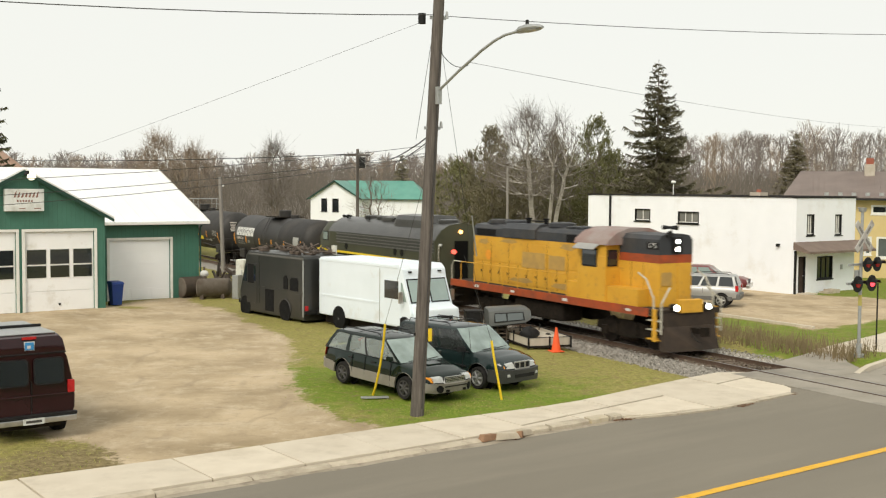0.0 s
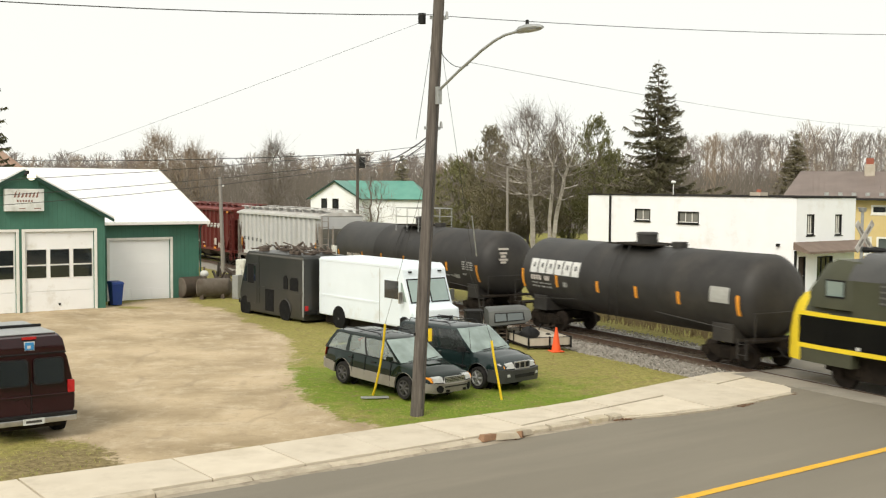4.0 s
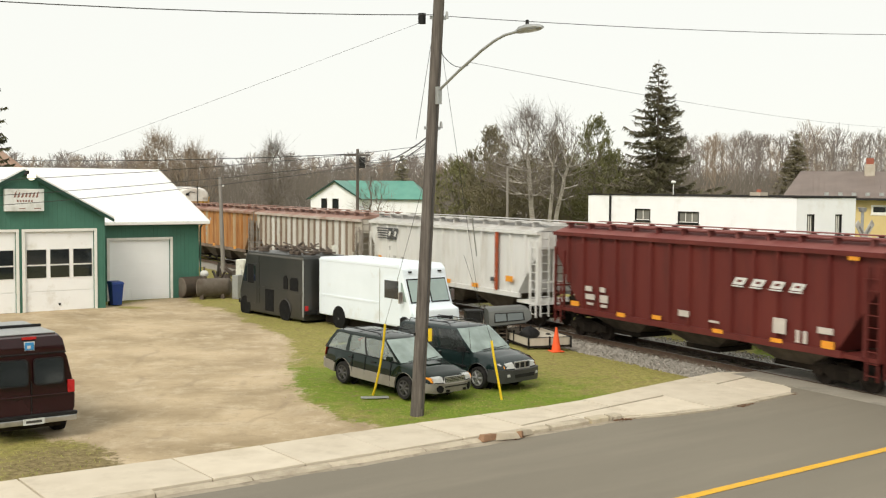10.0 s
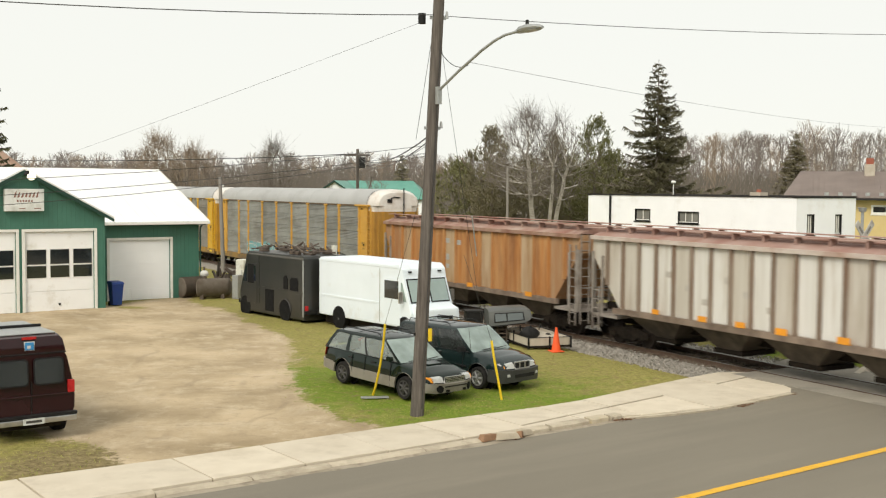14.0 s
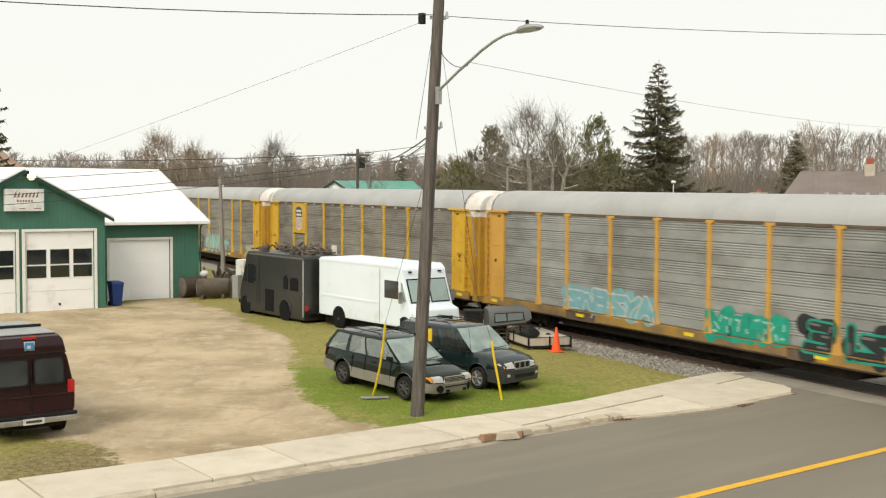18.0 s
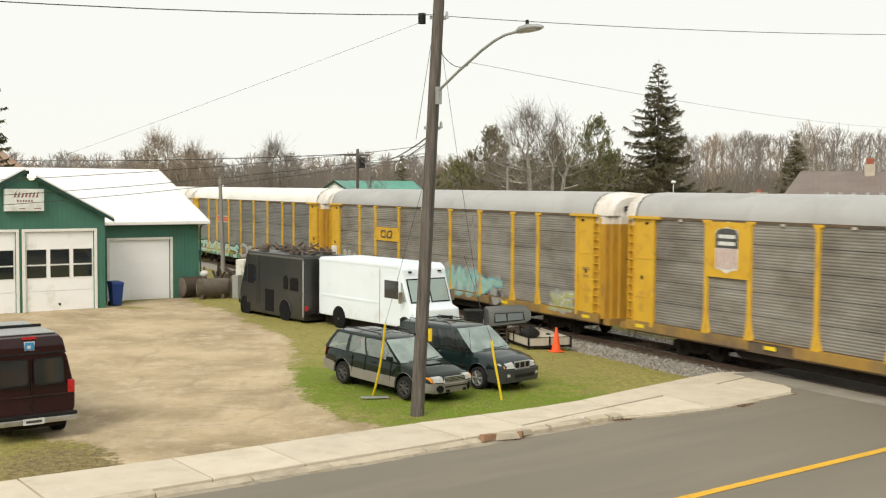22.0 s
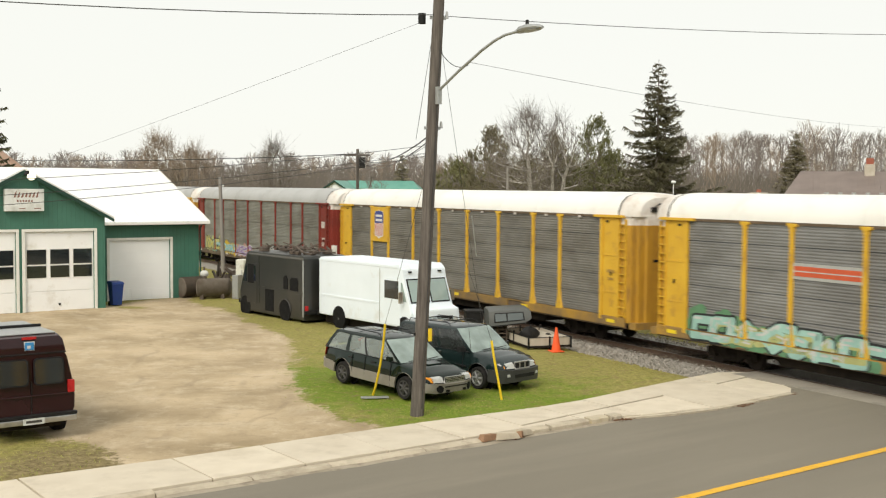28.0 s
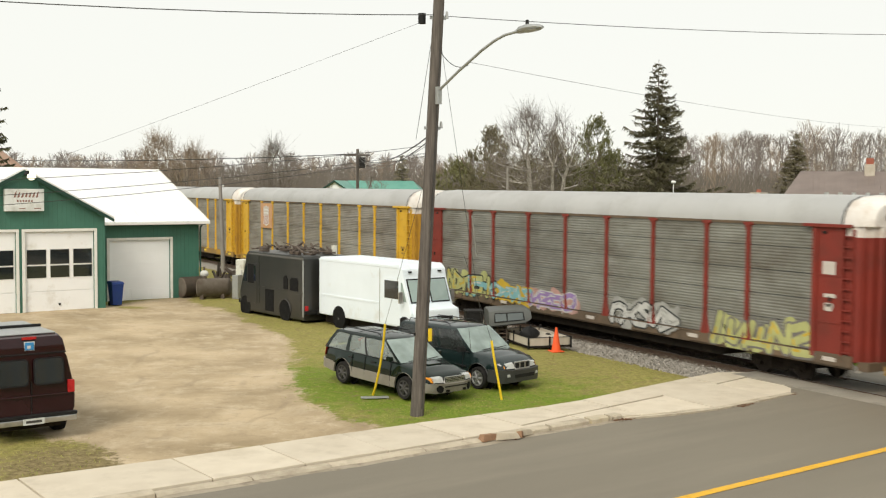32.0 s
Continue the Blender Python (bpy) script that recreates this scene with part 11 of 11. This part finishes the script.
def grow(out, rnd, p, d, length, r, depth, spread=0.5, up=0.12, kids=3, twigs=None, rmin=0.012):
    """A limb that wanders, tapers and forks."""
    n = 3
    for i in range(n):
        q = [p[k] + d[k] * length / n for k in range(3)]
        r2 = max(rmin, r * (1 - 0.28 / n * (i + 1)))
        out.stick(p, q, r, r2)
        if depth > 0 and (i > 0 or depth < 3):
            for _ in range(1 if i < n - 1 else kids):
                e = [d[k] + rnd.gauss(0, spread) for k in range(3)]
                e[2] += up
                m = math.sqrt(sum(c * c for c in e)) or 1
                (grow)(twigs if (twigs and depth == 1) else out, rnd, q, [c / m for c in e], length * rnd.uniform(0.55, 0.8), max(rmin, r2 * 0.62), depth - 1, spread, up, kids, twigs, rmin)
        p, r = q, r2
        d = [d[k] + rnd.gauss(0, 0.09) for k in range(3)]
        m = math.sqrt(sum(c * c for c in d))
        d = [c / m for c in d]


def crown_tree(name, label, x, y, z0, z1, width, seed, limb_mat, tip_mat, tips=420, lean=0.0, trunk=0.16, twig=0.7, twigs=6, tuft=0.0, stems=1, shape=0.6, deep=1.0, thin=0.008):
    """A tree whose limbs reach out to points spread through its crown; each point joins the nearest limb."""
    rnd = random.Random(seed)
    cx, top = x + lean, z1
    pts, par, way = [], [], []
    for s in range(stems):
        k0, dx = len(pts), (s - (stems - 1) / 2) * width * 0.16
        for i in range(9):
            f = i / 8
            pts.append((x + 0.25 * dx + (lean + dx) * f ** 1.3 + rnd.gauss(0, 0.05), y + rnd.gauss(0, 0.06), -0.1 + (z0 + (top - z0) * 0.45 + 0.1) * f))
            par.append(len(pts) - 2 if i else -1)
            way.append(0.0)
    goal = []
    while len(goal) < tips:
        u, v, w = rnd.uniform(-1, 1), rnd.uniform(-1, 1), rnd.random()
        r = (math.sin(math.pi * min(1.0, w ** shape) * 0.93 + 0.12)) if w < 0.98 else 0.15
        if u * u + v * v > 1 or (not tuft and u * u + v * v < 0.2 and rnd.random() < 0.6):
            continue
        goal.append((cx + u * width / 2 * max(0.1, r), y + v * width / 2 * max(0.1, r) * deep, z0 + (top - z0) * w))
    goal.sort(key=lambda p: math.dist(p, (cx, y, z0)))
    arr = np.array(pts)
    ends = []
    for g in goal:
        d = np.linalg.norm(arr - np.array(g), axis=1) + np.maximum(0, arr[:, 2] - g[2] + 0.3) * 1.6 + np.array(way) * 0.62
        k = int(np.argmin(d))
        a = arr[k]
        base = way[k]
        rows = []
        for i in (1, 2, 3):
            f = i / 3
            q = a + (np.array(g) - a) * f + np.array((rnd.gauss(0, 0.05), rnd.gauss(0, 0.05), -0.05 * min(3.0, float(np.linalg.norm(np.array(g) - a))) * math.sin(math.pi * f)))
            rows.append(q)
            way.append(base + f * float(np.linalg.norm(np.array(g) - a)))
            par.append(k if i == 1 else len(par) - 1)
        arr = np.vstack([arr, rows])
        ends.append(len(par) - 1)
    load = [0.0] * len(par)
    for e in ends:
        k = e
        while k >= 0:
            load[k] += 1
            k = par[k]
    wood, fine = Fast(), Fast()
    big = max(load)
    rad = [max(0.011, trunk * (q / big) ** 0.5) for q in load]
    P = [tuple(map(float, p)) for p in arr]
    for i, k in enumerate(par):
        if k >= 0:
            (wood if load[i] > 2 else fine).stick(P[k], P[i], min(rad[k], rad[i] * 1.35), rad[i])
    for e in ends:
        p, q = P[e], P[par[e]]
        d = [p[j] - q[j] for j in range(3)]
        m = math.sqrt(sum(c * c for c in d)) or 1
        for _ in range(twigs):
            b = [q[j] + d[j] * rnd.uniform(0.2, 1.0) for j in range(3)]
            v = [d[j] / m + rnd.gauss(0, 0.6) for j in range(3)]
            v[2] += 0.35
            ln = twig * rnd.uniform(0.4, 1.1)
            c = tuple(b[j] + v[j] * ln * 0.6 for j in range(3))
            fine.stick(tuple(b), c, thin, thin * 0.7)
            if tuft:
                for _ in range(6):
                    fine.blade(c, tuple(c[j] + rnd.gauss(0, tuft) for j in range(3)), 0.04)
            else:
                for _ in range(2):
                    fine.stick(c, tuple(c[j] + (v[j] + rnd.gauss(0, 0.5)) * ln * 0.5 for j in range(3)), thin * 0.8, thin * 0.4)
    t = thing(name, label, "tree")
    part("trunk", wood.mesh("trunk", limb_mat), limb_mat, t)
    part("crown", fine.mesh("crown", tip_mat), tip_mat, t)
    return t


def conifer(name, label, x, y, h, width, seed, needles, droop=0.25, gap=0.5, bare=0.06, tuft=0.34, dens=1.0, ragged=0.25):
    """A spruce in tiers: whorls of drooping limbs with upturned ends, hung with needle sprays."""
    rnd = random.Random(seed)
    t = thing(name, label, "tree")
    part("trunk", Shape().rod((x, y, -0.1), (x, y, h), h * 0.014, 0.02, 9), bark, t)
    limbs, crown = Fast(), Fast()
    z = h * bare
    while z < h * 0.985:
        f = 1 - z / h
        for i in range(10 if f > 0.15 else 6):
            reach = (width / 2 * f ** 0.9 + 0.15) * rnd.uniform(1 - ragged * 1.3, 1.08) * (1 + ragged * (rnd.random() < 0.12))
            a = rnd.uniform(0, 6.28319)
            dx, dy = math.cos(a), math.sin(a)
            dr = droop + rnd.gauss(0, 0.1)
            zz = z + rnd.gauss(0, gap * 0.18)
            pts = [(x + dx * reach * k / 5, y + dy * reach * k / 5, zz - dr * reach * k / 5 + 0.9 * dr * reach * (k / 5) ** 3) for k in range(6)]
            for p, q in zip(pts, pts[1:]):
                limbs.stick(p, q, 0.04 * f + 0.012, 0.03 * f + 0.01)
            for _ in range(int(max(8, reach * 24 * dens))):
                u = rnd.random() ** 0.7
                k = min(4, int(u * 5))
                w = u * 5 - k
                b = [pts[k][j] + (pts[k + 1][j] - pts[k][j]) * w for j in range(3)]
                s = rnd.uniform(0.5, 1.3) * tuft * (0.45 + 0.55 * f)
                sd = rnd.gauss(0, 0.6)
                e = (b[0] + dx * s * 0.6 - dy * s * sd, b[1] + dy * s * 0.6 + dx * s * sd, b[2] + s * rnd.uniform(-0.8, 0.4))
                crown.blade(b, e, 0.03 + 0.08 * rnd.random())
                crown.blade((b[0], b[1], b[2] - 0.03), (b[0] + rnd.gauss(0, s * 0.4), b[1] + rnd.gauss(0, s * 0.4), b[2] - s * rnd.random() * 0.9), 0.05)
        z += gap * (0.6 + 0.4 * f) * rnd.uniform(0.8, 1.2)
    part("limbwork", limbs.mesh("limbwork", bark), bark, t)
    part("crown", crown.mesh("crown", needles), needles, t)
    return t


# the tall spruce, its neighbours and the birches behind the white building
conifer("spruce_tree", "tall dark green spruce with drooping branches", 19.95, 104.0, 18.1, 13.0, 3, needle_spruce, droop=0.32, gap=0.66, tuft=0.8, dens=0.85, ragged=0.42)
crown_tree("pine_tree", "dark green pine with open ragged crown", 14.6, 108.0, 3.0, 12.5, 7.0, 5, bark, needle_light, 230, 0.1, 0.2, 0.7, 7, 0.2, 1, 0.8)
crown_tree("pine_tree", "dull grey-green conifer among birches", 4.9, 112.0, 1.2, 11.7, 6.8, 7, bark, needle_grey, 294, 0.0, 0.2, 0.7, 7, 0.22, 1, 0.95)
crown_tree("pine_tree", "dull grey-green conifer among birches", 11.6, 116.0, 1.2, 11.2, 5.6, 8, bark, needle_grey, 210, 0.0, 0.2, 0.7, 7, 0.2, 1, 0.9)
crown_tree("pine_tree", "low broad dull green conifer", 1.6, 119.0, 0.5, 8.6, 7.5, 9, bark, needle_light, 224, 0.0, 0.2, 0.8, 7, 0.22, 1, 1.0)
crown_tree("pine_tree", "low broad green conifer", 16.6, 112.0, 0.5, 9.4, 7.5, 10, bark, needle_light, 237, 0.0, 0.2, 0.8, 7, 0.22, 1, 1.0)
crown_tree("pine_tree", "low broad dull green conifer", 9.3, 122.0, 0.5, 9.0, 8.5, 14, bark, needle_grey, 266, 0.0, 0.2, 0.8, 7, 0.22, 1, 1.0)
crown_tree("pine_tree", "low broad dull green conifer", 5.6, 120.0, 0.5, 8.4, 7.0, 15, bark, needle_grey, 224, 0.0, 0.2, 0.8, 7, 0.22, 1, 1.0)
crown_tree("pine_tree", "low broad green conifer", 13.4, 118.0, 0.5, 8.8, 7.0, 16, bark, needle_light, 224, 0.0, 0.2, 0.8, 7, 0.22, 1, 1.0)
crown_tree("pine_tree", "low broad dull green conifer", 21.6, 112.0, 0.5, 7.6, 6.5, 17, bark, needle_grey, 196, 0.0, 0.2, 0.8, 7, 0.22, 1, 1.0)
conifer("spruce_tree", "small dark conifer before the woods", -5.0, 135.0, 10.0, 6.2, 11, needle_grey, droop=0.15, gap=0.6, tuft=0.5)
conifer("spruce_tree", "dark conifer standing in bare woods", 47.5, 150.0, 13.8, 9.0, 12, needle_grey, droop=0.1, gap=0.6, tuft=0.7, ragged=0.2)
conifer("spruce_tree", "dark spruce beyond the garage", -31.55, 76.0, 16.8, 6.6, 13, needle_mat, droop=0.3, gap=0.6, tuft=0.5)
crown_tree("birch_tree", "white-barked birch with bare fine crown", 8.5, 105.0, 5.2, 13.1, 8.8, 21, birch_bark, twig_mat, 520, -0.6, 0.3, 0.75, 6, 0.0, 1, 0.75)
crown_tree("birch_tree", "white-barked birch with several bare stems", 9.85, 103.0, 4.6, 12.4, 6.6, 27, birch_bark, twig_mat, 260, 0.9, 0.25, 0.75, 5, 0.0, 2, 0.8)
crown_tree("budding_tree", "broad bare tree with tan budding twigs", -38.4, 150.0, 1.5, 12.1, 12.6, 23, twig_tan, twig_tan, 560, 0.0, 0.25, 1.0, 6, 0.0, 3, 0.7, 1.0, 0.014)
crown_tree("budding_tree", "broad bare tree with tan budding twigs", -35.2, 156.0, 1.5, 10.8, 9.0, 24, twig_tan, twig_tan, 320, 0.0, 0.25, 1.0, 6, 0.0, 2, 0.7, 1.0, 0.014)
crown_tree("bare_tree", "bare deciduous tree with rounded crown", -21.6, 142.0, 3.6, 11.2, 6.4, 25, bark, twig_mat, 330, 0.0, 0.22, 0.9, 6, 0.0, 2, 0.75, 1.0, 0.011)
crown_tree("bare_tree", "small bare tree before a white house", -7.0, 112.0, 1.2, 7.2, 4.6, 26, bark, twig_mat, 140, 0.0, 0.14, 0.6, 5, 0.0, 2, 0.8)


class Flat(Fast):
    """Far twigs: one thin triangle for each stretch of a limb."""

    def stick(self, a, b, r0, r1):
        k = len(self.v)
        dx, dz = b[0] - a[0], b[2] - a[2]
        m = math.hypot(dx, dz) or 1.0
        ox, oz = -dz / m, dx / m
        self.v += [(a[0] - ox * r0, a[1], a[2] - oz * r0), (a[0] + ox * r0, a[1], a[2] + oz * r0), (b[0] + ox * r1, b[1], b[2] + oz * r1), (b[0] - ox * r1, b[1], b[2] - oz * r1)]
        self.f.append((k, k + 1, k + 2, k + 3))


def far_woods():
    """Leafless woods along the horizon, one mass of trunks, limbs and brush."""
    rnd = random.Random(31)
    out, tan, low = Flat(), Flat(), Flat()
    for i in range(430):
        y = rnd.uniform(160, 310)
        u = -0.44 + 0.9 * (i + rnd.random()) / 430
        u += rnd.gauss(0, 0.01)
        hgt = rnd.uniform(9.0, 13.0) * (y / 230) ** 0.6 + (3.2 if u > 0.2 else 0.0)
        if u > 0.2:
            hgt *= 1.12
        o = tan if rnd.random() < 0.25 else out
        p, d, r = [u * y, y, -0.1], [rnd.gauss(0, 0.05), 0, 1.0], hgt * 0.012
        for k in range(5):
            q = [p[j] + d[j] * hgt * 0.16 for j in range(3)]
            o.stick(p, q, r, r * 0.8)
            if k > 0:
                for _ in range(3):
                    a = rnd.uniform(0, 6.28)
                    grow(o, rnd, q, [math.cos(a) * 0.6, math.sin(a) * 0.3, 0.75], hgt * 0.13, r * 0.45, 2, 0.4, 0.2, 2, None, 0.016)
            p, r = q, r * 0.8
        for _ in range(2):
            grow(o, rnd, p, [rnd.gauss(0, 0.25), 0, 1.0], hgt * 0.12, r, 2, 0.35, 0.2, 3, None, 0.016)
    for i in range(60000):
        y = rnd.uniform(140, 300)
        x = rnd.uniform(-0.46, 0.47) * y
        b = rnd.random() ** 1.3 * 6.5 + max(0, (y - 150) * 0.03)
        a = rnd.gauss(0, 0.7)
        hh = rnd.uniform(0.7, 2.4)
        low.stick((x, y, b), (x + a * hh * 0.5, y, b + hh), 0.045, 0.012)
    tagged(new("far_woods", out.mesh("far_woods", twig_mat)), "bare grey-brown woods along the horizon", "woods", "", "stuff")
    tagged(new("budding_woods", tan.mesh("budding_woods", twig_tan)), "tan budding trees among far woods", "woods", "", "stuff")
    tagged(new("undergrowth", low.mesh("undergrowth", brush_mat)), "dense brown brush at the foot of woods", "undergrowth", "", "stuff")


far_woods()


def wood_edge():
    """The rising brushy bank at the foot of the woods."""
    sh = Shape()
    rows = []
    for i in range(90):
        u = -0.55 + 1.12 * i / 89
        row = []
        for y, z in ((150, -0.05), (175, 1.8), (205, 3.6), (240, 5.0), (300, 6.6), (420, 7.5)):
            row.append((u * y, y, z + 0.5 * noise.noise((u * 40, y * 0.05, 2)) * (z > 0)))
        rows.append(row)
    sh.loft(rows, closed=False, caps=False)
    setting("wooded_bank", sh, brush_mat, "brown leaf-littered bank under bare woods", "bank", smooth=True)


wood_edge()
weed_mat = mat("dry_reed_weeds", (0.2, 0.15, 0.08), (0.27, 0.21, 0.12), scale=0.8, rough=0.95, bump=0)
grass_blade = mat("short_grass_blades", (0.27, 0.3, 0.07), (0.43, 0.39, 0.14), scale=0.7, rough=0.9, bump=0)


def tufts():
    rnd = random.Random(41)
    g = Fast()
    n = 0
    while n < 8000:
        x, y = rnd.uniform(-11, 11), rnd.uniform(22, 52)
        c = (x - KERB.x) * ACROSS.x + (y - KERB.y) * ACROSS.y
        off = x * N.x + y * N.y - TRACK_D
        if c > -2.75 or off > -3.2 or inside_distance(x, y, DRIVE) > -0.1 + rnd.gauss(0, 0.35) or (5 < x and c > -4.6):
            continue
        n += 1
        hh = rnd.uniform(0.015, 0.055)
        z = ground_height(x, y)
        g.blade((x, y, z - 0.01), (x + rnd.gauss(0, 0.03), y + rnd.gauss(0, 0.03), z + hh), 0.012)
    tagged(new("grass", g.mesh("grass", grass_blade)), "short patchy spring grass", "grass", "", "stuff")
    w = Fast()
    for _ in range(2600):
        s, o = rnd.uniform(-43, -27.5), rnd.gauss(4.6, 0.7)
        x, y, _z = track_at(s, max(3.2, o))
        hh = rnd.uniform(0.25, 1.0) * (0.55 + 0.45 * math.sin(s * 1.3) ** 2)
        w.blade((x, y, -0.1), (x + rnd.gauss(0, 0.12), y + rnd.gauss(0, 0.12), hh), 0.016)
    for _ in range(900):
        x, y = rnd.uniform(-16, -10.5), rnd.uniform(60.2, 62.3)
        w.blade((x, y, -0.05), (x + rnd.gauss(0, 0.1), y + rnd.gauss(0, 0.1), rnd.uniform(0.1, 0.45)), 0.016)
    tagged(new("dry_weeds", w.mesh("dry_weeds", weed_mat)), "dry tan weeds beside the track", "weeds", "", "stuff")


tufts()


# ---- what moves ----
def motions():
    for car, s in TRAIN:
        walk(car, [(0.5 * i, track_pose(s + travel(0.5 * i))) for i in range(65)])


motions()
